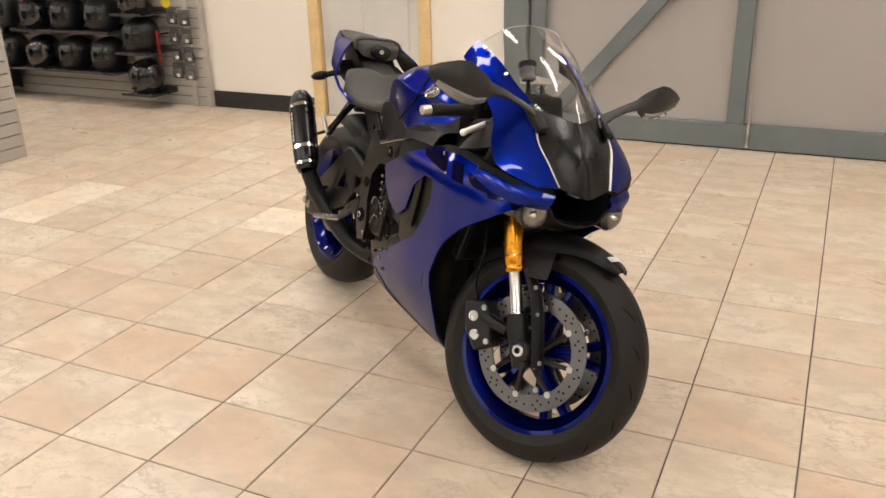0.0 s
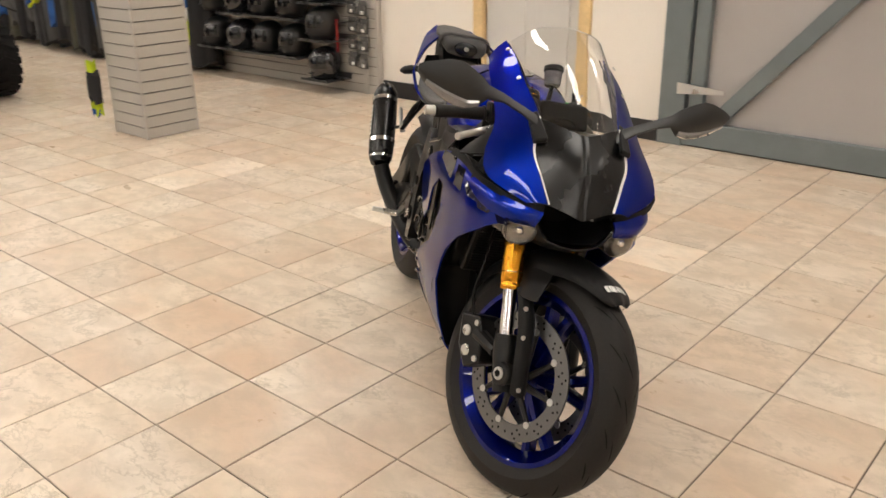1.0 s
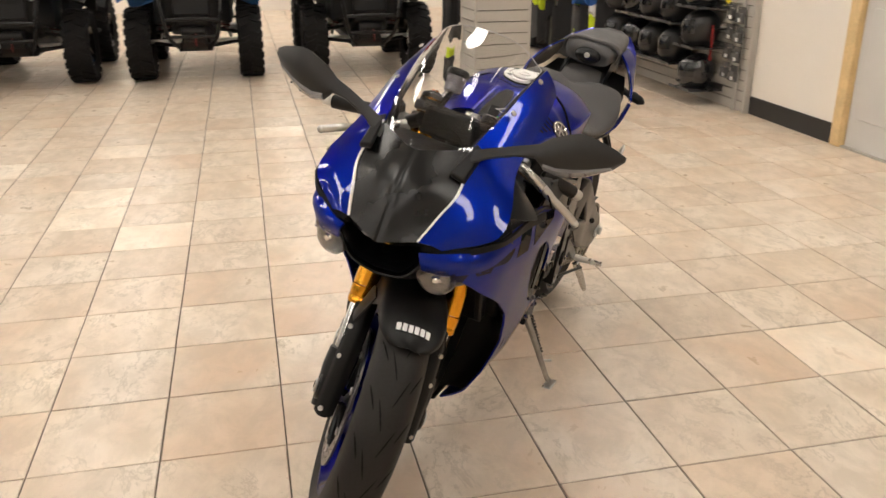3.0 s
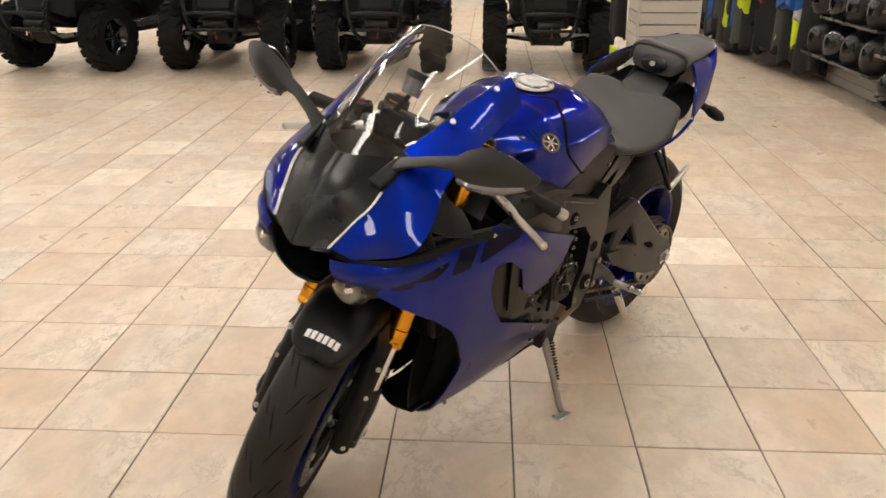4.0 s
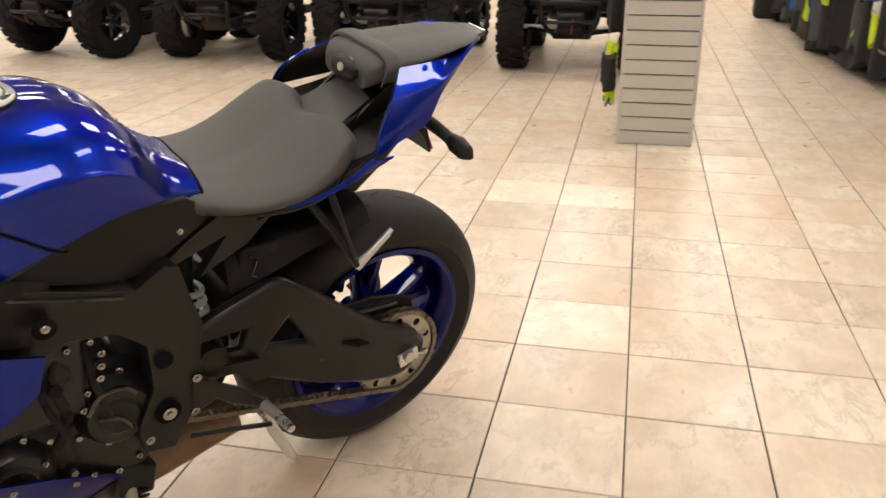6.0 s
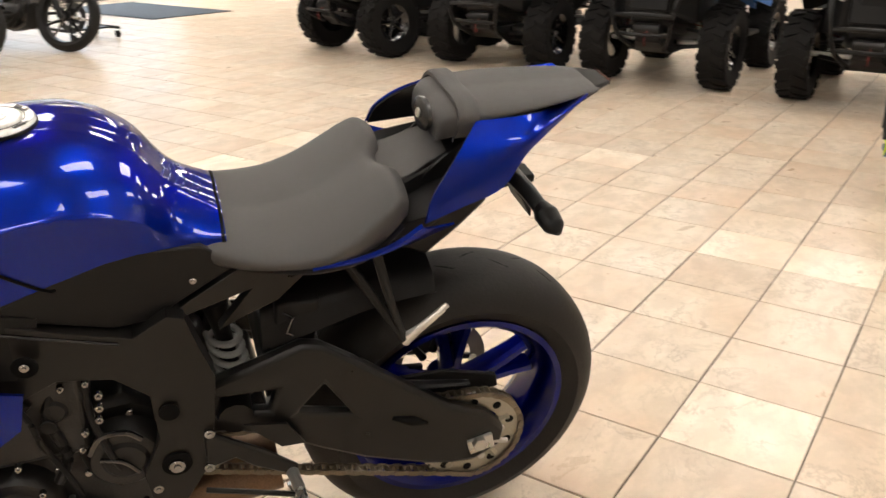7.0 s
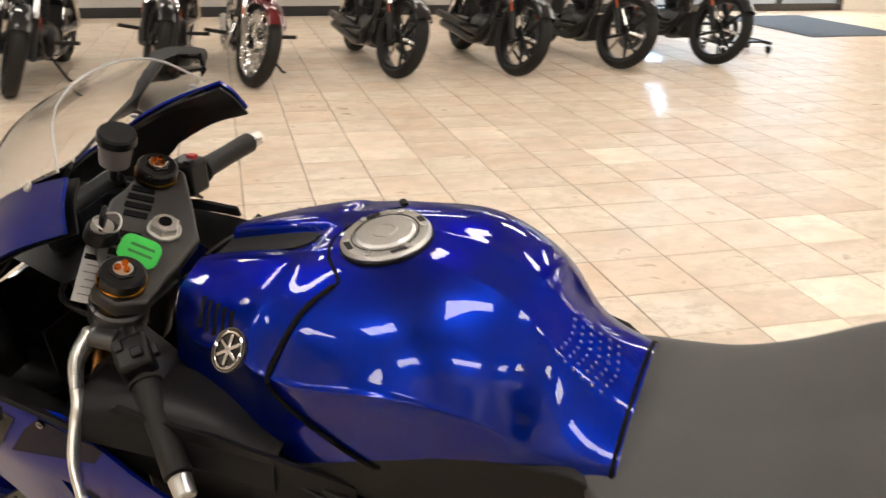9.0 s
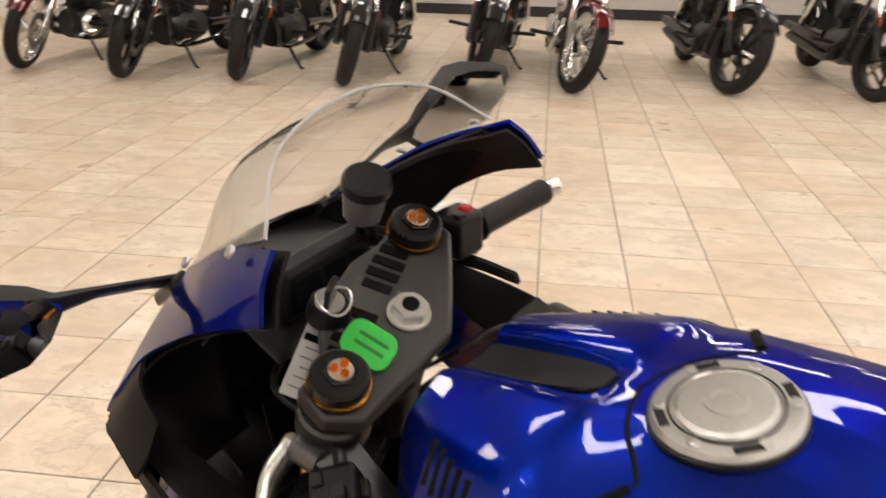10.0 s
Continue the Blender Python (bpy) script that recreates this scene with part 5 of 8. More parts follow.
# plate bracket, rear signals
pb = loft([[(x, -w, z - t), (x, w, z - t), (x, w, z + t), (x, -w, z + t)] for x, z, w, t in ((0.02, 0.80, 0.04, 0.03), (-0.06, 0.81, 0.035, 0.02), (-0.085, 0.775, 0.040, 0.014), (-0.108, 0.728, 0.036, 0.008))])
pl = part("plate_bracket", pb, M_DULL, bike, "black number plate bracket", bevel=0.004)
part("plate_lamp", box(0.03, 0.04, 0.016, (-0.10, 0, 0.79)), M_BLACKPLASTIC, pl, bevel=0.004)
part("reflector", box(0.004, 0.05, 0.025, (-0.117, 0, 0.735), (0, 24, 0)), M_RED, pl)
for s in (-1, 1):
    sg = tube([(-0.050, s * 0.03, 0.822), (-0.062, s * 0.075, 0.812), (-0.076, s * 0.112, 0.794)], [0.020, 0.017, 0.015], 12, flat=0.7)
    sgo = part("rear_signal", sg, M_BLACKPLASTIC, pl, "black rear turn signal")
    part("signal_body", tube([(-0.076, s * 0.104, 0.798), (-0.079, s * 0.126, 0.790), (-0.082, s * 0.152, 0.781), (-0.084, s * 0.168, 0.776)], [0.013, 0.022, 0.019, 0.005], 14, flat=0.8), M_BLACKPLASTIC, sgo)

# --- frame, swingarm, engine
FRAME = [(1.02, 0.84), (0.90, 0.765), (0.78, 0.735), (0.58, 0.672), (0.53, 0.70), (0.505, 0.69), (0.488, 0.63), (0.468, 0.57), (0.476, 0.48), (0.490, 0.39), (0.53, 0.325), (0.585, 0.34), (0.592, 0.40), (0.562, 0.47), (0.568, 0.56), (0.615, 0.605), (0.69, 0.618), (0.74, 0.592), (0.80, 0.60), (0.92, 0.66), (1.04, 0.75)]
SIDE = [(0.775, 0.738), (0.67, 0.778), (0.575, 0.803), (0.472, 0.789), (0.410, 0.748), (0.55, 0.682), (0.60, 0.682)]
SUBF = [(0.545, 0.672), (0.515, 0.69), (0.40, 0.750), (0.29, 0.772), (0.24, 0.765), (0.285, 0.742), (0.36, 0.672), (0.455, 0.635), (0.40, 0.70), (0.50, 0.676)]
for s in (-1, 1):
    fr = part("frame_spar", panel(FRAME, lambda x, z: s * (0.150 + 0.018 * math.sin(max(0, min(1, (x - 0.47) / 0.5)) * math.pi)), 0.045, 0.05), M_FRAME, bike, "satin black frame spar", bevel=0.009)
    part("frame_line", tube([(0.86, s * 0.1715, 0.745), (0.78, s * 0.1712, 0.722), (0.60, s * 0.165, 0.668)], 0.003, 6), M_GLOSSBLACK, fr)
    part("tank_side_panel", panel(SIDE, lambda x, z: s * float(np.interp(x, [0.39, 0.49, 0.60, 0.77], [0.098, 0.120, 0.145, 0.165])), 0.02, 0.05), M_BLACKPLASTIC, bike, "black panel under the tank", bevel=0.003)
    part("subframe", panel(SUBF, lambda x, z: s * np.interp(x, [0.24, 0.40, 0.5, 0.55], [0.098, 0.108, 0.124, 0.140]), 0.022, 0.06), M_FRAME, bike, bevel=0.003)
    bolts([(0.487, s * 0.119, 0.735), (0.398, s * 0.107, 0.742)], (0, s, 0), 0.006, 0.005)
    # dark disc under the pivot bolt, a recess's shade as colour
    part("pivot_recess", disc_at(0.024, 0.003, (0.541, s * 0.1605, 0.413), (0, s, 0), 28, rim=0.001), M_SHADE_INK, fr)
    bolts([(0.541, s * 0.1625, 0.413)], (0, s, 0), 0.013, 0.008, fr)
    bolts([(0.486, s * 0.156, 0.463), (0.491, s * 0.156, 0.39), (0.575, s * 0.156, 0.362)], (0, s, 0), 0.009, 0.006, fr)
    part("frame_hole", disc_at(0.016, 0.002, (0.543, s * 0.1625, 0.525), (0, s, 0), 20), M_SHADE_INK, fr)
    # swingarm half: outer plate with a window, inner depth
    outer = [(0.50, 0.46), (0.490, 0.518), (0.467, 0.532), (0.385, 0.570), (0.330, 0.596), (0.300, 0.592), (0.223, 0.537), (0.14, 0.470), (0.06, 0.410), (-0.02, 0.370), (-0.055, 0.33), (-0.05, 0.285), (0.0, 0.260), (0.05, 0.264), (0.10, 0.277), (0.218, 0.323), (0.302, 0.368), (0.362, 0.398), (0.438, 0.425), (0.50, 0.425)]
    wins = ([(0.340, 0.453), (0.293, 0.512), (0.243, 0.433)], [(0.464, 0.500), (0.372, 0.508), (0.384, 0.462), (0.462, 0.468)])
    b = bmesh.new()
    o = [b.verts.new((x, 0, z)) for x, z in outer]
    ed = [b.edges.new((o[i], o[(i + 1) % len(o)])) for i in range(len(o))]
    for win in wins:
        w = [b.verts.new((x, 0, z)) for x, z in win]
        ed += [b.edges.new((w[i], w[(i + 1) % len(w)])) for i in range(len(w))]
    bmesh.ops.triangle_fill(b, use_beauty=True, use_dissolve=False, edges=ed)
    for v in b.verts:
        v.co.y = s * np.interp(v.co.x, [-0.05, 0.1, 0.3, 0.5], [0.128, 0.135, 0.140, 0.118])
    ret = bmesh.ops.extrude_face_region(b, geom=b.faces[:])
    for v in [g for g in ret["geom"] if isinstance(g, bmesh.types.BMVert)]:
        v.co.y -= s * 0.030
    arm = part("swingarm", b, M_FRAME, bike, "satin black swingarm with cut-outs", bevel=0.008)
    part("swingarm_slot", moved(tube([(0.172, s * 0.137, 0.410), (0.135, s * 0.1365, 0.396), (0.105, s * 0.1355, 0.383)], [0.004, 0.010, 0.003], 8, flat=1.0), I4), M_SHADE_INK, arm)
    part("axle_plate", box(0.05, 0.008, 0.034, (-0.006, s * 0.134, 0.306), (0, 14, 0)), M_SILVER, arm, "cast axle adjuster plate", bevel=0.002)
    part("axle_nut", disc_at(0.015, 0.012, (0.0, s * 0.138, 0.315), (0, s, 0), 6, rim=0.001), M_STEEL, arm)
    part("adjuster_bolt", tube([(-0.03, s * 0.125, 0.30), (-0.065, s * 0.125, 0.292)], 0.005, 8), M_STEEL, arm)
    # footrests: rider and passenger
    hg = tube([(0.265, s * 0.12, 0.755), (0.215, s * 0.145, 0.68), (0.168, s * 0.165, 0.605)], [0.014, 0.011, 0.010], 10, flat=0.6)
    tube([(0.205, s * 0.12, 0.745), (0.19, s * 0.145, 0.68), (0.168, s * 0.165, 0.605)], [0.010, 0.009, 0.009], 10, hg, flat=0.6)
    hgo = part("footrest_hanger", hg, M_FRAME, bike, "black passenger footrest hanger")
    peg = tube([(0.166, s * 0.160, 0.598), (0.140, s * 0.170, 0.630), (0.100, s * 0.172, 0.668)], [0.011, 0.0065, 0.005], 10)
    po = part("passenger_peg", peg, M_SILVER, hgo, "folded silver passenger footrest")
    for k in range(9):
        t = 0.25 + 0.075 * k
        c = Vector((0.166, s * 0.164, 0.598)).lerp(Vector((0.100, s * 0.173, 0.668)), t)
        part("peg_ridge", box(0.0125, 0.015, 0.0035, c, (0, 46, 0)), M_SILVER, po)
    hb = prism([(0.495, 0.468), (0.445, 0.432), (0.40, 0.402), (0.342, 0.352), (0.352, 0.335), (0.42, 0.373), (0.448, 0.398), (0.495, 0.383)], min(s * 0.145, s * 0.158), max(s * 0.145, s * 0.158))
    ho = part("rearset_plate", hb, M_FRAME, bike, "black rear-set footrest plate", bevel=0.004)
    rp = tube([(0.355, s * 0.158, 0.345), (0.35, s * 0.20, 0.345), (0.347, s * 0.245, 0.348)], [0.011, 0.010, 0.008], 10)
    part("rider_peg", rp, M_SILVER, ho, "silver rider footrest")
    part("heel_guard", panel([(0.43, 0.46), (0.37, 0.40), (0.33, 0.40), (0.36, 0.45)], lambda x, z: s * 0.150, 0.005, 0.1), M_FRAME, ho)
for x, z in ((0.44, 0.40), (0.50, 0.40)):
    part("cross_tube", tube([(x, -0.13, z + 0.06), (x, 0.13, z + 0.06)], 0.03, 12), M_FRAME, bike)
br = loft([[(x, -0.095, z - t), (x, 0.095, z - t), (x, 0.095, z + t), (x, -0.095, z + t)] for x, z, t in ((0.385, 0.50, 0.045), (0.35, 0.53, 0.035), (0.29, 0.545, 0.02))])
part("shock_linkage", box(0.085, 0.15, 0.07, (0.425, 0.0, 0.412), (0, 12, 0)), M_ENGINE, bike, bevel=0.012)
part("swingarm_bridge", br, M_FRAME, bike, bevel=0.008)
part("gearshift", tube([(0.50, 0.150, 0.33), (0.42, 0.170, 0.325), (0.355, 0.185, 0.318)], 0.005, 8), M_SATIN, bike)
sh = tube([(0.355, 0.165, 0.328), (0.345, 0.185, 0.290), (0.325, 0.200, 0.245), (0.315, 0.205, 0.228)], [0.012, 0.012, 0.010, 0.007], 10)
part("shift_lever", sh, M_SILVER, bike, "silver gear lever")
hug = grid([[(0.385, 0.088, 0.560), (0.30, 0.104, 0.600), (0.20, 0.104, 0.632), (0.095, 0.100, 0.645)], [(0.385, 0.065, 0.630), (0.30, 0.075, 0.655), (0.20, 0.080, 0.672), (0.095, 0.072, 0.676)], [(0.385, 0, 0.640), (0.30, 0, 0.665), (0.20, 0, 0.684), (0.095, 0, 0.688)],
            [(0.385, -0.065, 0.630), (0.30, -0.075, 0.655), (0.20, -0.080, 0.672), (0.095, -0.072, 0.676)], [(0.385, -0.088, 0.560), (0.30, -0.104, 0.600), (0.20, -0.104, 0.632), (0.095, -0.100, 0.645)]], 4, 4)
solid(part("rear_hugger", hug, M_BLACKPLASTIC, bike, "black rear mudguard over the tyre"), 0.004)
part("hugger_front", loft([[(x, -w, z), (x, w, z), (x - 0.01, w, z + 0.10), (x - 0.01, -w, z + 0.10)] for x, w, z in ((0.372, 0.085, 0.545), (0.300, 0.095, 0.555))]), M_BLACKPLASTIC, bike, bevel=0.006)
for k, (x0, z0, x1, z1) in enumerate(((0.378, 0.642, 0.362, 0.630), (0.362, 0.630, 0.372, 0.600), (0.372, 0.600, 0.350, 0.588))):
    part("moulded_mark", tube([(x0 - 0.026, 0.0955, z0 - 0.005), (x1 - 0.026, 0.0955, z1 - 0.005)], 0.0025, 6), M_GLOSSBLACK, bike)
# shock with spring
spr = bmesh.new()
pts = []
ax0, ax1 = Vector((0.446, 0.045, 0.572)), Vector((0.424, 0.045, 0.446))
for k in range(96):
    t = k / 95
    a = 2 * math.pi * 5.6 * t
    pts.append(ax0.lerp(ax1, t) + Vector((0.027 * math.cos(a), 0.027 * math.sin(a), 0)))
tube(pts, 0.0055, 8, spr, k=1)
sp_ob = part("shock_spring", spr, plain("grey_spring_paint", (0.42, 0.42, 0.41), 0.35, 0.25, vary=0.08), bike, "silver coil spring of the rear shock")
part("shock_body", tube([(0.456, 0.045, 0.640), (0.446, 0.045, 0.576), (0.424, 0.045, 0.440)], [0.024, 0.015, 0.013], 14), M_FRAME, sp_ob)
# chain, sprockets
cx, cz, fx, fz = 0.003, 0.300, 0.545, 0.370
spk = lathe([(0.066, -0.003), (0.098, -0.003), (0.098, 0.003), (0.066, 0.003)], 44, Matrix.Translation((cx, 0.100, cz)), closed=True)
for k in range(5):
    a = 2 * math.pi * k / 5
    tube([(cx + 0.030 * math.cos(a), 0.100, cz + 0.030 * math.sin(a)), (cx + 0.084 * math.cos(a + 0.2), 0.100, cz + 0.084 * math.sin(a + 0.2))], 0.008, 6, spk, k=2)
spo = part("rear_sprocket", spk, plain("tan_anodised_sprocket", (0.36, 0.34, 0.285), 0.4, 0.9, vary=0.15), bike, "tan steel rear sprocket")
for k in range(44):
    a = 2 * math.pi * k / 44
    part("sprocket_tooth", box(0.008, 0.005, 0.006, (cx + 0.1 * math.cos(a), 0.1, cz + 0.1 * math.sin(a)), (0, -math.degrees(a), 0)), spo.data.materials[0], spo)
for k in range(10):
    a = 2 * math.pi * (k + 0.5) / 10
    part("sprocket_hole", disc_at(0.0085, 0.0012, (cx + 0.082 * math.cos(a), 0.1027, cz + 0.082 * math.sin(a)), (0, 1, 0), 14), M_SHADE_INK, spo)
part("chain_guard", panel([(0.186, 0.443), (0.058, 0.445), (-0.051, 0.416), (-0.057, 0.386), (0.051, 0.380), (0.176, 0.421)], lambda x, z: 0.080, 0.006, 0.04), M_BLACKPLASTIC, bike, "black plastic chain guard", bevel=0.002)
for k in range(5):
    a = 2 * math.pi * k / 5 + 0.5
    part("sprocket_bolt", disc_at(0.008, 0.007, (cx + 0.062 * math.cos(a), 0.102, cz + 0.062 * math.sin(a)), (0, 1, 0), 6, rim=0.001), M_STEEL, spo)
chain = []
r1, r2 = 0.103, 0.038
for k in range(30):
    a = radians(95) + radians(170) * k / 29
    chain.append((cx + r1 * math.cos(a), cz + r1 * math.sin(a)))
chain += [(fx - 0.0 + (cx - fx) * (1 - t), 0.283 + (0.218 - 0.300) * (1 - t) + 0.06 * t) for t in np.linspace(0.06, 0.94, 34)]
chain += [(fx + r2 * math.cos(a), fz + r2 * math.sin(a)) for a in np.linspace(radians(-80), radians(85), 8)]
chain += [(fx + (cx - fx) * t, fz + r2 + (cz + r1 - fz - r2) * t) for t in np.linspace(0.06, 0.96, 34)]
link = bmesh.new()
ln = len(chain)
for k in range(ln):
    (x0, z0), (x1, z1) = chain[k], chain[(k + 1) % ln]
    ang = math.degrees(math.atan2(z1 - z0, x1 - x0))
    w = 0.0075 if k % 2 else 0.0055
    box(math.hypot(x1 - x0, z1 - z0) * 0.98, 0.003, 0.011, ((x0 + x1) / 2, 0.100 + w, (z0 + z1) / 2), (0, -ang, 0), link)
    box(math.hypot(x1 - x0, z1 - z0) * 0.98, 0.003, 0.011, ((x0 + x1) / 2, 0.100 - w, (z0 + z1) / 2), (0, -ang, 0), link)
    disc_at(0.0048, 0.018, (x0, 0.091, z0), (0, 1, 0), 8, link)
tagged(part("drive_chain", link, M_CHAIN, bike, "oily steel roller chain"), kind="stuff")
part("chain_guard", tube([(0.24, 0.105, 0.470), (0.14, 0.108, 0.455), (0.02, 0.108, 0.440)], [0.010, 0.014, 0.008], 10, flat=0.4), M_BLACKPLASTIC, bike)

# engine: crankcase, cylinder block, covers, hoses, bolts
part("crankcase", loft([[(x, -w, zb), (x, w, zb), (x, w * 1.02, zm), (x, w * 0.9, zt), (x, -w * 0.9, zt), (x, -w * 1.02, zm)] for x, w, zb, zm, zt in ((0.50, 0.09, 0.30, 0.38, 0.44), (0.60, 0.115, 0.25, 0.38, 0.52), (0.80, 0.12, 0.23, 0.36, 0.50), (0.92, 0.11, 0.25, 0.34, 0.44))]), M_ENGINE, bike, "black engine crankcase", bevel=0.012)
part("cylinder_block", loft([[(x, -0.15, zb), (x, 0.15, zb), (x, 0.15, zt), (x, -0.15, zt)] for x, zb, zt in ((0.66, 0.46, 0.64), (0.76, 0.45, 0.70), (0.92, 0.44, 0.72), (1.04, 0.42, 0.66))]), M_ENGINE, bike, "black cylinder block", bevel=0.012)
for s in (-1, 1):
    for (x, z, r, h, y0) in ((0.618, 0.428, 0.068, 0.036, 0.112), (0.790, 0.355, 0.074, 0.040, 0.108), (0.705, 0.55, 0.035, 0.03, 0.12)):
        cv = part("engine_cover", disc_at(r, h, (x, s * y0, z), (0, s, 0), 40, r2=r * 0.86, rim=0.006), M_ENGINE, bike, "round black engine cover")
        part("cover_boss", disc_at(r * 0.55, 0.006, (x, s * (y0 + h - 0.001), z), (0, s, 0), 32, r2=r * 0.48, rim=0.002), M_SATIN, cv)
        for k in range(8):
            a = 2 * math.pi * k / 8 + 0.2
            part("cover_bolt", disc_at(0.0065, 0.008, (x + (r + 0.006) * math.cos(a), s * (y0 + 0.004), z + (r + 0.006) * math.sin(a)), (0, s, 0), 10, rim=0.001), M_BOLT, cv)
    for pts_, rr in (([(0.70, 0.135, 0.60), (0.715, 0.15, 0.54), (0.70, 0.15, 0.46), (0.72, 0.14, 0.40)], 0.009), ([(0.66, 0.135, 0.585), (0.655, 0.15, 0.52), (0.635, 0.152, 0.44), (0.62, 0.14, 0.38)], 0.006), ([(0.86, 0.14, 0.60), (0.82, 0.16, 0.52), (0.84, 0.15, 0.42), (0.90, 0.13, 0.36)], 0.011), ([(0.74, 0.15, 0.575), (0.80, 0.165, 0.52), (0.90, 0.16, 0.49)], 0.010)):
        part("engine_hose", tube([(x, s * y, z) for x, y, z in pts_], rr, 10), M_BLACKPLASTIC, bike)
    bolts([(0.64, s * 0.150, 0.572), (0.642, s * 0.150, 0.548), (0.645, s * 0.150, 0.525), (0.70, s * 0.14, 0.34), (0.735, s * 0.14, 0.29), (0.86, s * 0.14, 0.43), (0.90, s * 0.13, 0.38)], (0, s, 0), 0.0065, 0.010)
    bolts([(0.668, s * 0.150, 0.505), (0.676, s * 0.146, 0.470), (0.690, s * 0.148, 0.595), (0.655, s * 0.150, 0.600), (0.596, s * 0.152, 0.340), (0.632, s * 0.150, 0.322), (0.672, s * 0.146, 0.330), (0.770, s * 0.150, 0.455), (0.812, s * 0.150, 0.470), (0.745, s * 0.152, 0.395)], (0, s, 0), 0.0055, 0.012)
    part("cover_rib", tube([(0.590, s * 0.152, 0.470), (0.612, s * 0.156, 0.492), (0.648, s * 0.155, 0.488), (0.668, s * 0.150, 0.452)], 0.005, 8), M_GLOSSBLACK, bike, "raised rib on the engine cover")
    part("cover_rib", tube([(0.600, s * 0.153, 0.402), (0.622, s * 0.156, 0.432), (0.655, s * 0.154, 0.440)], 0.004, 8), M_GLOSSBLACK, bike)
    part("wiring_loom", tube([(0.780, s * 0.160, 0.610), (0.742, s * 0.166, 0.560), (0.730, s * 0.162, 0.500), (0.705, s * 0.158, 0.430), (0.690, s * 0.150, 0.370)], 0.005, 8), M_DULL, bike)
    part("hose_clip", disc_at(0.012, 0.006, (0.715, s * 0.158, 0.53), (0, s, 0), 16, rim=0.001), M_DULL, bike)

# exhaust: collector under the engine, link pipe, right-hand silencer
ex = part("exhaust", tube([(0.90, 0.0, 0.24), (0.72, 0.02, 0.205), (0.58, 0.03, 0.205), (0.46, 0.03, 0.225), (0.36, 0.03, 0.235)], [0.045, 0.055, 0.060, 0.058, 0.050], 20), M_BRONZE, bike, "heat-browned exhaust collector")
part("link_pipe", tube([(0.44, 0.0, 0.225), (0.36, -0.045, 0.230), (0.26, -0.10, 0.280), (0.18, -0.165, 0.37), (0.14, -0.207, 0.455)], [0.040, 0.036, 0.032, 0.030, 0.029], 18), M_SATIN, ex)
p0, p1 = Vector((0.138, -0.210, 0.457)), Vector((-0.055, -0.210, 0.713))
can = part("silencer", tube([p0, p0.lerp(p1, 0.12), p0.lerp(p1, 0.5), p0.lerp(p1, 0.88), p1], [0.034, 0.045, 0.048, 0.045, 0.026], 28, k=4), M_NOSE, ex, "black oval silencer with polished bands")
for t, rr in ((0.08, 0.042), (0.27, 0.0475), (0.80, 0.0465)):
    c = p0.lerp(p1, t)
    ring = lathe([(rr - 0.003, -0.007), (rr + 0.001, -0.007), (rr + 0.001, 0.007), (rr - 0.003, 0.007)], 32, Matrix.Translation(c) @ (p1 - p0).to_track_quat("Y", "Z").to_matrix().to_4x4(), closed=True)
    part("silencer_band", ring, M_CHROME, can, "polished band")
part("silencer_outlet", disc_at(0.022, 0.012, p1 - (p1 - p0).normalized() * 0.008, p1 - p0, 24, rim=0.002), M_SHADE_INK, can)
for k in range(7):
    c = p0.lerp(p1, 0.38 + 0.055 * k) + Vector((0.012, -0.0482, 0.0))
    part("print_bar", box(0.010, 0.001, 0.012, c, (0, -34, 0)), M_WHITE, can)
part("silencer_hanger", tube([(0.06, -0.165, 0.585), (0.14, -0.155, 0.62), (0.24, -0.155, 0.70), (0.26, -0.14, 0.745)], 0.011, 8, flat=0.5), M_SATIN, can)

# side stand
st = part("side_stand", tube([(0.600, 0.105, 0.225), (0.612, 0.150, 0.165), (0.628, 0.215, 0.070), (0.633, 0.234, 0.052)], [0.013, 0.010, 0.008, 0.008], 10), M_STAND, bike, "worn steel side stand, folded out")
part("stand_foot", box(0.055, 0.030, 0.006, (0.640, 0.238, 0.0483), (10, 0, 0)), M_SILVER, st, bevel=0.003)
sps = []
for k in range(60):
    t = k / 59
    c = Vector((0.588, 0.118, 0.215)).lerp(Vector((0.612, 0.180, 0.115)), t)
    a = 2 * math.pi * 14 * t
    sps.append(c + Vector((-0.006 + 0.010 * math.cos(a), 0.008 * math.sin(a), 0.004 * math.sin(a))))
part("stand_spring", tube(sps, 0.0032, 5, k=1), M_BLACKPLASTIC, st)
part("stand_bracket", prism([(0.63, 0.20), (0.56, 0.20), (0.55, 0.26), (0.62, 0.29)], 0.09, 0.118), M_FRAME, st, bevel=0.005)
part("stand_tang", tube([(0.622, 0.195, 0.105), (0.614, 0.208, 0.106), (0.606, 0.219, 0.108)], 0.004, 8), M_SILVER, st)

# --- cockpit
yoke = [(0.055, -0.085), (0.062, -0.12), (0.03, -0.138), (-0.005, -0.125), (-0.030, -0.05), (-0.045, 0.0), (-0.030, 0.05), (-0.005, 0.125), (0.03, 0.138), (0.062, 0.12), (0.055, 0.085), (0.075, 0.04), (0.078, 0.0), (0.075, -0.04)]
yb = bmesh.new()
lo = [yb.verts.new(sp(f, y, -0.028)) for f, y in yoke]
hi = [yb.verts.new(sp(f, y, -0.006)) for f, y in yoke]
yb.faces.new(lo); yb.faces.new(hi[::-1])
for i in range(len(yoke)):
    j = (i + 1) % len(yoke)
    yb.faces.new((lo[i], lo[j], hi[j], hi[i]))
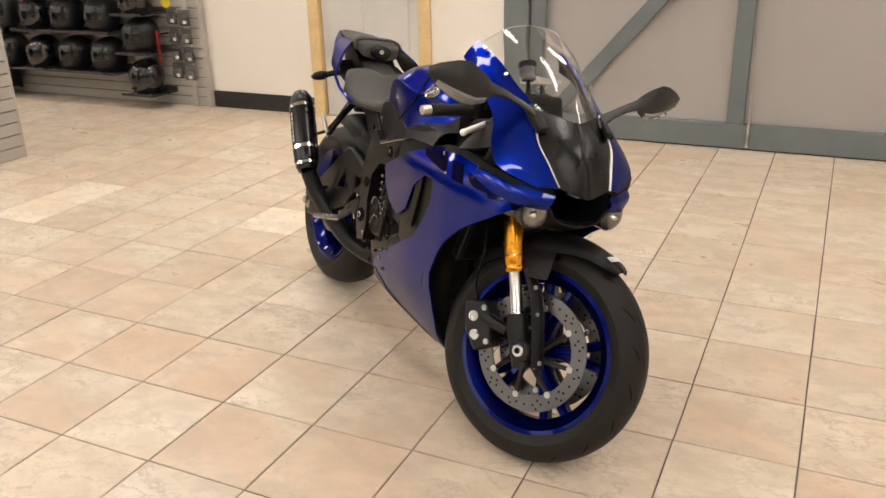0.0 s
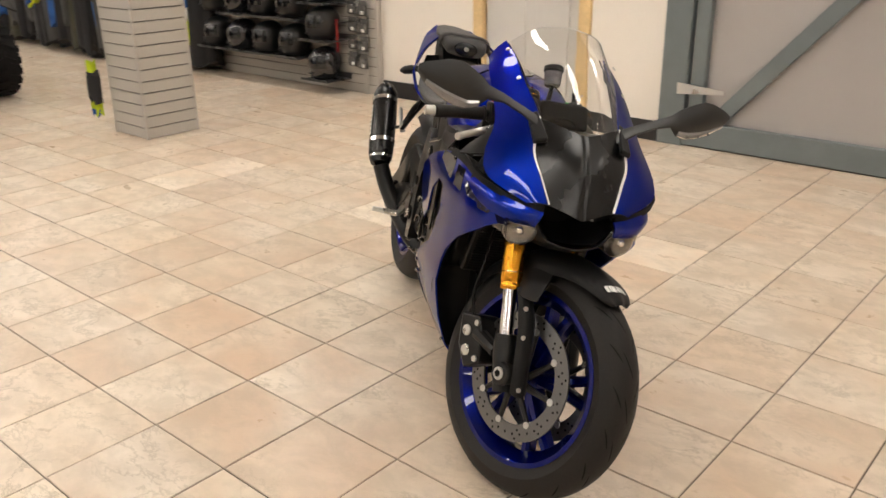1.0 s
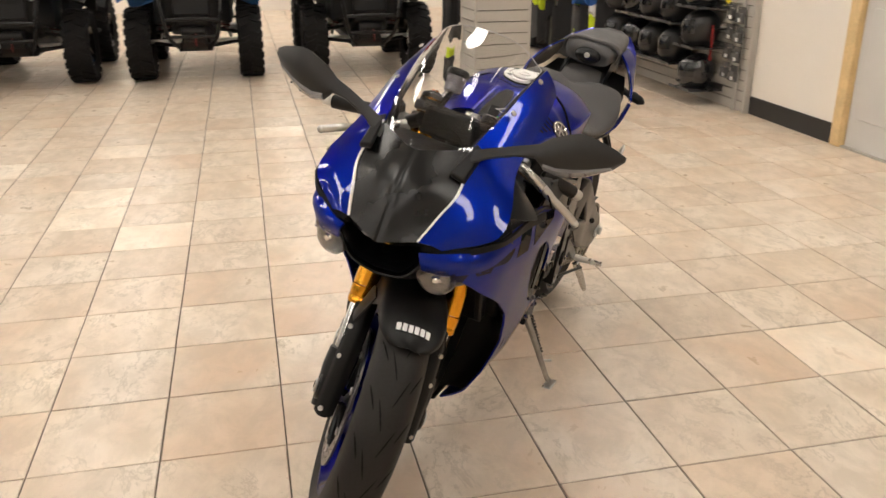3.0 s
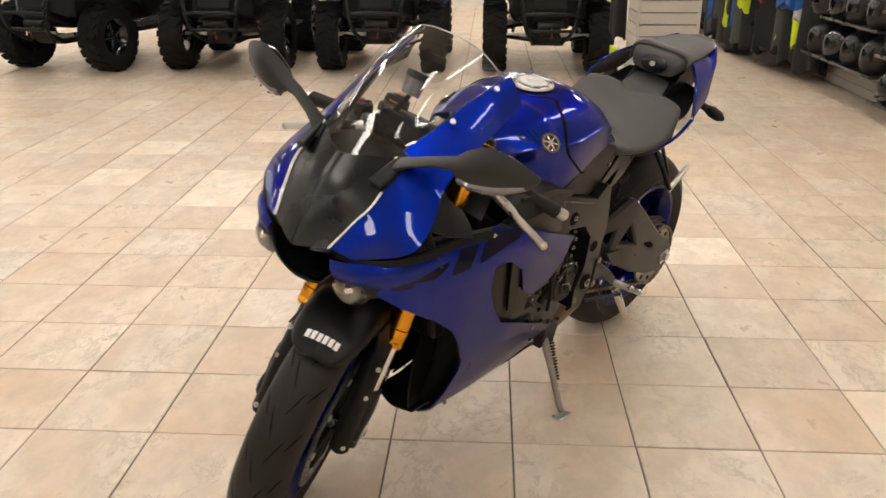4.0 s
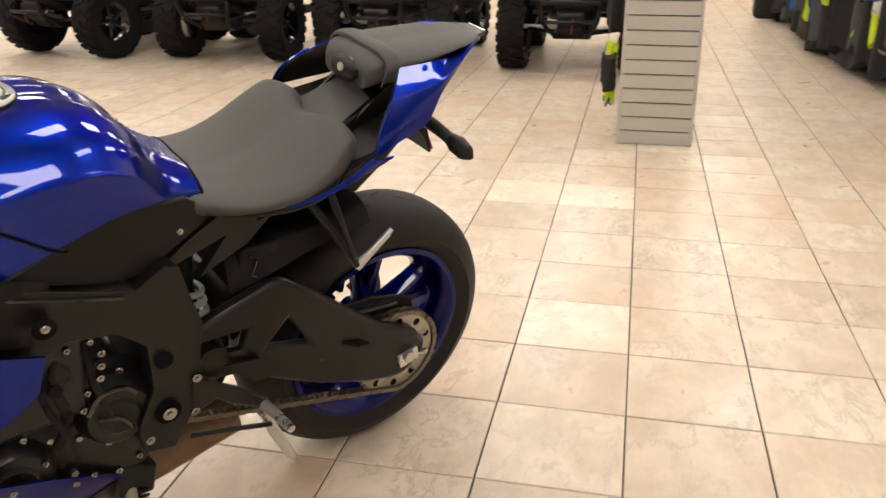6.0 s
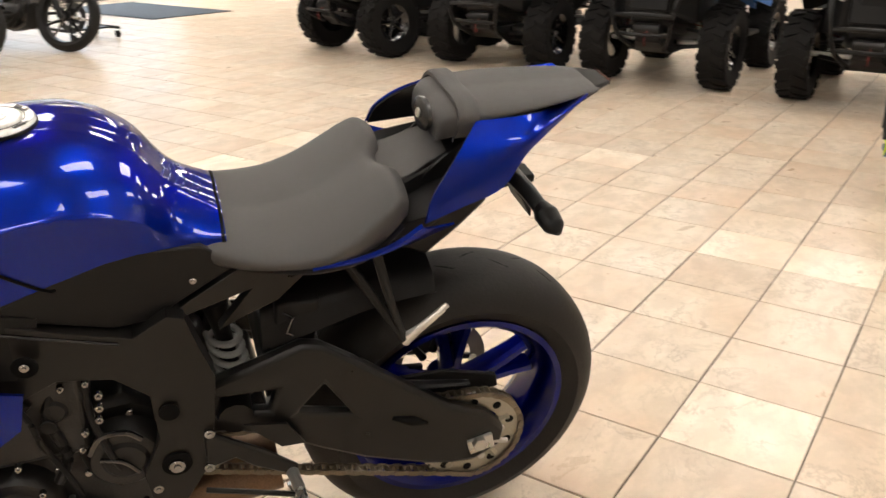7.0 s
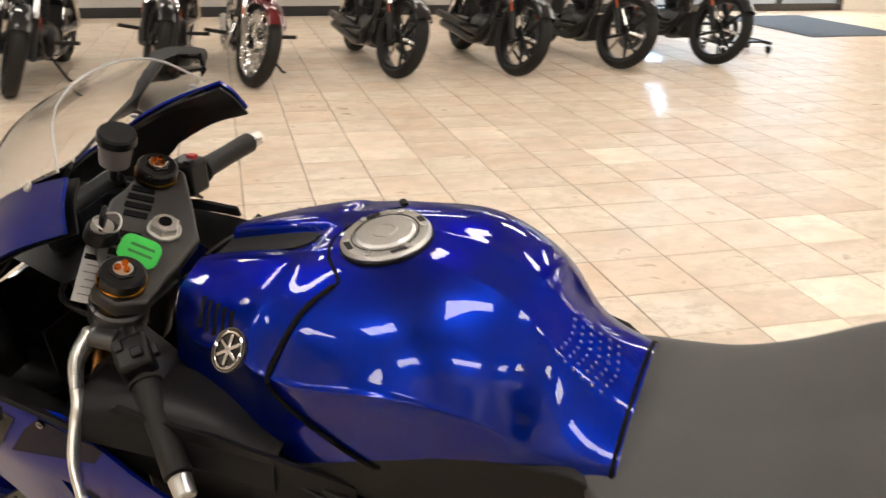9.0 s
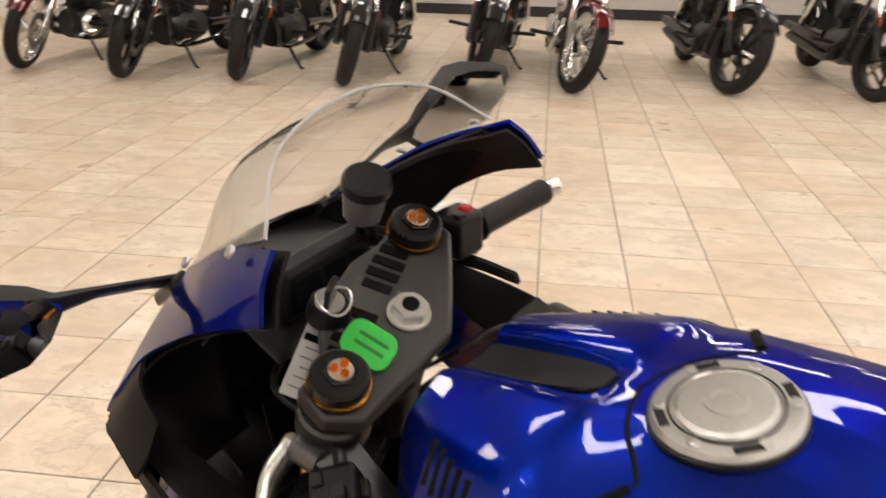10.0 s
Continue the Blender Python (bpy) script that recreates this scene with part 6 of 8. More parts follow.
yk = part("triple_clamp", moved(yb, STEER), plain("grey_cast_yoke", (0.045, 0.042, 0.040), 0.42, 0.3, vary=0.15, bump=0.1), bike, "dark cast triple clamp with slots", bevel=0.004)
SRM = Matrix.Translation(HEAD) @ Matrix(((FWD.x, 0, UPA.x, 0), (0, 1, 0, 0), (FWD.z, 0, UPA.z, 0), (0, 0, 0, 1)))
for k in range(4):
    for s in (-1, 1):
        sl = box(0.036 - 0.004 * abs(k - 1.5), 0.011, 0.002, (0.040, s * (0.020 + 0.017 * k) * 0.98, -0.0052))
        part("yoke_slot", moved(sl, STEER @ SRM), M_SHADE_INK, yk, bevel=0.0008)
for s in (-1, 1):
    q = sp(0.03, s * 0.102, -0.008)
    cp = part("fork_cap", moved(disc_at(0.029, 0.024, q, UPA, 32, r2=0.027, rim=0.003), STEER), M_SATIN, yk, "black fork cap with orange adjusters")
    part("cap_ring", moved(lathe([(0.0270, 0.0085), (0.0295, 0.0085), (0.0295, 0.0105), (0.0270, 0.0105)], 32, Matrix.Translation(q) @ UPA.to_track_quat("Y", "Z").to_matrix().to_4x4(), closed=True), STEER), M_GOLD, cp)
    part("preload_adjuster", moved(disc_at(0.016, 0.006, q + UPA * 0.022, UPA, 6, rim=0.001), STEER), M_GLOSSBLACK, cp)
    part("damping_adjuster", moved(disc_at(0.0115, 0.002, q + UPA * 0.0275, UPA, 20, rim=0.0008), STEER), M_STEEL, cp)
    for k in range(3):
        a = 2 * math.pi * k / 3 + 0.4
        part("adjuster_dot", moved(disc_at(0.0040, 0.004, q + UPA * 0.0290 + FWD * 0.0062 * math.cos(a) + Vector((0, 0.0062 * math.sin(a), 0)), UPA, 12), STEER), M_ORANGE, cp)
nut = part("stem_nut", moved(disc_at(0.0185, 0.016, sp(0, 0, -0.005), UPA, 6, rim=0.002), STEER), M_SILVER, yk, "silver hexagon stem nut")
part("stem_washer", moved(disc_at(0.0215, 0.005, sp(0, 0, -0.0055), UPA, 28, rim=0.001), STEER), M_SILVER, nut)
part("stem_bore", moved(disc_at(0.0085, 0.001, sp(0, 0, 0.0111), UPA, 20), STEER), M_SHADE_INK, nut)
# ignition lock, key ring and two tags
ig = part("ignition_lock", moved(disc_at(0.022, 0.02, sp(0.070, 0.030, -0.010), UPA, 24, r2=0.019, rim=0.002), STEER), M_BLACKPLASTIC, yk)
part("key", moved(box(0.006, 0.022, 0.030, (0.070, 0.030, 0.022)), STEER @ SRM), M_BLACKPLASTIC, ig, bevel=0.002)
part("lock_face", moved(disc_at(0.014, 0.002, sp(0.070, 0.030, 0.0095), UPA, 20), STEER), M_STEEL, ig)
rg = [sp(0.062 + 0.016 * math.cos(a), 0.044 + 0.016 * math.sin(a), 0.034 + 0.004 * math.sin(2 * a)) for a in np.linspace(0, 2 * math.pi, 20)]
part("key_ring", moved(tube(rg, 0.0012, 6, k=1, cap=False), STEER), M_STEEL, ig)
tg = thing("key_tag", "translucent green plastic key tag hanging from the ignition", "key tag", m=BIKE)
outl = [(sx * (0.013 + 0.012 * math.cos(a)), sy * (0.006 + 0.012 * math.sin(a))) for sx, sy, angs in ((1, 1, (0, 30, 60, 90)), (-1, 1, (90, 60, 30, 0)), (-1, -1, (0, 30, 60, 90)), (1, -1, (90, 60, 30, 0))) for a in map(radians, angs)]
def facing(at, towards, turn):
    """A pose at a point, its z axis towards another, turned about it."""
    return Matrix.Translation(at) @ (Vector(towards) - Vector(at)).to_track_quat("Z", "Y").to_matrix().to_4x4() @ Matrix.Rotation(radians(turn), 4, "Z")


EYE_SIDE = (0.55, 0.45, 1.45)
gm = facing((1.040, 0.062, 0.918), EYE_SIDE, -42)
part("tag_body", moved(prism(outl, -0.0015, 0.0015, "z"), gm), M_GREEN, tg, bevel=0.001)
for k in range(2):
    part("print_bar", moved(box(0.030, 0.0035, 0.0004, (0.002, 0.006 - 0.009 * k, 0.0017)), gm), plain("dark_green_print", (0.01, 0.16, 0.02), 0.5), tg)
M_PRINT = plain("faded_print", (0.14, 0.14, 0.14), 0.6)
wt = thing("price_tag", "grey printed key tag with illegible lines hanging from the ignition", "tag", m=BIKE)
wm = facing((1.098, 0.092, 0.890), EYE_SIDE, -35)
part("tag_body", moved(prism([(-0.017, -0.036), (0.017, -0.036), (0.017, 0.036), (-0.017, 0.036)], -0.001, 0.001, "z"), wm), M_TAG, wt, bevel=0.0008)
part("tag_hole", moved(disc_at(0.003, 0.0004, (0, 0.030, 0.0010), (0, 0, 1), 12), wm), M_SHADE_INK, wt)
for k in range(5):
    part("print_bar", moved(box(0.024 - 0.004 * (k % 3), 0.0014, 0.0003, (0.0, -0.026 + 0.0095 * k, 0.0012)), wm), M_PRINT, wt)
part("tag_head", moved(box(0.030, 0.007, 0.0004, (0, 0.022, 0.0012)), wm), M_SHADE_INK, wt)
# instruments behind the screen
dash = part("instrument_panel", loft([[(x, -w, z - 0.035), (x, w, z - 0.035), (x - 0.012, w * 0.9, z + 0.026), (x - 0.012, -w * 0.9, z + 0.026)] for x, w, z in ((1.165, 0.072, 0.912), (1.195, 0.068, 0.918))]), M_DULL, bike, "black instrument panel", bevel=0.008)
part("display", box(0.002, 0.110, 0.040, (1.1565, 0, 0.910), (0, -12, 0)), M_LCD, dash)
for f in (1, -1):
    inn = grid([[(1.30, f * 0.100, 0.908), (1.22, f * 0.112, 0.952), (1.13, f * 0.126, 1.0), (1.05, f * 0.134, 1.038)], [(1.30, f * 0.088, 0.88), (1.24, f * 0.120, 0.87), (1.17, f * 0.155, 0.905), (1.05, f * 0.150, 1.022)]], 4, 3)
    solid(part("cockpit_liner", inn, M_DULL, bike, "black cockpit liner"), 0.003)
for f in (1, -1):
    bulk = grid([[(1.35, f * 0.06, 0.85), (1.335, f * 0.14, 0.84), (1.30, f * 0.215, 0.815)], [(1.335, f * 0.07, 0.76), (1.32, f * 0.15, 0.765), (1.285, f * 0.225, 0.765)], [(1.30, f * 0.08, 0.68), (1.28, f * 0.15, 0.69), (1.25, f * 0.22, 0.715)]], 4, 4)
    solid(part("bulkhead", bulk, M_BLACKPLASTIC, bike, "black fairing bulkhead"), 0.004, rim=False)
part("cockpit_floor", grid([[(1.32, 0.09, 0.89), (1.22, 0.10, 0.885), (1.14, 0.10, 0.86)], [(1.335, 0, 0.893), (1.23, 0, 0.89), (1.14, 0, 0.86)], [(1.32, -0.09, 0.89), (1.22, -0.10, 0.885), (1.14, -0.10, 0.86)]], 4, 4), M_MATTE, bike)
# clip-on bars
for s in (-1, 1):
    c0, c1 = sp(0.025, s * 0.115, -0.050), sp(-0.086, s * 0.318, -0.072)
    d = (c1 - c0).normalized()
    hbar = part("handlebar", moved(tube([c0, c1 - d * 0.01], 0.0105, 12), STEER), M_SATIN, bike, "black clip-on handlebar with rubber grip")
    part("bar_clamp", moved(disc_at(0.036, 0.034, sp(0.03, s * 0.102, -0.068), UPA, 24, rim=0.003), STEER), M_CLAMP, hbar)
    gp = part("grip", moved(tube([c1 - d * 0.132, c1 - d * 0.07, c1 - d * 0.012], [0.0165, 0.0155, 0.0165], 20), STEER), M_RUBBER, hbar, "black rubber grip")
    part("grip_flange", moved(disc_at(0.020, 0.005, c1 - d * 0.136, d, 20, rim=0.001), STEER), M_RUBBER, gp)
    part("bar_end", moved(disc_at(0.0135, 0.026, c1 - d * 0.010, d, 20, r2=0.0125, rim=0.002), STEER), M_SILVER, hbar, "silver bar end weight")
    sw = c1 - d * 0.165
    swm = Matrix.Translation(sw) @ d.to_track_quat("Y", "Z").to_matrix().to_4x4()
    pod = part("switch_housing", moved(box(0.042, 0.044, 0.052, (0, 0, 0.004)), STEER @ swm), M_BLACKPLASTIC, hbar, "black switch housing", bevel=0.006)
    part("switch_button", moved(box(0.014, 0.012, 0.008, (-0.006 * s, 0.006, 0.032)), STEER @ swm), M_RED if s < 0 else M_BLACKPLASTIC, pod, bevel=0.002)
    part("switch_button", moved(box(0.012, 0.014, 0.008, (0.012, -0.010, 0.030)), STEER @ swm), M_BLACKPLASTIC, pod, bevel=0.002)
    part("switch_button", moved(box(0.008, 0.016, 0.012, (-0.024, 0.0, 0.010)), STEER @ swm), M_SATIN, pod, bevel=0.002)
    # lever and perch
    l0, l3 = sp(0.055, s * 0.135, -0.070), sp(0.016, s * 0.312, -0.145)
    lv = tube([l0, sp(0.062, s * 0.170, -0.084), sp(0.047, s * 0.215, -0.102), sp(0.045, s * 0.235, -0.112), sp(0.036, s * 0.275, -0.128), l3], [0.0095, 0.0085, 0.0075, 0.0062, 0.0060, 0.0058], 12, flat=1.5)
    lo_ = part("lever", moved(lv, STEER), M_SILVER, hbar, "silver hand lever")
    b2 = bmesh.new()
    bmesh.ops.create_uvsphere(b2, u_segments=14, v_segments=10, radius=0.0095, matrix=Matrix.Translation(l3))
    part("lever_ball", moved(b2, STEER), M_SILVER, lo_)
    part("lever_perch", moved(tube([sp(0.020, s * 0.150, -0.056), sp(0.050, s * 0.140, -0.066)], [0.014, 0.012], 12), STEER), M_CLAMP, hbar)
    part("lever_pivot", moved(disc_at(0.009, 0.020, sp(0.056, s * 0.138, -0.080), UPA, 12, rim=0.001), STEER), M_STEEL, hbar)
# brake fluid reservoir on its stalk
rv = sp(0.080, -0.073, 0.028)
rs = part("fluid_reservoir", moved(disc_at(0.020, 0.036, rv, UPA, 28, r2=0.0225, rim=0.002), STEER), M_RESERVOIR, bike, "smoky brake fluid reservoir with black cap")
part("reservoir_cap", moved(disc_at(0.0255, 0.016, rv + UPA * 0.035, UPA, 28, r2=0.0245, rim=0.003), STEER), M_BLACKPLASTIC, rs)
part("reservoir_stalk", moved(tube([rv, rv - UPA * 0.05 + Vector((0, -0.02, 0)), sp(0.05, -0.135, -0.06)], 0.006, 8), STEER), M_BLACKPLASTIC, rs)
part("master_cylinder", moved(tube([sp(0.050, -0.135, -0.062), sp(0.085, -0.115, -0.050)], 0.016, 14), STEER), M_SATIN, bike)
for pts_ in ([sp(0.03, 0.10, -0.09), sp(0.10, 0.08, -0.08), sp(0.10, 0.0, -0.12), sp(0.02, -0.03, -0.20)], [sp(0.09, -0.10, -0.06), sp(0.13, -0.04, -0.06), sp(0.10, 0.02, -0.12), sp(0.02, 0.03, -0.22)], [sp(-0.02, 0.16, -0.07), sp(0.03, 0.10, -0.10), sp(0.0, 0.04, -0.14)]):
    part("cable", moved(tube(pts_, 0.004, 8), STEER), M_BLACKPLASTIC, bike)
part("lower_clamp", moved(box(0.07, 0.26, 0.03, (0.02, 0, -0.20)), STEER @ SRM), M_SATIN, bike, bevel=0.006)
part("head_tube", tube([sp(0, 0, -0.03), sp(0, 0, -0.20)], 0.035, 18), M_FRAME, bike)
for s in (-1, 1):
    ai = grid([[(1.02, s * 0.03, 0.85), (1.02, s * 0.09, 0.84), (1.02, s * 0.15, 0.80)], [(1.10, s * 0.04, 0.78), (1.10, s * 0.10, 0.77), (1.08, s * 0.17, 0.75)]], 3, 3)
    solid(part("air_duct", ai, M_BLACKPLASTIC, bike), 0.004)


# the lower frame stands broader than the tank: spread every unsteered part outwards, most near the ground
STEERED = {"front_wheel", "rear_wheel", "fork_leg", "brake_calliper", "fork_guard", "front_mudguard", "triple_clamp", "handlebar", "fluid_reservoir", "master_cylinder", "cable", "lower_clamp"}


def spread(ob):
    for v in ob.data.vertices:
        x, y, z = v.co
        w = max(-1.0, min(1.0, y / 0.10))
        v.co = (x + 0.005, y + w * (0.055 - 0.04 * z - 0.018 * x), z + 0.011 - 0.004 * x + 0.04 * min(0.2, abs(y)))
    for c in ob.children:
        spread(c)


for ob in bike.children:
    if ob.name.split(".")[0] not in STEERED:
        spread(ob)


# ---- slatwall column and slatwall display ----
SLAT = 0.0762
M_DARKVISOR = plain("dark_visor", (0.008, 0.008, 0.009), 0.16, coat=0.3)
M_HELMET_MATTE = plain("matte_black_helmet", (0.011, 0.011, 0.012), 0.38, vary=0.15)
M_HELMET_GLOSS = plain("gloss_black_helmet", (0.010, 0.010, 0.012), 0.10, coat=1.0)
M_GREYPRINT = plain("blue_grey_print", (0.09, 0.11, 0.15), 0.5)
M_ACRYLIC = plain("grey_shelf_plastic", (0.05, 0.05, 0.05), 0.3)
M_NEON = plain("neon_yellow_fabric", (0.58, 0.72, 0.02), 0.8, vary=0.2, grain=260, bump=0.3)
M_DARKCLOTH = plain("black_textile", (0.011, 0.011, 0.012), 0.85, vary=0.35, grain=260, bump=0.4)
M_GREYCLOTH = plain("grey_textile", (0.07, 0.07, 0.07), 0.85, vary=0.3, grain=260, bump=0.4)
M_OLIVE = plain("olive_textile", (0.055, 0.052, 0.036), 0.85, vary=0.3, grain=260, bump=0.4)
M_BLUECLOTH = plain("blue_textile", (0.02, 0.10, 0.34), 0.8, vary=0.25, grain=260, bump=0.3)
M_REDCLOTH = plain("red_textile", (0.30, 0.02, 0.02), 0.8, vary=0.25, grain=260, bump=0.3)
M_PINKCLOTH = plain("pink_textile", (0.60, 0.04, 0.16), 0.8, vary=0.25, grain=260, bump=0.3)
M_PAPER = plain("white_card", (0.75, 0.74, 0.72), 0.6)
M_CLEARBOX = plain("grey_blister_pack", (0.12, 0.115, 0.11), 0.18, coat=0.6)

CX0, CX1, CY0, CY1 = -3.49, -3.09, 1.52, 1.92
column = thing("column", "square display column clad in grey slatwall boards", "column", m=Matrix.Translation(((CX0 + CX1) / 2, (CY0 + CY1) / 2, 0)), kind="structure")
hw = (CX1 - CX0) / 2
part("core", box(2 * hw - 0.03, 2 * hw - 0.03, HIGH, (0, 0, HIGH / 2)), M_GROOVE, column)
slat_x = box(2 * hw - 0.034, 0.014, SLAT - 0.008)
sx = part("slat", slat_x, M_SLAT, column, bevel=0.0015)
sx.location = (0, -hw + 0.007, SLAT / 2)
for side in range(4):
    for k in range(int(HIGH / SLAT)):
        if side == 0 and k == 0:
            continue
        o = new("slat", sx.data)
        o.parent = column
        o.matrix_basis = Matrix.Rotation(radians(90 * side), 4, "Z") @ Matrix.Translation((0, -hw + 0.007, SLAT * (k + 0.5)))
for sxn in (-1, 1):
    for syn in (-1, 1):
        part("corner_trim", box(0.018, 0.018, HIGH, (sxn * (hw - 0.008), syn * (hw - 0.008), HIGH / 2)), M_SLAT, column, bevel=0.002)

SWL, SWR = -5.45, -2.93
slatwall = thing("slatwall", "grey slatwall board along the wall with helmets on shelves", "slatwall", m=Matrix.Translation(((SWL + SWR) / 2, NORTH - 0.03, 0)), kind="structure")
ww = SWR - SWL
part("backing", box(ww, 0.02, 2.5, (0, 0.015, 1.25)), M_GROOVE, slatwall)
first = part("slat", box(ww, 0.016, SLAT - 0.009, (0, 0, 0)), M_SLAT, slatwall, bevel=0.0015)
first.location = (0, 0, SLAT / 2)
for k in range(1, 32):
    o = new("slat", first.data)
    o.parent = slatwall
    o.location = (0, 0, SLAT * (k + 0.5))
part("end_trim", box(0.03, 0.05, 2.5, (ww / 2 + 0.012, 0, 1.25)), M_SLAT, slatwall, "grey end trim", bevel=0.003)
part("post_strip", box(0.05, 0.012, 2.45, (ww / 2 - 0.13, -0.016, 1.225)), M_SLAT, slatwall, bevel=0.003)


def make_helmet(label, material, at, turn):
    h = thing("helmet", label, "helmet", "helmets on the slatwall", Matrix.Translation(at) @ Matrix.Rotation(radians(turn), 4, "Z"))
    rings = []
    for z, rx, ry, dx in ((-0.125, 0.085, 0.080, 0.012), (-0.120, 0.105, 0.095, 0.012), (-0.08, 0.130, 0.112, 0.012), (-0.03, 0.142, 0.122, 0.006), (0.03, 0.142, 0.124, 0.0), (0.08, 0.122, 0.110, -0.004), (0.115, 0.085, 0.080, -0.006), (0.132, 0.04, 0.038, -0.008), (0.136, 0.006, 0.006, -0.008)):
        rings.append([(dx + rx * math.cos(a), ry * math.sin(a), z) for a in np.linspace(0, 2 * math.pi, 28, endpoint=False)])
    part("shell", loft(rings), material, h, sharp=60)
    vis = []
    for z, g in ((-0.035, 1.02), (0.0, 1.03), (0.04, 1.025), (0.068, 1.02)):
        rr = float(np.interp(z, (-0.08, -0.03, 0.03, 0.08), (0.130, 0.142, 0.142, 0.122)))
        vis.append([(0.004 + rr * g * math.cos(a), rr * 0.87 * g * math.sin(a), z) for a in np.linspace(-1.15, 1.15, 14)])
    v = part("visor", loft(vis, closed=False, cap=False), M_DARKVISOR, h, "dark visor")
    solid(v, 0.002)
    for s in (-1, 1):
        part("visor_hinge", disc_at(0.018, 0.008, (0.03, s * 0.118, 0.015), (0.1, s, 0), 18, rim=0.002), material, h)
    part("chin_vent", box(0.012, 0.05, 0.012, (0.148, 0, -0.075)), M_BLACKPLASTIC, h, bevel=0.003)
    part("top_vent", box(0.05, 0.03, 0.010, (0.055, 0, 0.112), (0, 32, 0)), M_BLACKPLASTIC, h, bevel=0.003)
    part("side_print", loft([[(0.02 + 0.10 * math.cos(a), 0.125 * math.sin(a), z) for a in np.linspace(1.9, 2.5, 6)] for z in (-0.03, 0.03)], closed=False, cap=False), M_GREYPRINT, h)
    part("neck_roll", lathe([(0.070, -0.128), (0.092, -0.130), (0.098, -0.120), (0.080, -0.112)], 24, Matrix.Translation((0.012, 0, 0)) @ pose(0, 0, 0, 90, 0, 0), closed=True), M_DARKCLOTH, h)
    return h


hm = make_helmet("matte black full-face helmet on a slatwall shelf", M_HELMET_MATTE, (-3.77, 3.40, 0.405), -112)
hg = make_helmet("gloss black full-face helmet on a slatwall shelf", M_HELMET_GLOSS, (-3.405, 3.40, 0.245), -100)
for (x, z, gl, tr) in ((-4.13, 0.405, 0, -108), (-4.50, 0.40, 1, -112), (-4.87, 0.40, 0, -100), (-4.50, 0.72, 1, -105), (-4.15, 0.715, 0, -110), (-3.775, 0.72, 0, -108), (-3.405, 0.57, 0, -112), (-3.405, 0.86, 1, -104),
                       (-4.15, 1.06, 0, -110), (-3.775, 1.06, 1, -106), (-4.50, 1.06, 0, -112), (-4.87, 0.72, 0, -108)):
    copy_thing(hg if gl else hm, Matrix.Translation((x, 3.40, z)) @ Matrix.Rotation(radians(tr), 4, "Z"))
def helmet_shelf(x, z, w):
    s = thing("helmet_shelf", "thin clear-grey plastic slatwall shelf under helmets", "shelf", "slatwall shelves", Matrix.Translation((x, 3.40, z)))
    part("board", box(w, 0.28, 0.006, (0, 0.0, 0)), M_ACRYLIC, s, bevel=0.001)
    part("lip", box(w, 0.006, 0.02, (0, -0.14, 0.008)), M_ACRYLIC, s)
    part("hook", box(w, 0.01, 0.05, (0, 0.142, 0.02)), M_ACRYLIC, s)
for x, z, w in ((-4.32, 0.262, 1.42), (-4.15, 0.578, 1.08), (-3.405, 0.108, 0.32), (-3.405, 0.428, 0.32), (-3.405, 0.722, 0.32), (-4.15, 0.922, 1.08)):
    helmet_shelf(x, z, w)
# blister packs on pegs beside the helmets
for i, (x, z) in enumerate(((-3.17, 0.56), (-3.05, 0.55), (-3.17, 0.42), (-3.05, 0.41), (-3.18, 0.28), (-3.06, 0.27), (-3.17, 0.70), (-3.05, 0.69))):
    pk = thing("blister_pack", "small grey blister pack with white label on a peg", "package", "packs on pegs", Matrix.Translation((x, 3.50, z)))
    part("card", box(0.10, 0.003, 0.12, (0, 0.012, 0)), M_CLEARBOX, pk, bevel=0.001)
    part("bubble", box(0.075, 0.03, 0.07, (0, -0.004, -0.015)), M_CLEARBOX, pk, bevel=0.008)
    part("label", box(0.032, 0.002, 0.026, (0.022, -0.020, -0.03)), M_PAPER, pk)
    part("peg", tube([(0, 0.03, 0.05), (0, -0.06, 0.052), (0, -0.075, 0.06)], 0.0025, 6), M_CHROME, pk)
rs_ = thing("price_strip", "narrow red vertical price strip on the slatwall", "sign", m=Matrix.Translation((-3.265, 3.42, 0.47)))
part("strip", box(0.026, 0.006, 0.26, (0, 0, 0)), M_REDCLOTH, rs_, bevel=0.001)
part("strip_foot", box(0.02, 0.14, 0.012, (0, 0.07, 0.1)), M_ACRYLIC, rs_)
sun_card = thing("display_card", "round yellow display card on the slatwall", "sign", m=Matrix.Translation((-3.18, 3.47, 0.815)))
pts = [(0.055 * (1.0 if k % 2 else 0.72) * math.cos(2 * math.pi * k / 24), 0.055 * (1.0 if k % 2 else 0.72) * math.sin(2 * math.pi * k / 24)) for k in range(24)]
part("card", prism(pts, -0.002, 0.002), plain("yellow_card", (0.75, 0.60, 0.03), 0.5), sun_card)
part("card_peg", tube([(0, 0.003, 0.0), (0, 0.09, 0.0)], 0.003, 6), M_CHROME, sun_card)

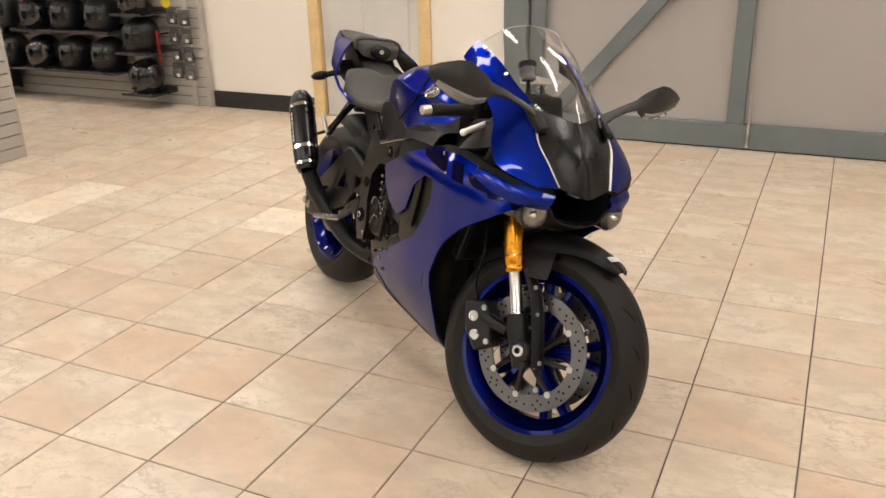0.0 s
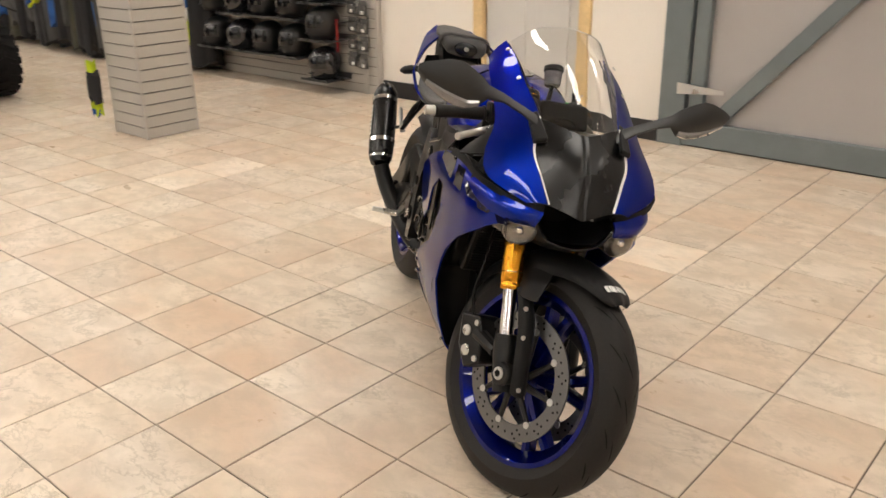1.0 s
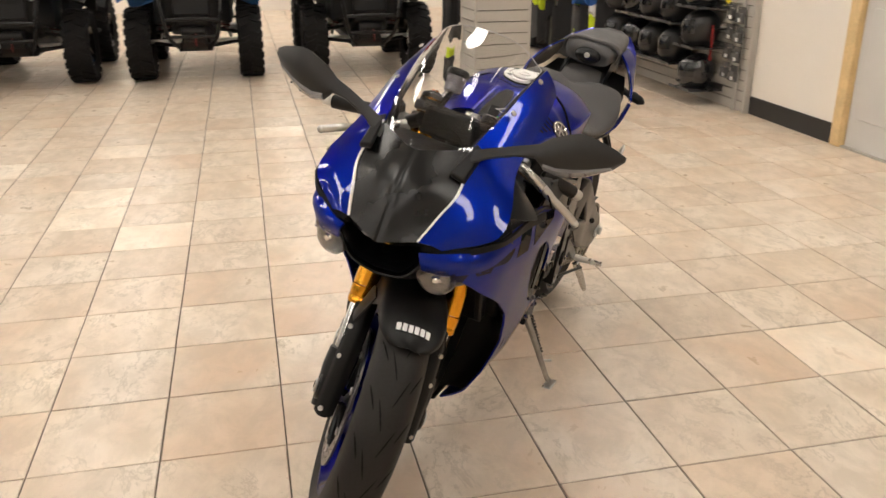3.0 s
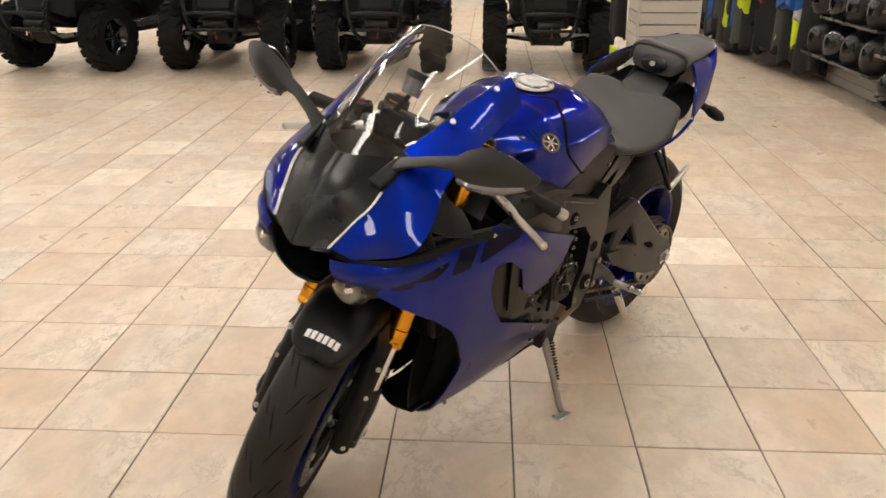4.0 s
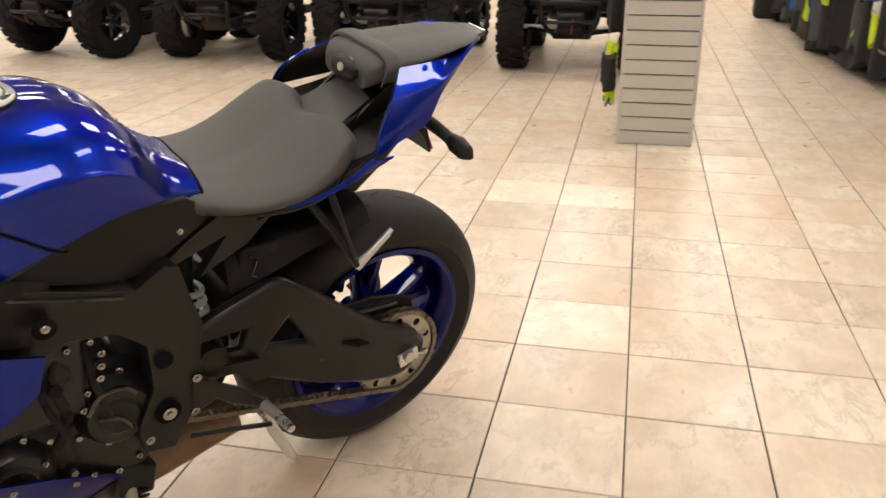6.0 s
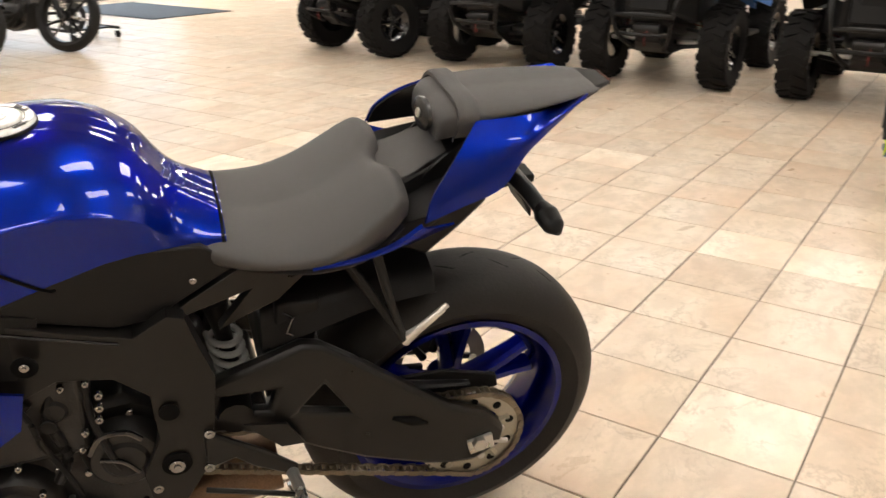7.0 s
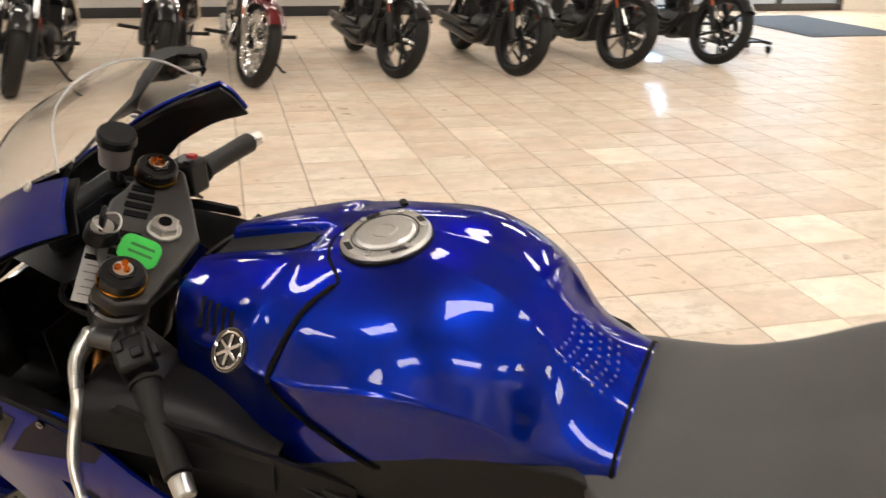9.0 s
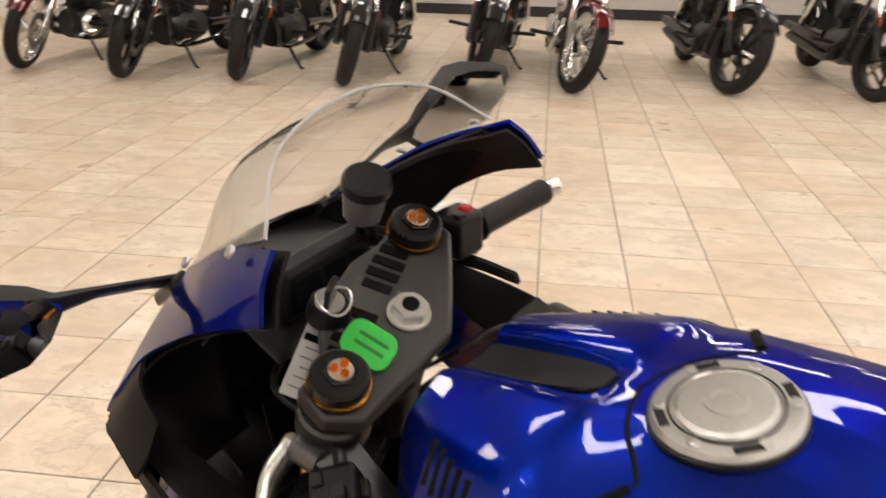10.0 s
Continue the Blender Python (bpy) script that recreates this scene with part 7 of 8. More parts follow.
# hanging riding gear
def cloth(w, d, h, seed, taper=0.8, folds=5, legs=False):
    """A hanging garment: a folded closed sheet, uneven hem."""
    r = random.Random(seed)
    ph = [r.uniform(0, 6.28) for _ in range(4)]
    rings = []
    n = 30
    for i in range(11):
        t = i / 10
        ring = []
        for j in range(n):
            a = 2 * math.pi * j / n
            fold = 1 + 0.16 * math.sin(folds * a + ph[0] + 1.5 * t) * (0.3 + t) + 0.07 * math.sin(11 * a + ph[1] + 3 * t)
            g = taper + (1 - taper) * min(1, t * 3)
            x, y = 0.5 * w * g * fold * math.cos(a), 0.5 * d * fold * math.sin(a)
            z = h * (1 - t) + (0.035 * math.sin(3 * a + ph[2]) if i == 10 else 0) - (0.04 * abs(math.cos(a)) * (1 - t) if i < 2 else 0)
            if legs and t > 0.45:
                x += 0.05 * w * (1 if math.cos(a) > 0 else -1)
            ring.append((x, y, z))
        rings.append(ring)
    return loft(rings)


def garment(name, label, category, at, w, d, h, mats, seed, turn=0, legs=False, group="hanging riding gear"):
    g = thing(name, label, category, group, Matrix.Translation(at) @ Matrix.Rotation(radians(turn), 4, "Z"))
    part("body", cloth(w, d, h, seed, legs=legs), mats[0], g, sharp=80)
    r = random.Random(seed)
    for k, m in enumerate(mats[1:]):
        zz = h * r.uniform(0.12, 0.6)
        s = r.choice((-1, 1))
        part("stripe", moved(cloth(w * (0.16 if m is M_NEON else 0.34), d * 0.5, h * r.uniform(0.25, 0.4), seed + k + 1, 0.9, 3), Matrix.Translation((s * w * 0.26, -d * 0.42, zz - 0.1))), m, g, sharp=80)
    part("hanger_hook", tube([(0, 0, h - 0.02), (0, 0, h + 0.06), (0.02, 0, h + 0.09), (0.0, 0, h + 0.115)], 0.003, 6), M_CHROME, g)
    return g


rack = thing("clothes_rack", "long chrome garment rail on wall brackets", "rack", m=Matrix.Translation((-7.3, 3.33, 0)))
part("rail", tube([(-2.2, 0, 1.42), (2.0, 0, 1.42)], 0.014, 10), M_CHROME, rack)
part("bracket", box(0.02, 0.25, 0.03, (-1.9, 0.12, 1.42)), M_CHROME, rack)
part("bracket", box(0.02, 0.25, 0.03, (1.9, 0.12, 1.42)), M_CHROME, rack)
part("kick_board", box(4.2, 0.03, 0.20, (-0.1, 0.21, 0.10)), M_SLAT, rack, "grey kick board", bevel=0.003)
garment("riding_suit", "black textile riding suit with neon stripes on a hanger", "riding gear", (-5.10, 3.38, 0.09), 0.34, 0.24, 1.25, (M_DARKCLOTH, M_NEON, M_PAPER), 3, legs=True)
garment("riding_suit", "black textile riding trousers with grey panels on a hanger", "riding gear", (-5.36, 3.30, 0.12), 0.30, 0.22, 1.25, (M_DARKCLOTH, M_GREYCLOTH, M_NEON), 14, legs=True)
garment("riding_jacket", "blue and black riding jacket on a hanger", "riding gear", (-5.30, 3.22, 0.62), 0.34, 0.20, 0.75, (M_BLUECLOTH, M_DARKCLOTH), 5)
garment("riding_jacket", "pink and black riding jacket on a hanger", "riding gear", (-4.98, 3.40, 0.78), 0.32, 0.20, 0.62, (M_PINKCLOTH, M_DARKCLOTH), 6)
cols_ = [(M_DARKCLOTH, M_REDCLOTH), (M_GREYCLOTH, M_DARKCLOTH), (M_OLIVE, M_DARKCLOTH), (M_DARKCLOTH, M_NEON), (M_GREYCLOTH, M_BLUECLOTH), (M_DARKCLOTH, M_GREYCLOTH), (M_DARKCLOTH, M_NEON), (M_OLIVE, M_GREYCLOTH), (M_DARKCLOTH, M_BLUECLOTH), (M_DARKCLOTH, M_GREYCLOTH), (M_GREYCLOTH, M_DARKCLOTH)]
words = {M_DARKCLOTH: "black", M_REDCLOTH: "red", M_GREYCLOTH: "grey", M_OLIVE: "olive", M_NEON: "neon yellow", M_BLUECLOTH: "blue"}
rr_ = random.Random(8)
for k, (a_, b_) in enumerate(cols_ + cols_[3:] ):
    garment("riding_jacket", f"{words[a_]} textile riding jacket with {words[b_]} panels on the rail", "riding gear", (-5.66 - 0.205 * k, 3.31 + rr_.uniform(-0.08, 0.04), 0.10 + rr_.uniform(-0.06, 0.10)), 0.30, 0.34, 1.26, (a_, b_, b_), 20 + 3 * k, rr_.uniform(-25, 25))
boots = thing("gear_bag", "black wheeled gear bag standing on the tiles", "bag", m=Matrix.Translation((-9.25, 3.05, 0)))
part("bag_body", box(0.30, 0.30, 0.62, (0, 0, 0.34)), M_DARKCLOTH, boots, bevel=0.05)
part("bag_handle", tube([(-0.08, 0.1, 0.64), (-0.08, 0.1, 0.86), (0.08, 0.1, 0.86), (0.08, 0.1, 0.64)], 0.008, 8, k=3), M_BLACKPLASTIC, boots)
for s in (-1, 1):
    part("bag_wheel", disc_at(0.035, 0.03, (s * 0.12, 0.12, 0.036), (1, 0, 0), 16, rim=0.004), M_BLACKPLASTIC, boots)
# neon gloves hanging at the column
gl = thing("riding_pants", "neon yellow and black riding trousers hanging by the column", "riding gear", "", Matrix.Translation((-3.58, 1.455, 0.14)))
part("leg_cloth", cloth(0.062, 0.06, 0.36, 41, 0.7, 4, True), M_NEON, gl, sharp=80)
part("dark_panel", moved(cloth(0.09, 0.08, 0.20, 43, 0.8, 3), Matrix.Translation((0.035, -0.012, 0.09))), M_DARKCLOTH, gl, sharp=80)
part("blue_cuff", moved(cloth(0.055, 0.05, 0.035, 44, 0.9, 3), Matrix.Translation((0.0, -0.01, -0.005))), M_BLUECLOTH, gl, sharp=80)
part("waist", moved(cloth(0.12, 0.10, 0.62, 45, 0.8, 4), Matrix.Translation((0.0, 0.01, 0.42))), M_DARKCLOTH, gl, sharp=80)
part("hook", tube([(0, 0.0, 1.02), (0.02, 0.04, 1.06), (0.09, 0.075, 1.06)], 0.004, 6), M_CHROME, gl)

# ---- quad bikes ----
M_QUADBLACK = plain("black_quad_plastic", (0.006, 0.006, 0.0065), 0.42, vary=0.2, spec=0.25)
M_QUADBLUE = plain("blue_quad_plastic", (0.02, 0.10, 0.30), 0.32, coat=0.4)
M_QUADRED = plain("red_quad_plastic", (0.42, 0.02, 0.02), 0.32, coat=0.4)
M_QUADTYRE = plain("quad_tyre_rubber", (0.0075, 0.007, 0.007), 0.75, vary=0.3, grain=120, bump=0.4, spec=0.2)
M_COIL = plain("dark_red_coil", (0.13, 0.012, 0.010), 0.4)
M_HEADLAMP = plain("headlamp_lens", (0.55, 0.56, 0.55), 0.08, coat=1.0)


def quad_wheel(parent, x, y, r=0.318, w=0.205):
    s = 1 if y > 0 else -1
    place = Matrix.Translation((x, y, r))
    wb = lathe([(0.05, s * 0.02), (0.12, s * 0.035), (0.145, s * 0.07), (0.165, s * 0.085), (0.165, -s * 0.085), (0.14, -s * 0.06), (0.05, -s * 0.05)], 28, place, closed=True)
    o = part("quad_wheel", wb, M_GLOSSBLACK, parent, "black alloy wheel with knobbly tyre")
    half = w / 2
    prof = [(0.165, -half * 0.80), (0.22, -half * 0.98), (0.28, -half), (r - 0.030, -half * 0.88), (r - 0.014, -half * 0.5), (r - 0.012, 0), (r - 0.014, half * 0.5), (r - 0.030, half * 0.88), (0.28, half), (0.22, half * 0.98), (0.165, half * 0.80)]
    ty = part("tyre", lathe(prof, 40, place, closed=True), M_QUADTYRE, o, "knobbly black off-road tyre")
    kb = bmesh.new()
    n = 20
    for k in range(n):
        for j, (yy, hh, tw) in enumerate(((-0.40, 0.0, 22), (0.40, 0.5, -22), (-0.86, 0.5, 0), (0.86, 0.0, 0))):
            a = 2 * math.pi * (k + hh) / n
            rr = r - (0.010 if j < 2 else 0.027)
            m = place @ Matrix.Rotation(-a, 4, "Y") @ Matrix.Translation((rr, yy * half, 0)) @ Matrix.Rotation(radians(tw), 4, "X")
            bmesh.ops.create_cube(kb, size=1.0, matrix=m @ Matrix.Diagonal((0.016, 0.100 if j < 2 else 0.046, 0.054, 1)))
    tagged(part("tyre_knob", kb, M_QUADTYRE, ty), kind="stuff")
    part("hub_cap", disc_at(0.032, 0.02, (x, y + s * 0.03, r), (0, s, 0), 16, rim=0.004), M_SATIN, o)
    for k in range(5):
        a = 2 * math.pi * k / 5
        part("spoke", tube([(x + 0.03 * math.cos(a), y + s * 0.045, r + 0.03 * math.sin(a)), (x + 0.14 * math.cos(a), y + s * 0.06, r + 0.14 * math.sin(a))], [0.018, 0.012], 8, k=2), M_GLOSSBLACK, o)
        part("lug_nut", disc_at(0.008, 0.012, (x + 0.055 * math.cos(a + 0.6), y + s * 0.04, r + 0.055 * math.sin(a + 0.6)), (0, s, 0), 6), M_SATIN, o)


def make_quad(label, accent, m):
    fender = M_QUADBLACK if accent is M_QUADRED else accent
    q = thing("quad_bike", label, "quad bike", "row of quad bikes", m)
    for x in (0.0, -1.28):
        for y in (-0.475, 0.475):
            quad_wheel(q, x, y)
    for s in (-1, 1):
        for x in (0.0, -1.28):
            d = 1 if x == 0 else -1
            part("suspension_arm", tube([(x + 0.10, s * 0.14, 0.30), (x + 0.01, s * 0.36, 0.32)], 0.016, 8), M_QUADBLACK, q)
            part("suspension_arm", tube([(x - 0.14, s * 0.14, 0.30), (x - 0.01, s * 0.36, 0.32)], 0.016, 8), M_QUADBLACK, q)
            part("suspension_arm", tube([(x + 0.04, s * 0.16, 0.44), (x, s * 0.36, 0.41)], 0.014, 8), M_QUADBLACK, q)
            sh = part("shock_absorber", tube([(x - 0.02, s * 0.17, 0.74), (x - 0.01, s * 0.31, 0.36)], 0.016, 8), M_STEEL, q)
            sp_ = [Vector((x - 0.02, s * 0.18, 0.70)).lerp(Vector((x - 0.012, s * 0.285, 0.43)), t) + Vector((0.034 * math.cos(44 * t), 0.034 * math.sin(44 * t), 0)) for t in np.linspace(0, 1, 50)]
            part("coil", tube(sp_, 0.006, 6, k=1), M_COIL, sh, "dark red coil spring")
            part("axle_shaft", tube([(x, s * 0.10, 0.33), (x, s * 0.42, 0.335)], 0.018, 8), M_STEEL, q)
        fen = grid([[(0.36, s * 0.24, 0.80), (0.38, s * 0.42, 0.78), (0.33, s * 0.60, 0.70)], [(0.16, s * 0.22, 0.92), (0.16, s * 0.42, 0.91), (0.14, s * 0.62, 0.84)], [(-0.15, s * 0.20, 0.95), (-0.15, s * 0.42, 0.93), (-0.15, s * 0.62, 0.86)], [(-0.42, s * 0.20, 0.72), (-0.42, s * 0.40, 0.66), (-0.40, s * 0.58, 0.58)]], 4, 4)
        solid(part("front_fender", fen, fender, q, "moulded front fender"), 0.012)
        fen = grid([[(-0.86, s * 0.20, 0.66), (-0.88, s * 0.40, 0.62), (-0.90, s * 0.58, 0.56)], [(-1.08, s * 0.18, 0.94), (-1.08, s * 0.42, 0.93), (-1.08, s * 0.62, 0.86)], [(-1.40, s * 0.18, 0.96), (-1.40, s * 0.42, 0.94), (-1.40, s * 0.62, 0.86)], [(-1.68, s * 0.20, 0.86), (-1.68, s * 0.42, 0.84), (-1.66, s * 0.58, 0.76)]], 4, 4)
        solid(part("rear_fender", fen, fender, q, "moulded rear fender"), 0.012)
        part("foot_well", box(0.50, 0.24, 0.03, (-0.64, s * 0.40, 0.36)), M_QUADBLACK, q, bevel=0.01)
        lamp = part("headlamp", loft([[(0.40, s * y, z) for y, z in ((0.17, 0.80), (0.30, 0.83), (0.34, 0.77), (0.20, 0.73))], [(0.30, s * 0.17, 0.82), (0.30, s * 0.32, 0.86), (0.30, s * 0.36, 0.78), (0.30, s * 0.19, 0.72)]]), M_HEADLAMP, q, "clear headlamp", bevel=0.006)
        part("bumper_tube", tube([(0.30, s * 0.12, 0.30), (0.46, s * 0.20, 0.42), (0.50, s * 0.24, 0.62), (0.42, s * 0.26, 0.76)], 0.017, 10), M_QUADBLACK, q)
        part("handle_grip", tube([(-0.42, s * 0.28, 1.18), (-0.48, s * 0.40, 1.17)], 0.017, 10), M_RUBBER, q)
    part("skid_plate", loft([[(x, -w, z), (x, w, z), (x, w * 0.9, z + 0.05), (x, -w * 0.9, z + 0.05)] for x, w, z in ((0.36, 0.10, 0.36), (0.20, 0.15, 0.265), (-1.3, 0.16, 0.255), (-1.45, 0.12, 0.33))]), M_QUADBLACK, q, bevel=0.01)
    part("bumper_bar", tube([(0.49, -0.24, 0.56), (0.52, 0, 0.57), (0.49, 0.24, 0.56)], 0.017, 10), M_QUADBLACK, q)
    part("bumper_bar", tube([(0.45, -0.20, 0.42), (0.47, 0, 0.42), (0.45, 0.20, 0.42)], 0.015, 10), M_QUADBLACK, q)
    part("grille", box(0.03, 0.30, 0.18, (0.37, 0, 0.68), (0, -10, 0)), M_QUADBLACK, q, bevel=0.01)
    part("winch", tube([(0.36, -0.10, 0.45), (0.36, 0.10, 0.45)], 0.05, 14), M_SATIN, q)
    part("winch_hook", tube([(0.42, 0.02, 0.44), (0.47, 0.02, 0.40), (0.46, 0.02, 0.34)], 0.007, 8), M_COIL, q, "dark red winch hook strap")
    part("body_shell", loft([[(x, -w, zb), (x, w, zb), (x, w * 0.8, zt), (x, -w * 0.8, zt)] for x, w, zb, zt in ((0.38, 0.14, 0.50, 0.86), (0.10, 0.20, 0.40, 0.98), (-0.45, 0.17, 0.38, 1.02), (-0.60, 0.15, 0.36, 0.88), (-1.40, 0.18, 0.40, 0.94), (-1.62, 0.16, 0.60, 0.90))]), M_QUADBLACK, q, "black body shell", bevel=0.03)
    part("seat", loft([[(x, -w, zb), (x, w, zb), (x, w * 0.75, zt), (x, -w * 0.75, zt)] for x, w, zb, zt in ((-0.50, 0.10, 0.86, 0.97), (-0.75, 0.15, 0.84, 0.93), (-1.25, 0.17, 0.86, 0.98), (-1.40, 0.15, 0.88, 0.96))]), M_SEAT, q, "black vinyl seat", bevel=0.03)
    part("handlebar", tube([(-0.48, -0.40, 1.17), (-0.42, -0.26, 1.18), (-0.40, 0, 1.14), (-0.42, 0.26, 1.18), (-0.48, 0.40, 1.17)], 0.012, 10), M_SATIN, q)
    part("front_body", loft([[(x, -w, zb), (x, w, zb), (x, w * 0.96, zb + (zt - zb) * 0.6), (x, w * 0.7, zt), (x, -w * 0.7, zt), (x, -w * 0.96, zb + (zt - zb) * 0.6)] for x, w, zb, zt in ((0.34, 0.20, 0.56, 0.84), (0.22, 0.33, 0.50, 0.90), (-0.10, 0.35, 0.52, 0.93), (-0.36, 0.30, 0.42, 0.90))]), M_QUADBLACK, q, "black front body moulding", bevel=0.02)
    part("rear_body", loft([[(x, -w, zb), (x, w, zb), (x, w * 0.8, zt), (x, -w * 0.8, zt)] for x, w, zb, zt in ((-0.92, 0.28, 0.40, 0.80), (-1.15, 0.36, 0.56, 0.92), (-1.55, 0.36, 0.60, 0.93), (-1.68, 0.28, 0.64, 0.88))]), M_QUADBLACK, q, "black rear body moulding", bevel=0.02)
    part("nose_cowl", loft([[(x, -w, zb), (x, w, zb), (x, w * 0.7, zt), (x, -w * 0.7, zt)] for x, w, zb, zt in ((0.36, 0.13, 0.86, 0.90), (0.20, 0.19, 0.93, 0.99), (-0.10, 0.19, 0.97, 1.04), (-0.30, 0.12, 1.0, 1.05))]), accent, q, "moulded nose cowl", bevel=0.02)
    part("steering_post", tube([(-0.40, 0, 1.14), (-0.25, 0, 0.90)], 0.025, 10), M_SATIN, q)
    for y in (-0.30, -0.15, 0, 0.15, 0.30):
        part("rack_bar", tube([(0.30, y, 1.00), (-0.12, y, 1.02)], 0.009, 8), M_SATIN, q)
        part("rack_bar", tube([(-1.08, y, 1.00), (-1.66, y, 1.00)], 0.009, 8), M_SATIN, q)
    part("rack_rail", tube([(0.30, -0.36, 1.0), (0.32, 0, 1.0), (0.30, 0.36, 1.0)], 0.010, 8), M_SATIN, q)
    return q


q1 = make_quad("black quad bike with knobbly tyres, parked in the row", M_QUADBLACK, Matrix.Translation((-5.48, -1.89, 0)))
copy_thing(q1, Matrix.Translation((-5.42, -3.44, 0)) @ Matrix.Rotation(radians(-14), 4, "Z"))
make_quad("blue and black quad bike with knobbly tyres, parked in the row", M_QUADBLUE, Matrix.Translation((-5.50, -0.44, 0)))
make_quad("red and black quad bike with knobbly tyres, parked in the row", M_QUADRED, Matrix.Translation((-5.46, 1.09, 0)))

# ---- cruiser motorcycles ----
M_CRUISEBLACK = plain("black_cruiser_enamel", (0.010, 0.010, 0.011), 0.15, coat=0.7)
M_REFLECT = plain("orange_reflector", (0.70, 0.10, 0.01), 0.25, coat=0.4)
M_BRIGHTCAST = plain("machined_wheel_alloy", (0.62, 0.60, 0.57), 0.28, 0.9)


def make_cruiser(label, wire, steer, m, paint):
    c = thing("cruiser_motorcycle", label, "motorcycle", "row of cruisers", m)
    st = Matrix.Translation((-0.12, 0, 0.33)) @ Matrix.Rotation(radians(steer), 4, Vector((-0.5, 0, 0.866))) @ Matrix.Translation((0.12, 0, -0.33))
    for name, x, r, w, mm in (("front_wheel", 0.0, 0.330, 0.115, st), ("rear_wheel", -1.55, 0.325, 0.155, Matrix.Identity(4))):
        place = Matrix.Translation((x, 0, r))
        rim = r - 0.085
        o = part(name, moved(lathe([(0.02, -0.06), (0.05, -0.06), (0.05, -0.03), (0.03, -0.02), (0.03, 0.02), (0.05, 0.03), (0.05, 0.06), (0.02, 0.06)], 20, place, closed=True), mm), M_CHROME if wire else M_SATIN, c, "chrome laced wheel" if wire else "black cast wheel")
        part("rim", moved(lathe([(rim, -0.045), (rim + 0.016, -0.045), (rim + 0.012, -0.02), (rim + 0.004, 0), (rim + 0.012, 0.02), (rim + 0.016, 0.045), (rim, 0.045), (rim - 0.012, 0)], 48, place, closed=True), mm), M_CHROME if wire else M_SATIN, o)
        part("tyre", moved(lathe(tyre_profile(r, w, rim + 0.006), 56, place, closed=True), mm), M_RUBBER, o, "black road tyre")
        n = 26 if wire else 9
        for k in range(n):
            a = 2 * math.pi * k / n
            s = 1 if k % 2 else -1
            if wire:
                b = tube([place @ Vector((0.045 * math.cos(a), s * 0.045, 0.045 * math.sin(a))), place @ Vector((rim * math.cos(a + s * 0.28), 0, rim * math.sin(a + s * 0.28)))], 0.0032, 5)
            else:
                b = tube([place @ Vector((0.03 * math.cos(a), 0.02 * s, 0.03 * math.sin(a))), place @ Vector((rim * math.cos(a + s * 0.08), 0, rim * math.sin(a + s * 0.08)))], [0.018, 0.011], 8, k=2)
            part("spoke", moved(b, mm), M_CHROME if wire else M_BRIGHTCAST if k % 3 == 0 else M_SATIN, o)
        part("brake_disc", moved(lathe([(0.09, 0.066), (0.145, 0.066), (0.145, 0.071), (0.09, 0.071)], 36, place, closed=True), mm), M_DISC, o)
        part("calliper", moved(box(0.07, 0.05, 0.10, (x - 0.13, 0.075, r + 0.04)), mm), M_SATIN, c, bevel=0.01)
        gd = []
        for ang in (35, 60, 90, 120, 150):
            a = radians(ang)
            gd.append([(x + (r + 0.015 - dz) * math.cos(a), y, r + (r + 0.015 - dz) * math.sin(a)) for y, dz in ((-w * 0.62, 0.05), (-w * 0.5, 0.008), (0, -0.008), (w * 0.5, 0.008), (w * 0.62, 0.05))])
        fo = part("fender", moved(grid(gd, 3, 4), mm), paint, c, "glossy front fender" if x == 0 else "glossy rear fender")
        solid(fo, 0.004)
    for s in (-1, 1):
        lg = part("fork_leg", moved(tube([(0.02, s * 0.115, 0.29), (-0.13, s * 0.115, 0.56)], [0.030, 0.027], 16), st), M_SATIN if not wire else M_CHROME, c, "lower fork leg")
        part("fork_tube", moved(tube([(-0.13, s * 0.115, 0.56), (-0.36, s * 0.115, 0.96)], 0.0215, 14), st), M_CHROME, lg)
        part("reflector", moved(box(0.012, 0.004, 0.095, (-0.085, s * 0.147, 0.545), (0, -30, 0)), st), M_REFLECT, lg, "orange fork reflector", bevel=0.001)
        part("foot_peg", tube([(-0.52, s * 0.20, 0.33), (-0.52, s * 0.37, 0.34)], 0.016, 10), M_RUBBER, c, "rubber foot peg")
        part("peg_arm", tube([(-0.62, s * 0.12, 0.30), (-0.52, s * 0.22, 0.33)], 0.014, 8), M_CHROME, c)
        part("frame_tube", tube([(-0.34, s * 0.05, 0.86), (-0.42, s * 0.11, 0.36), (-0.52, s * 0.13, 0.20), (-1.10, s * 0.13, 0.20), (-1.40, s * 0.13, 0.36)], 0.019, 10), M_CRUISEBLACK, c)
        part("shock_absorber", tube([(-1.52, s * 0.155, 0.34), (-1.28, s * 0.150, 0.66)], 0.026, 10), M_CHROME, c)
        part("swingarm", tube([(-1.0, s * 0.115, 0.33), (-1.55, s * 0.13, 0.325)], [0.028, 0.022], 10, flat=1.4), M_CRUISEBLACK, c)
        part("handle_grip", moved(tube([(-0.55, s * 0.30, 1.10), (-0.62, s * 0.42, 1.08)], 0.017, 10), st), M_RUBBER, c)
        part("mirror_head", moved(disc_at(0.05, 0.018, (-0.50, s * 0.42, 1.26), (-1, 0, 0.1), 18, rim=0.005), st), M_CRUISEBLACK, c)
        part("mirror_stem", moved(tube([(-0.56, s * 0.33, 1.10), (-0.50, s * 0.40, 1.22)], 0.006, 8), st), M_CHROME, c)
    part("lower_clamp", moved(box(0.06, 0.29, 0.04, (-0.22, 0, 0.74), (0, -30, 0)), st), M_SATIN, c, bevel=0.008)
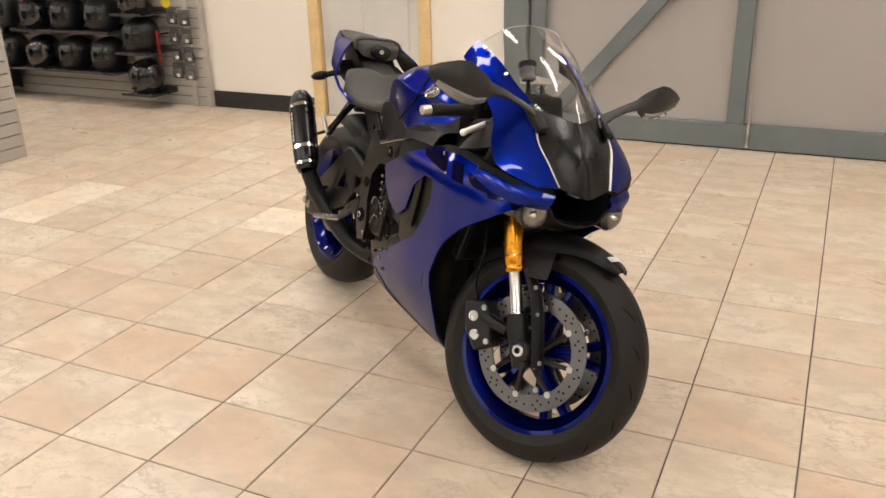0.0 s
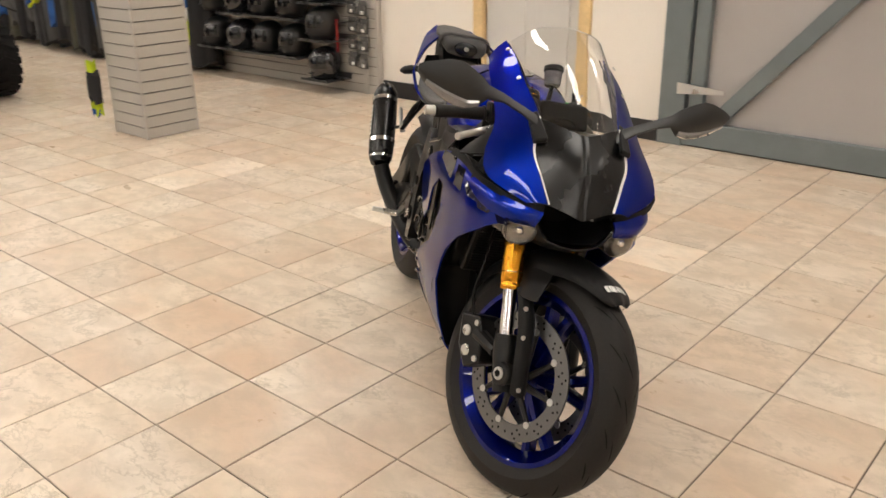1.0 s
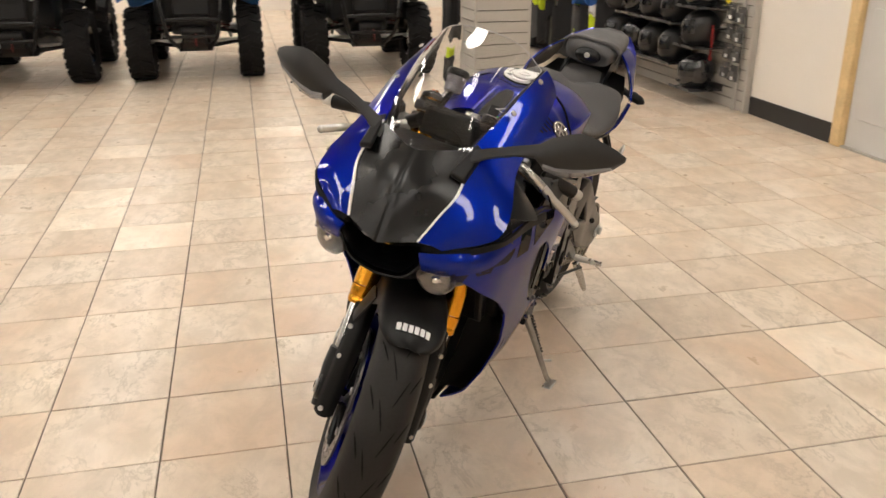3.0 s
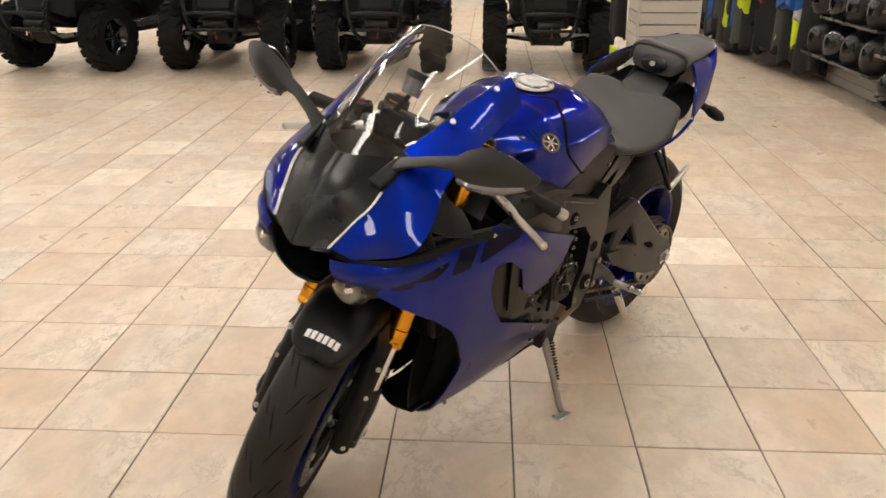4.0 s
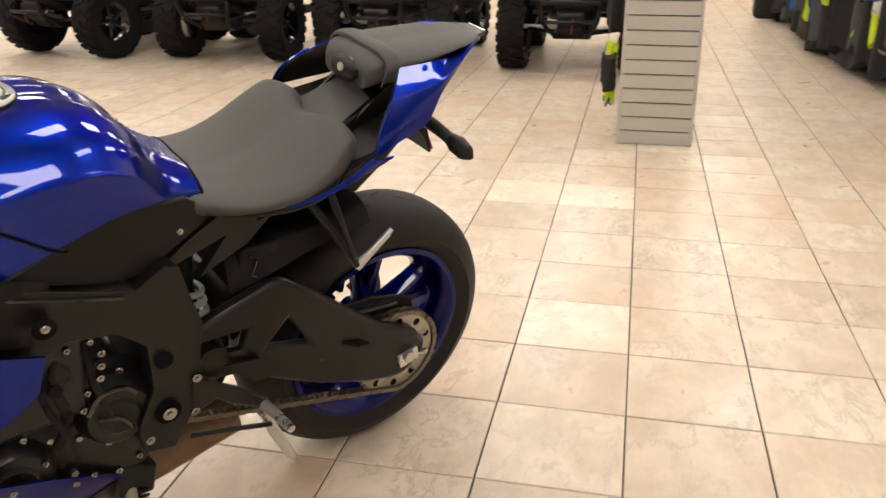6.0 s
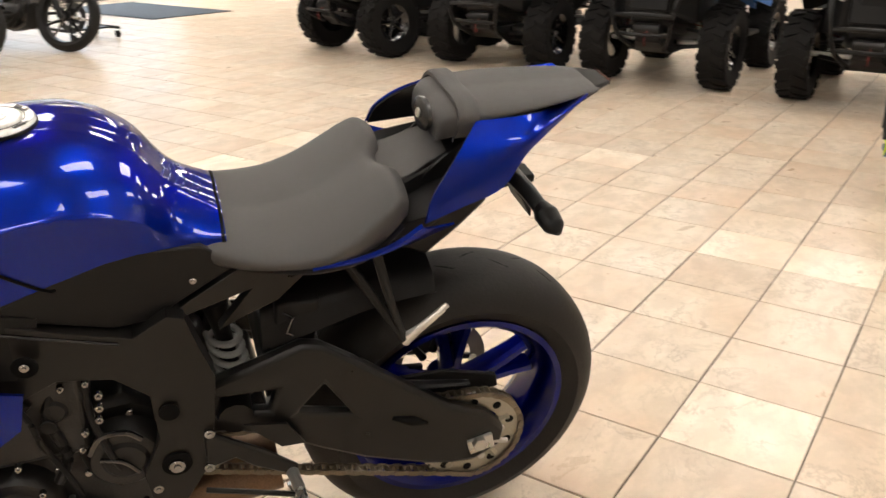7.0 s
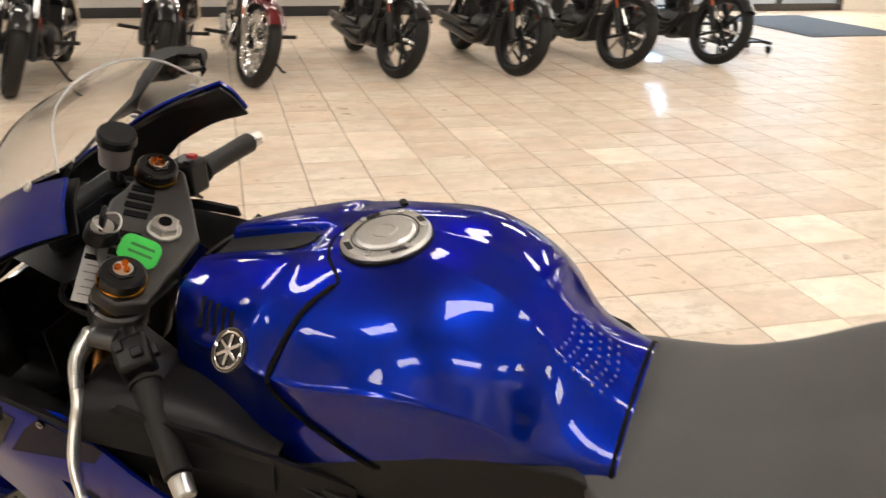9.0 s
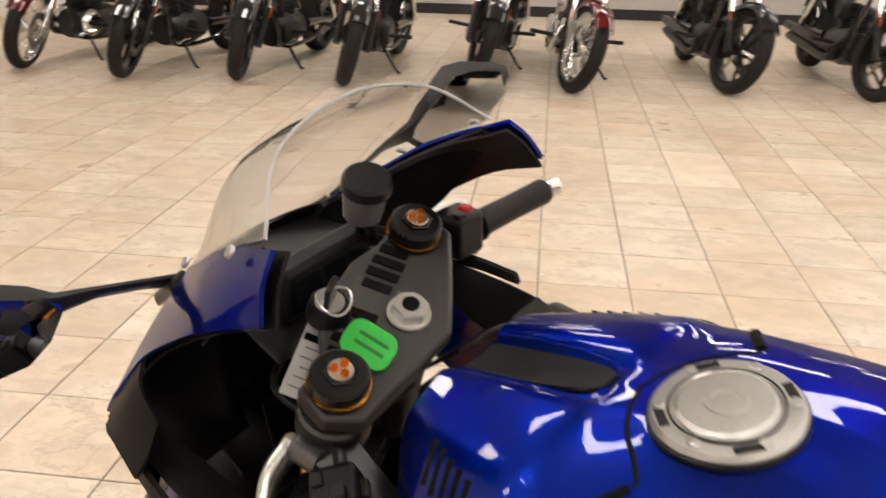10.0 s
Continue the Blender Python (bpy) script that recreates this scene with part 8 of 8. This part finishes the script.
    part("upper_clamp", moved(box(0.06, 0.29, 0.03, (-0.34, 0, 0.95), (0, -30, 0)), st), M_SATIN, c, bevel=0.008)
    part("handlebar", moved(tube([(-0.60, -0.40, 1.08), (-0.52, -0.26, 1.12), (-0.40, -0.08, 1.04), (-0.40, 0.08, 1.04), (-0.52, 0.26, 1.12), (-0.60, 0.40, 1.08)], 0.013, 10), st), M_SATIN, c)
    part("headlamp", moved(disc_at(0.085, 0.10, (-0.26, 0, 0.86), (1, 0, 0.05), 28, r2=0.088, rim=0.01), st), M_CRUISEBLACK, c)
    part("crankcase", tube([(-0.50, 0, 0.30), (-0.74, 0, 0.29), (-0.98, 0, 0.31)], [0.12, 0.15, 0.12], 18), M_ENGINE, c, "black engine case")
    for dx, lean in ((-0.62, 22), (-0.80, -22)):
        up = Vector((math.sin(radians(lean)), 0, math.cos(radians(lean))))
        prof = [(0.0, -0.01)]
        for k in range(8):
            prof += [(0.055, 0.026 * k - 0.006), (0.075, 0.026 * k), (0.075, 0.026 * k + 0.011), (0.055, 0.026 * k + 0.016)]
        prof.append((0.0, 0.215))
        fin = lathe(prof, 18, Matrix.Translation((dx, 0, 0.42)) @ up.to_track_quat("Y", "Z").to_matrix().to_4x4())
        part("cylinder", fin, M_ENGINE, c, "finned black cylinder")
    part("air_filter", disc_at(0.095, 0.06, (-0.70, -0.11, 0.58), (0, -1, 0), 28, r2=0.085, rim=0.01), M_CHROME if wire else M_SATIN, c)
    part("primary_cover", disc_at(0.12, 0.05, (-0.62, 0.13, 0.31), (0, 1, 0), 32, r2=0.10, rim=0.01), M_CHROME if wire else M_SATIN, c)
    for zz, x1 in ((0.30, -1.75), (0.22, -1.60)):
        part("exhaust_pipe", tube([(-0.55, -0.06, 0.46), (-0.46, -0.16, 0.34), (-0.60, -0.19, zz - 0.02), (-1.05, -0.20, zz), (x1, -0.20, zz + 0.02)], [0.022, 0.023, 0.028, 0.040, 0.038], 12), M_CHROME if wire else M_SATIN, c, "long exhaust pipe")
    part("fuel_tank", loft([[(x, 0.5 * w * math.cos(a), z + 0.5 * h * math.sin(a)) for a in np.linspace(0, 2 * math.pi, 18, endpoint=False)] for x, w, h, z in ((-0.36, 0.10, 0.12, 0.84), (-0.45, 0.24, 0.20, 0.82), (-0.65, 0.28, 0.22, 0.80), (-0.85, 0.20, 0.14, 0.76), (-0.95, 0.08, 0.06, 0.74))]), paint, c, "glossy teardrop fuel tank")
    part("seat", loft([[(x, 0.5 * w * math.cos(a), z + 0.5 * h * math.sin(a)) for a in np.linspace(0, 2 * math.pi, 16, endpoint=False)] for x, w, h, z in ((-0.90, 0.14, 0.06, 0.71), (-1.10, 0.30, 0.10, 0.68), (-1.30, 0.26, 0.10, 0.72), (-1.62, 0.16, 0.07, 0.76))]), M_SEAT, c, "black leather seat")
    part("side_stand", tube([(-0.58, 0.13, 0.22), (-0.55, 0.26, 0.06), (-0.545, 0.30, 0.035)], 0.011, 8), M_SATIN, c)
    part("gear_pedal", tube([(-0.60, 0.19, 0.26), (-0.40, 0.20, 0.25), (-0.38, 0.24, 0.25)], 0.008, 8), M_CHROME, c)
    return c


def stand_at(x, y, yaw):
    return Matrix.Translation((x, y, 0)) @ Matrix.Rotation(radians(90 + yaw), 4, "Z") @ Matrix.Rotation(radians(-6), 4, "X")


cr1 = make_cruiser("black cruiser motorcycle with dark cast wheels, parked in the row", False, 20, stand_at(-0.67, -5.40, 4), M_CRUISEBLACK)
cr2 = make_cruiser("cruiser motorcycle with chrome laced wheels and chrome engine", True, 22, stand_at(0.50, -5.20, 0), plain("maroon_enamel", (0.10, 0.008, 0.010), 0.15, coat=0.8))
for x, y, yaw in ((-1.70, -5.35, 2), (-2.75, -5.55, 6), (-3.75, -5.65, 4), (1.25, -5.55, -6), (2.20, -5.10, -4), (3.05, -5.15, -8), (3.90, -5.00, -10)):
    copy_thing(cr1, stand_at(x, y, yaw))
copy_thing(cr2, stand_at(4.84, -5.20, -12))
dolly = thing("wheel_dolly", "low black steel dolly on castors behind the cruisers", "dolly", m=Matrix.Translation((-4.45, -6.35, 0)))
part("deck", box(0.55, 0.16, 0.02, (0, 0, 0.10)), M_SATIN, dolly, bevel=0.004)
part("side_rail", box(0.02, 0.45, 0.03, (0.26, 0, 0.105)), M_SATIN, dolly, bevel=0.004)
part("side_rail", box(0.02, 0.45, 0.03, (-0.26, 0, 0.105)), M_SATIN, dolly, bevel=0.004)
for sx_ in (-1, 1):
    for sy_ in (-1, 1):
        part("castor", disc_at(0.038, 0.024, (sx_ * 0.26 - 0.012, sy_ * 0.19, 0.039), (1, 0, 0), 16, rim=0.004), M_RUBBER, dolly)


# ---- floor tiles ----
def tile_mesh(material):
    a, c = (PITCH - JOINT) / 2, 0.0015
    bm = bmesh.new()
    top = [bm.verts.new((x * (a - c), y * (a - c), 0)) for x, y in ((-1, -1), (1, -1), (1, 1), (-1, 1))]
    low = [bm.verts.new((x * a, y * a, -c)) for x, y in ((-1, -1), (1, -1), (1, 1), (-1, 1))]
    foot = [bm.verts.new((x * a, y * a, -0.0042)) for x, y in ((-1, -1), (1, -1), (1, 1), (-1, 1))]
    bm.faces.new(top)
    for i in range(4):
        j = (i + 1) % 4
        bm.faces.new((low[i], low[j], top[j], top[i]))
        bm.faces.new((foot[i], foot[j], low[j], low[i]))
    me = bpy.data.meshes.new("tile")
    bm.to_mesh(me)
    bm.free()
    me.materials.append(material)
    return me


tile_data, pale_data = tile_mesh(M_TILE), tile_mesh(M_TILE_PALE)
PALE = {(-7, 3), (-7, 4), (-3, 4), (-1, 2), (-6, -3), (-5, -3), (-8, -5), (1, 5), (-4, -2), (-6, -5), (-1, -10), (-1, -11), (-3, -11), (-10, 0), (-12, -7), (-5, -9), (-9, -3)}   # odd paler tiles in the floor
near_i, near_j = range(-8, 9), range(-7, 10)
rnd = random.Random(4)
for i in near_i:
    for j in near_j:
        t = new("tile", pale_data if (i, j) in PALE else tile_data)
        t.parent = floor
        t.matrix_world = Matrix.Translation(((i + 0.5) * PITCH + rnd.uniform(-0.0008, 0.0008), (j + 0.5) * PITCH + rnd.uniform(-0.0008, 0.0008), rnd.uniform(-0.0006, 0.0002)))

verts, faces = [], []
a, c = (PITCH - JOINT) / 2, 0.0015
for i in range(math.floor(WEST / PITCH), math.ceil(EAST / PITCH)):
    for j in range(math.floor(SOUTH / PITCH), math.floor(NORTH / PITCH) + 1):
        if (i in near_i and j in near_j) or (i, j) in PALE:
            continue
        x, y, o = (i + 0.5) * PITCH, (j + 0.5) * PITCH, len(verts)
        x0, x1, y0, y1 = max(x - a, WEST), min(x + a, EAST), max(y - a, SOUTH), min(y + a, NORTH)
        if x1 - x0 < 0.01 or y1 - y0 < 0.01:
            continue
        q = [(x0, y0), (x1, y0), (x1, y1), (x0, y1)]
        s = [(x0 + c, y0 + c), (x1 - c, y0 + c), (x1 - c, y1 - c), (x0 + c, y1 - c)]
        verts += [(*p, 0) for p in s] + [(*p, -0.004) for p in q]
        faces += [(o, o + 1, o + 2, o + 3)] + [(o + 4 + k, o + 4 + (k + 1) % 4, o + (k + 1) % 4, o + k) for k in range(4)]
for i, j in sorted(PALE):
    if i in near_i and j in near_j:
        continue
    t = new("tile", pale_data)
    t.parent = floor
    t.matrix_world = Matrix.Translation(((i + 0.5) * PITCH, (j + 0.5) * PITCH, 0))
far = bpy.data.meshes.new("tiles")
far.from_pydata(verts, [], faces)
far.materials.append(M_TILE_FAR)
far_ob = new("tiles", far)
far_ob.parent = floor
tagged(far_ob, kind="stuff")
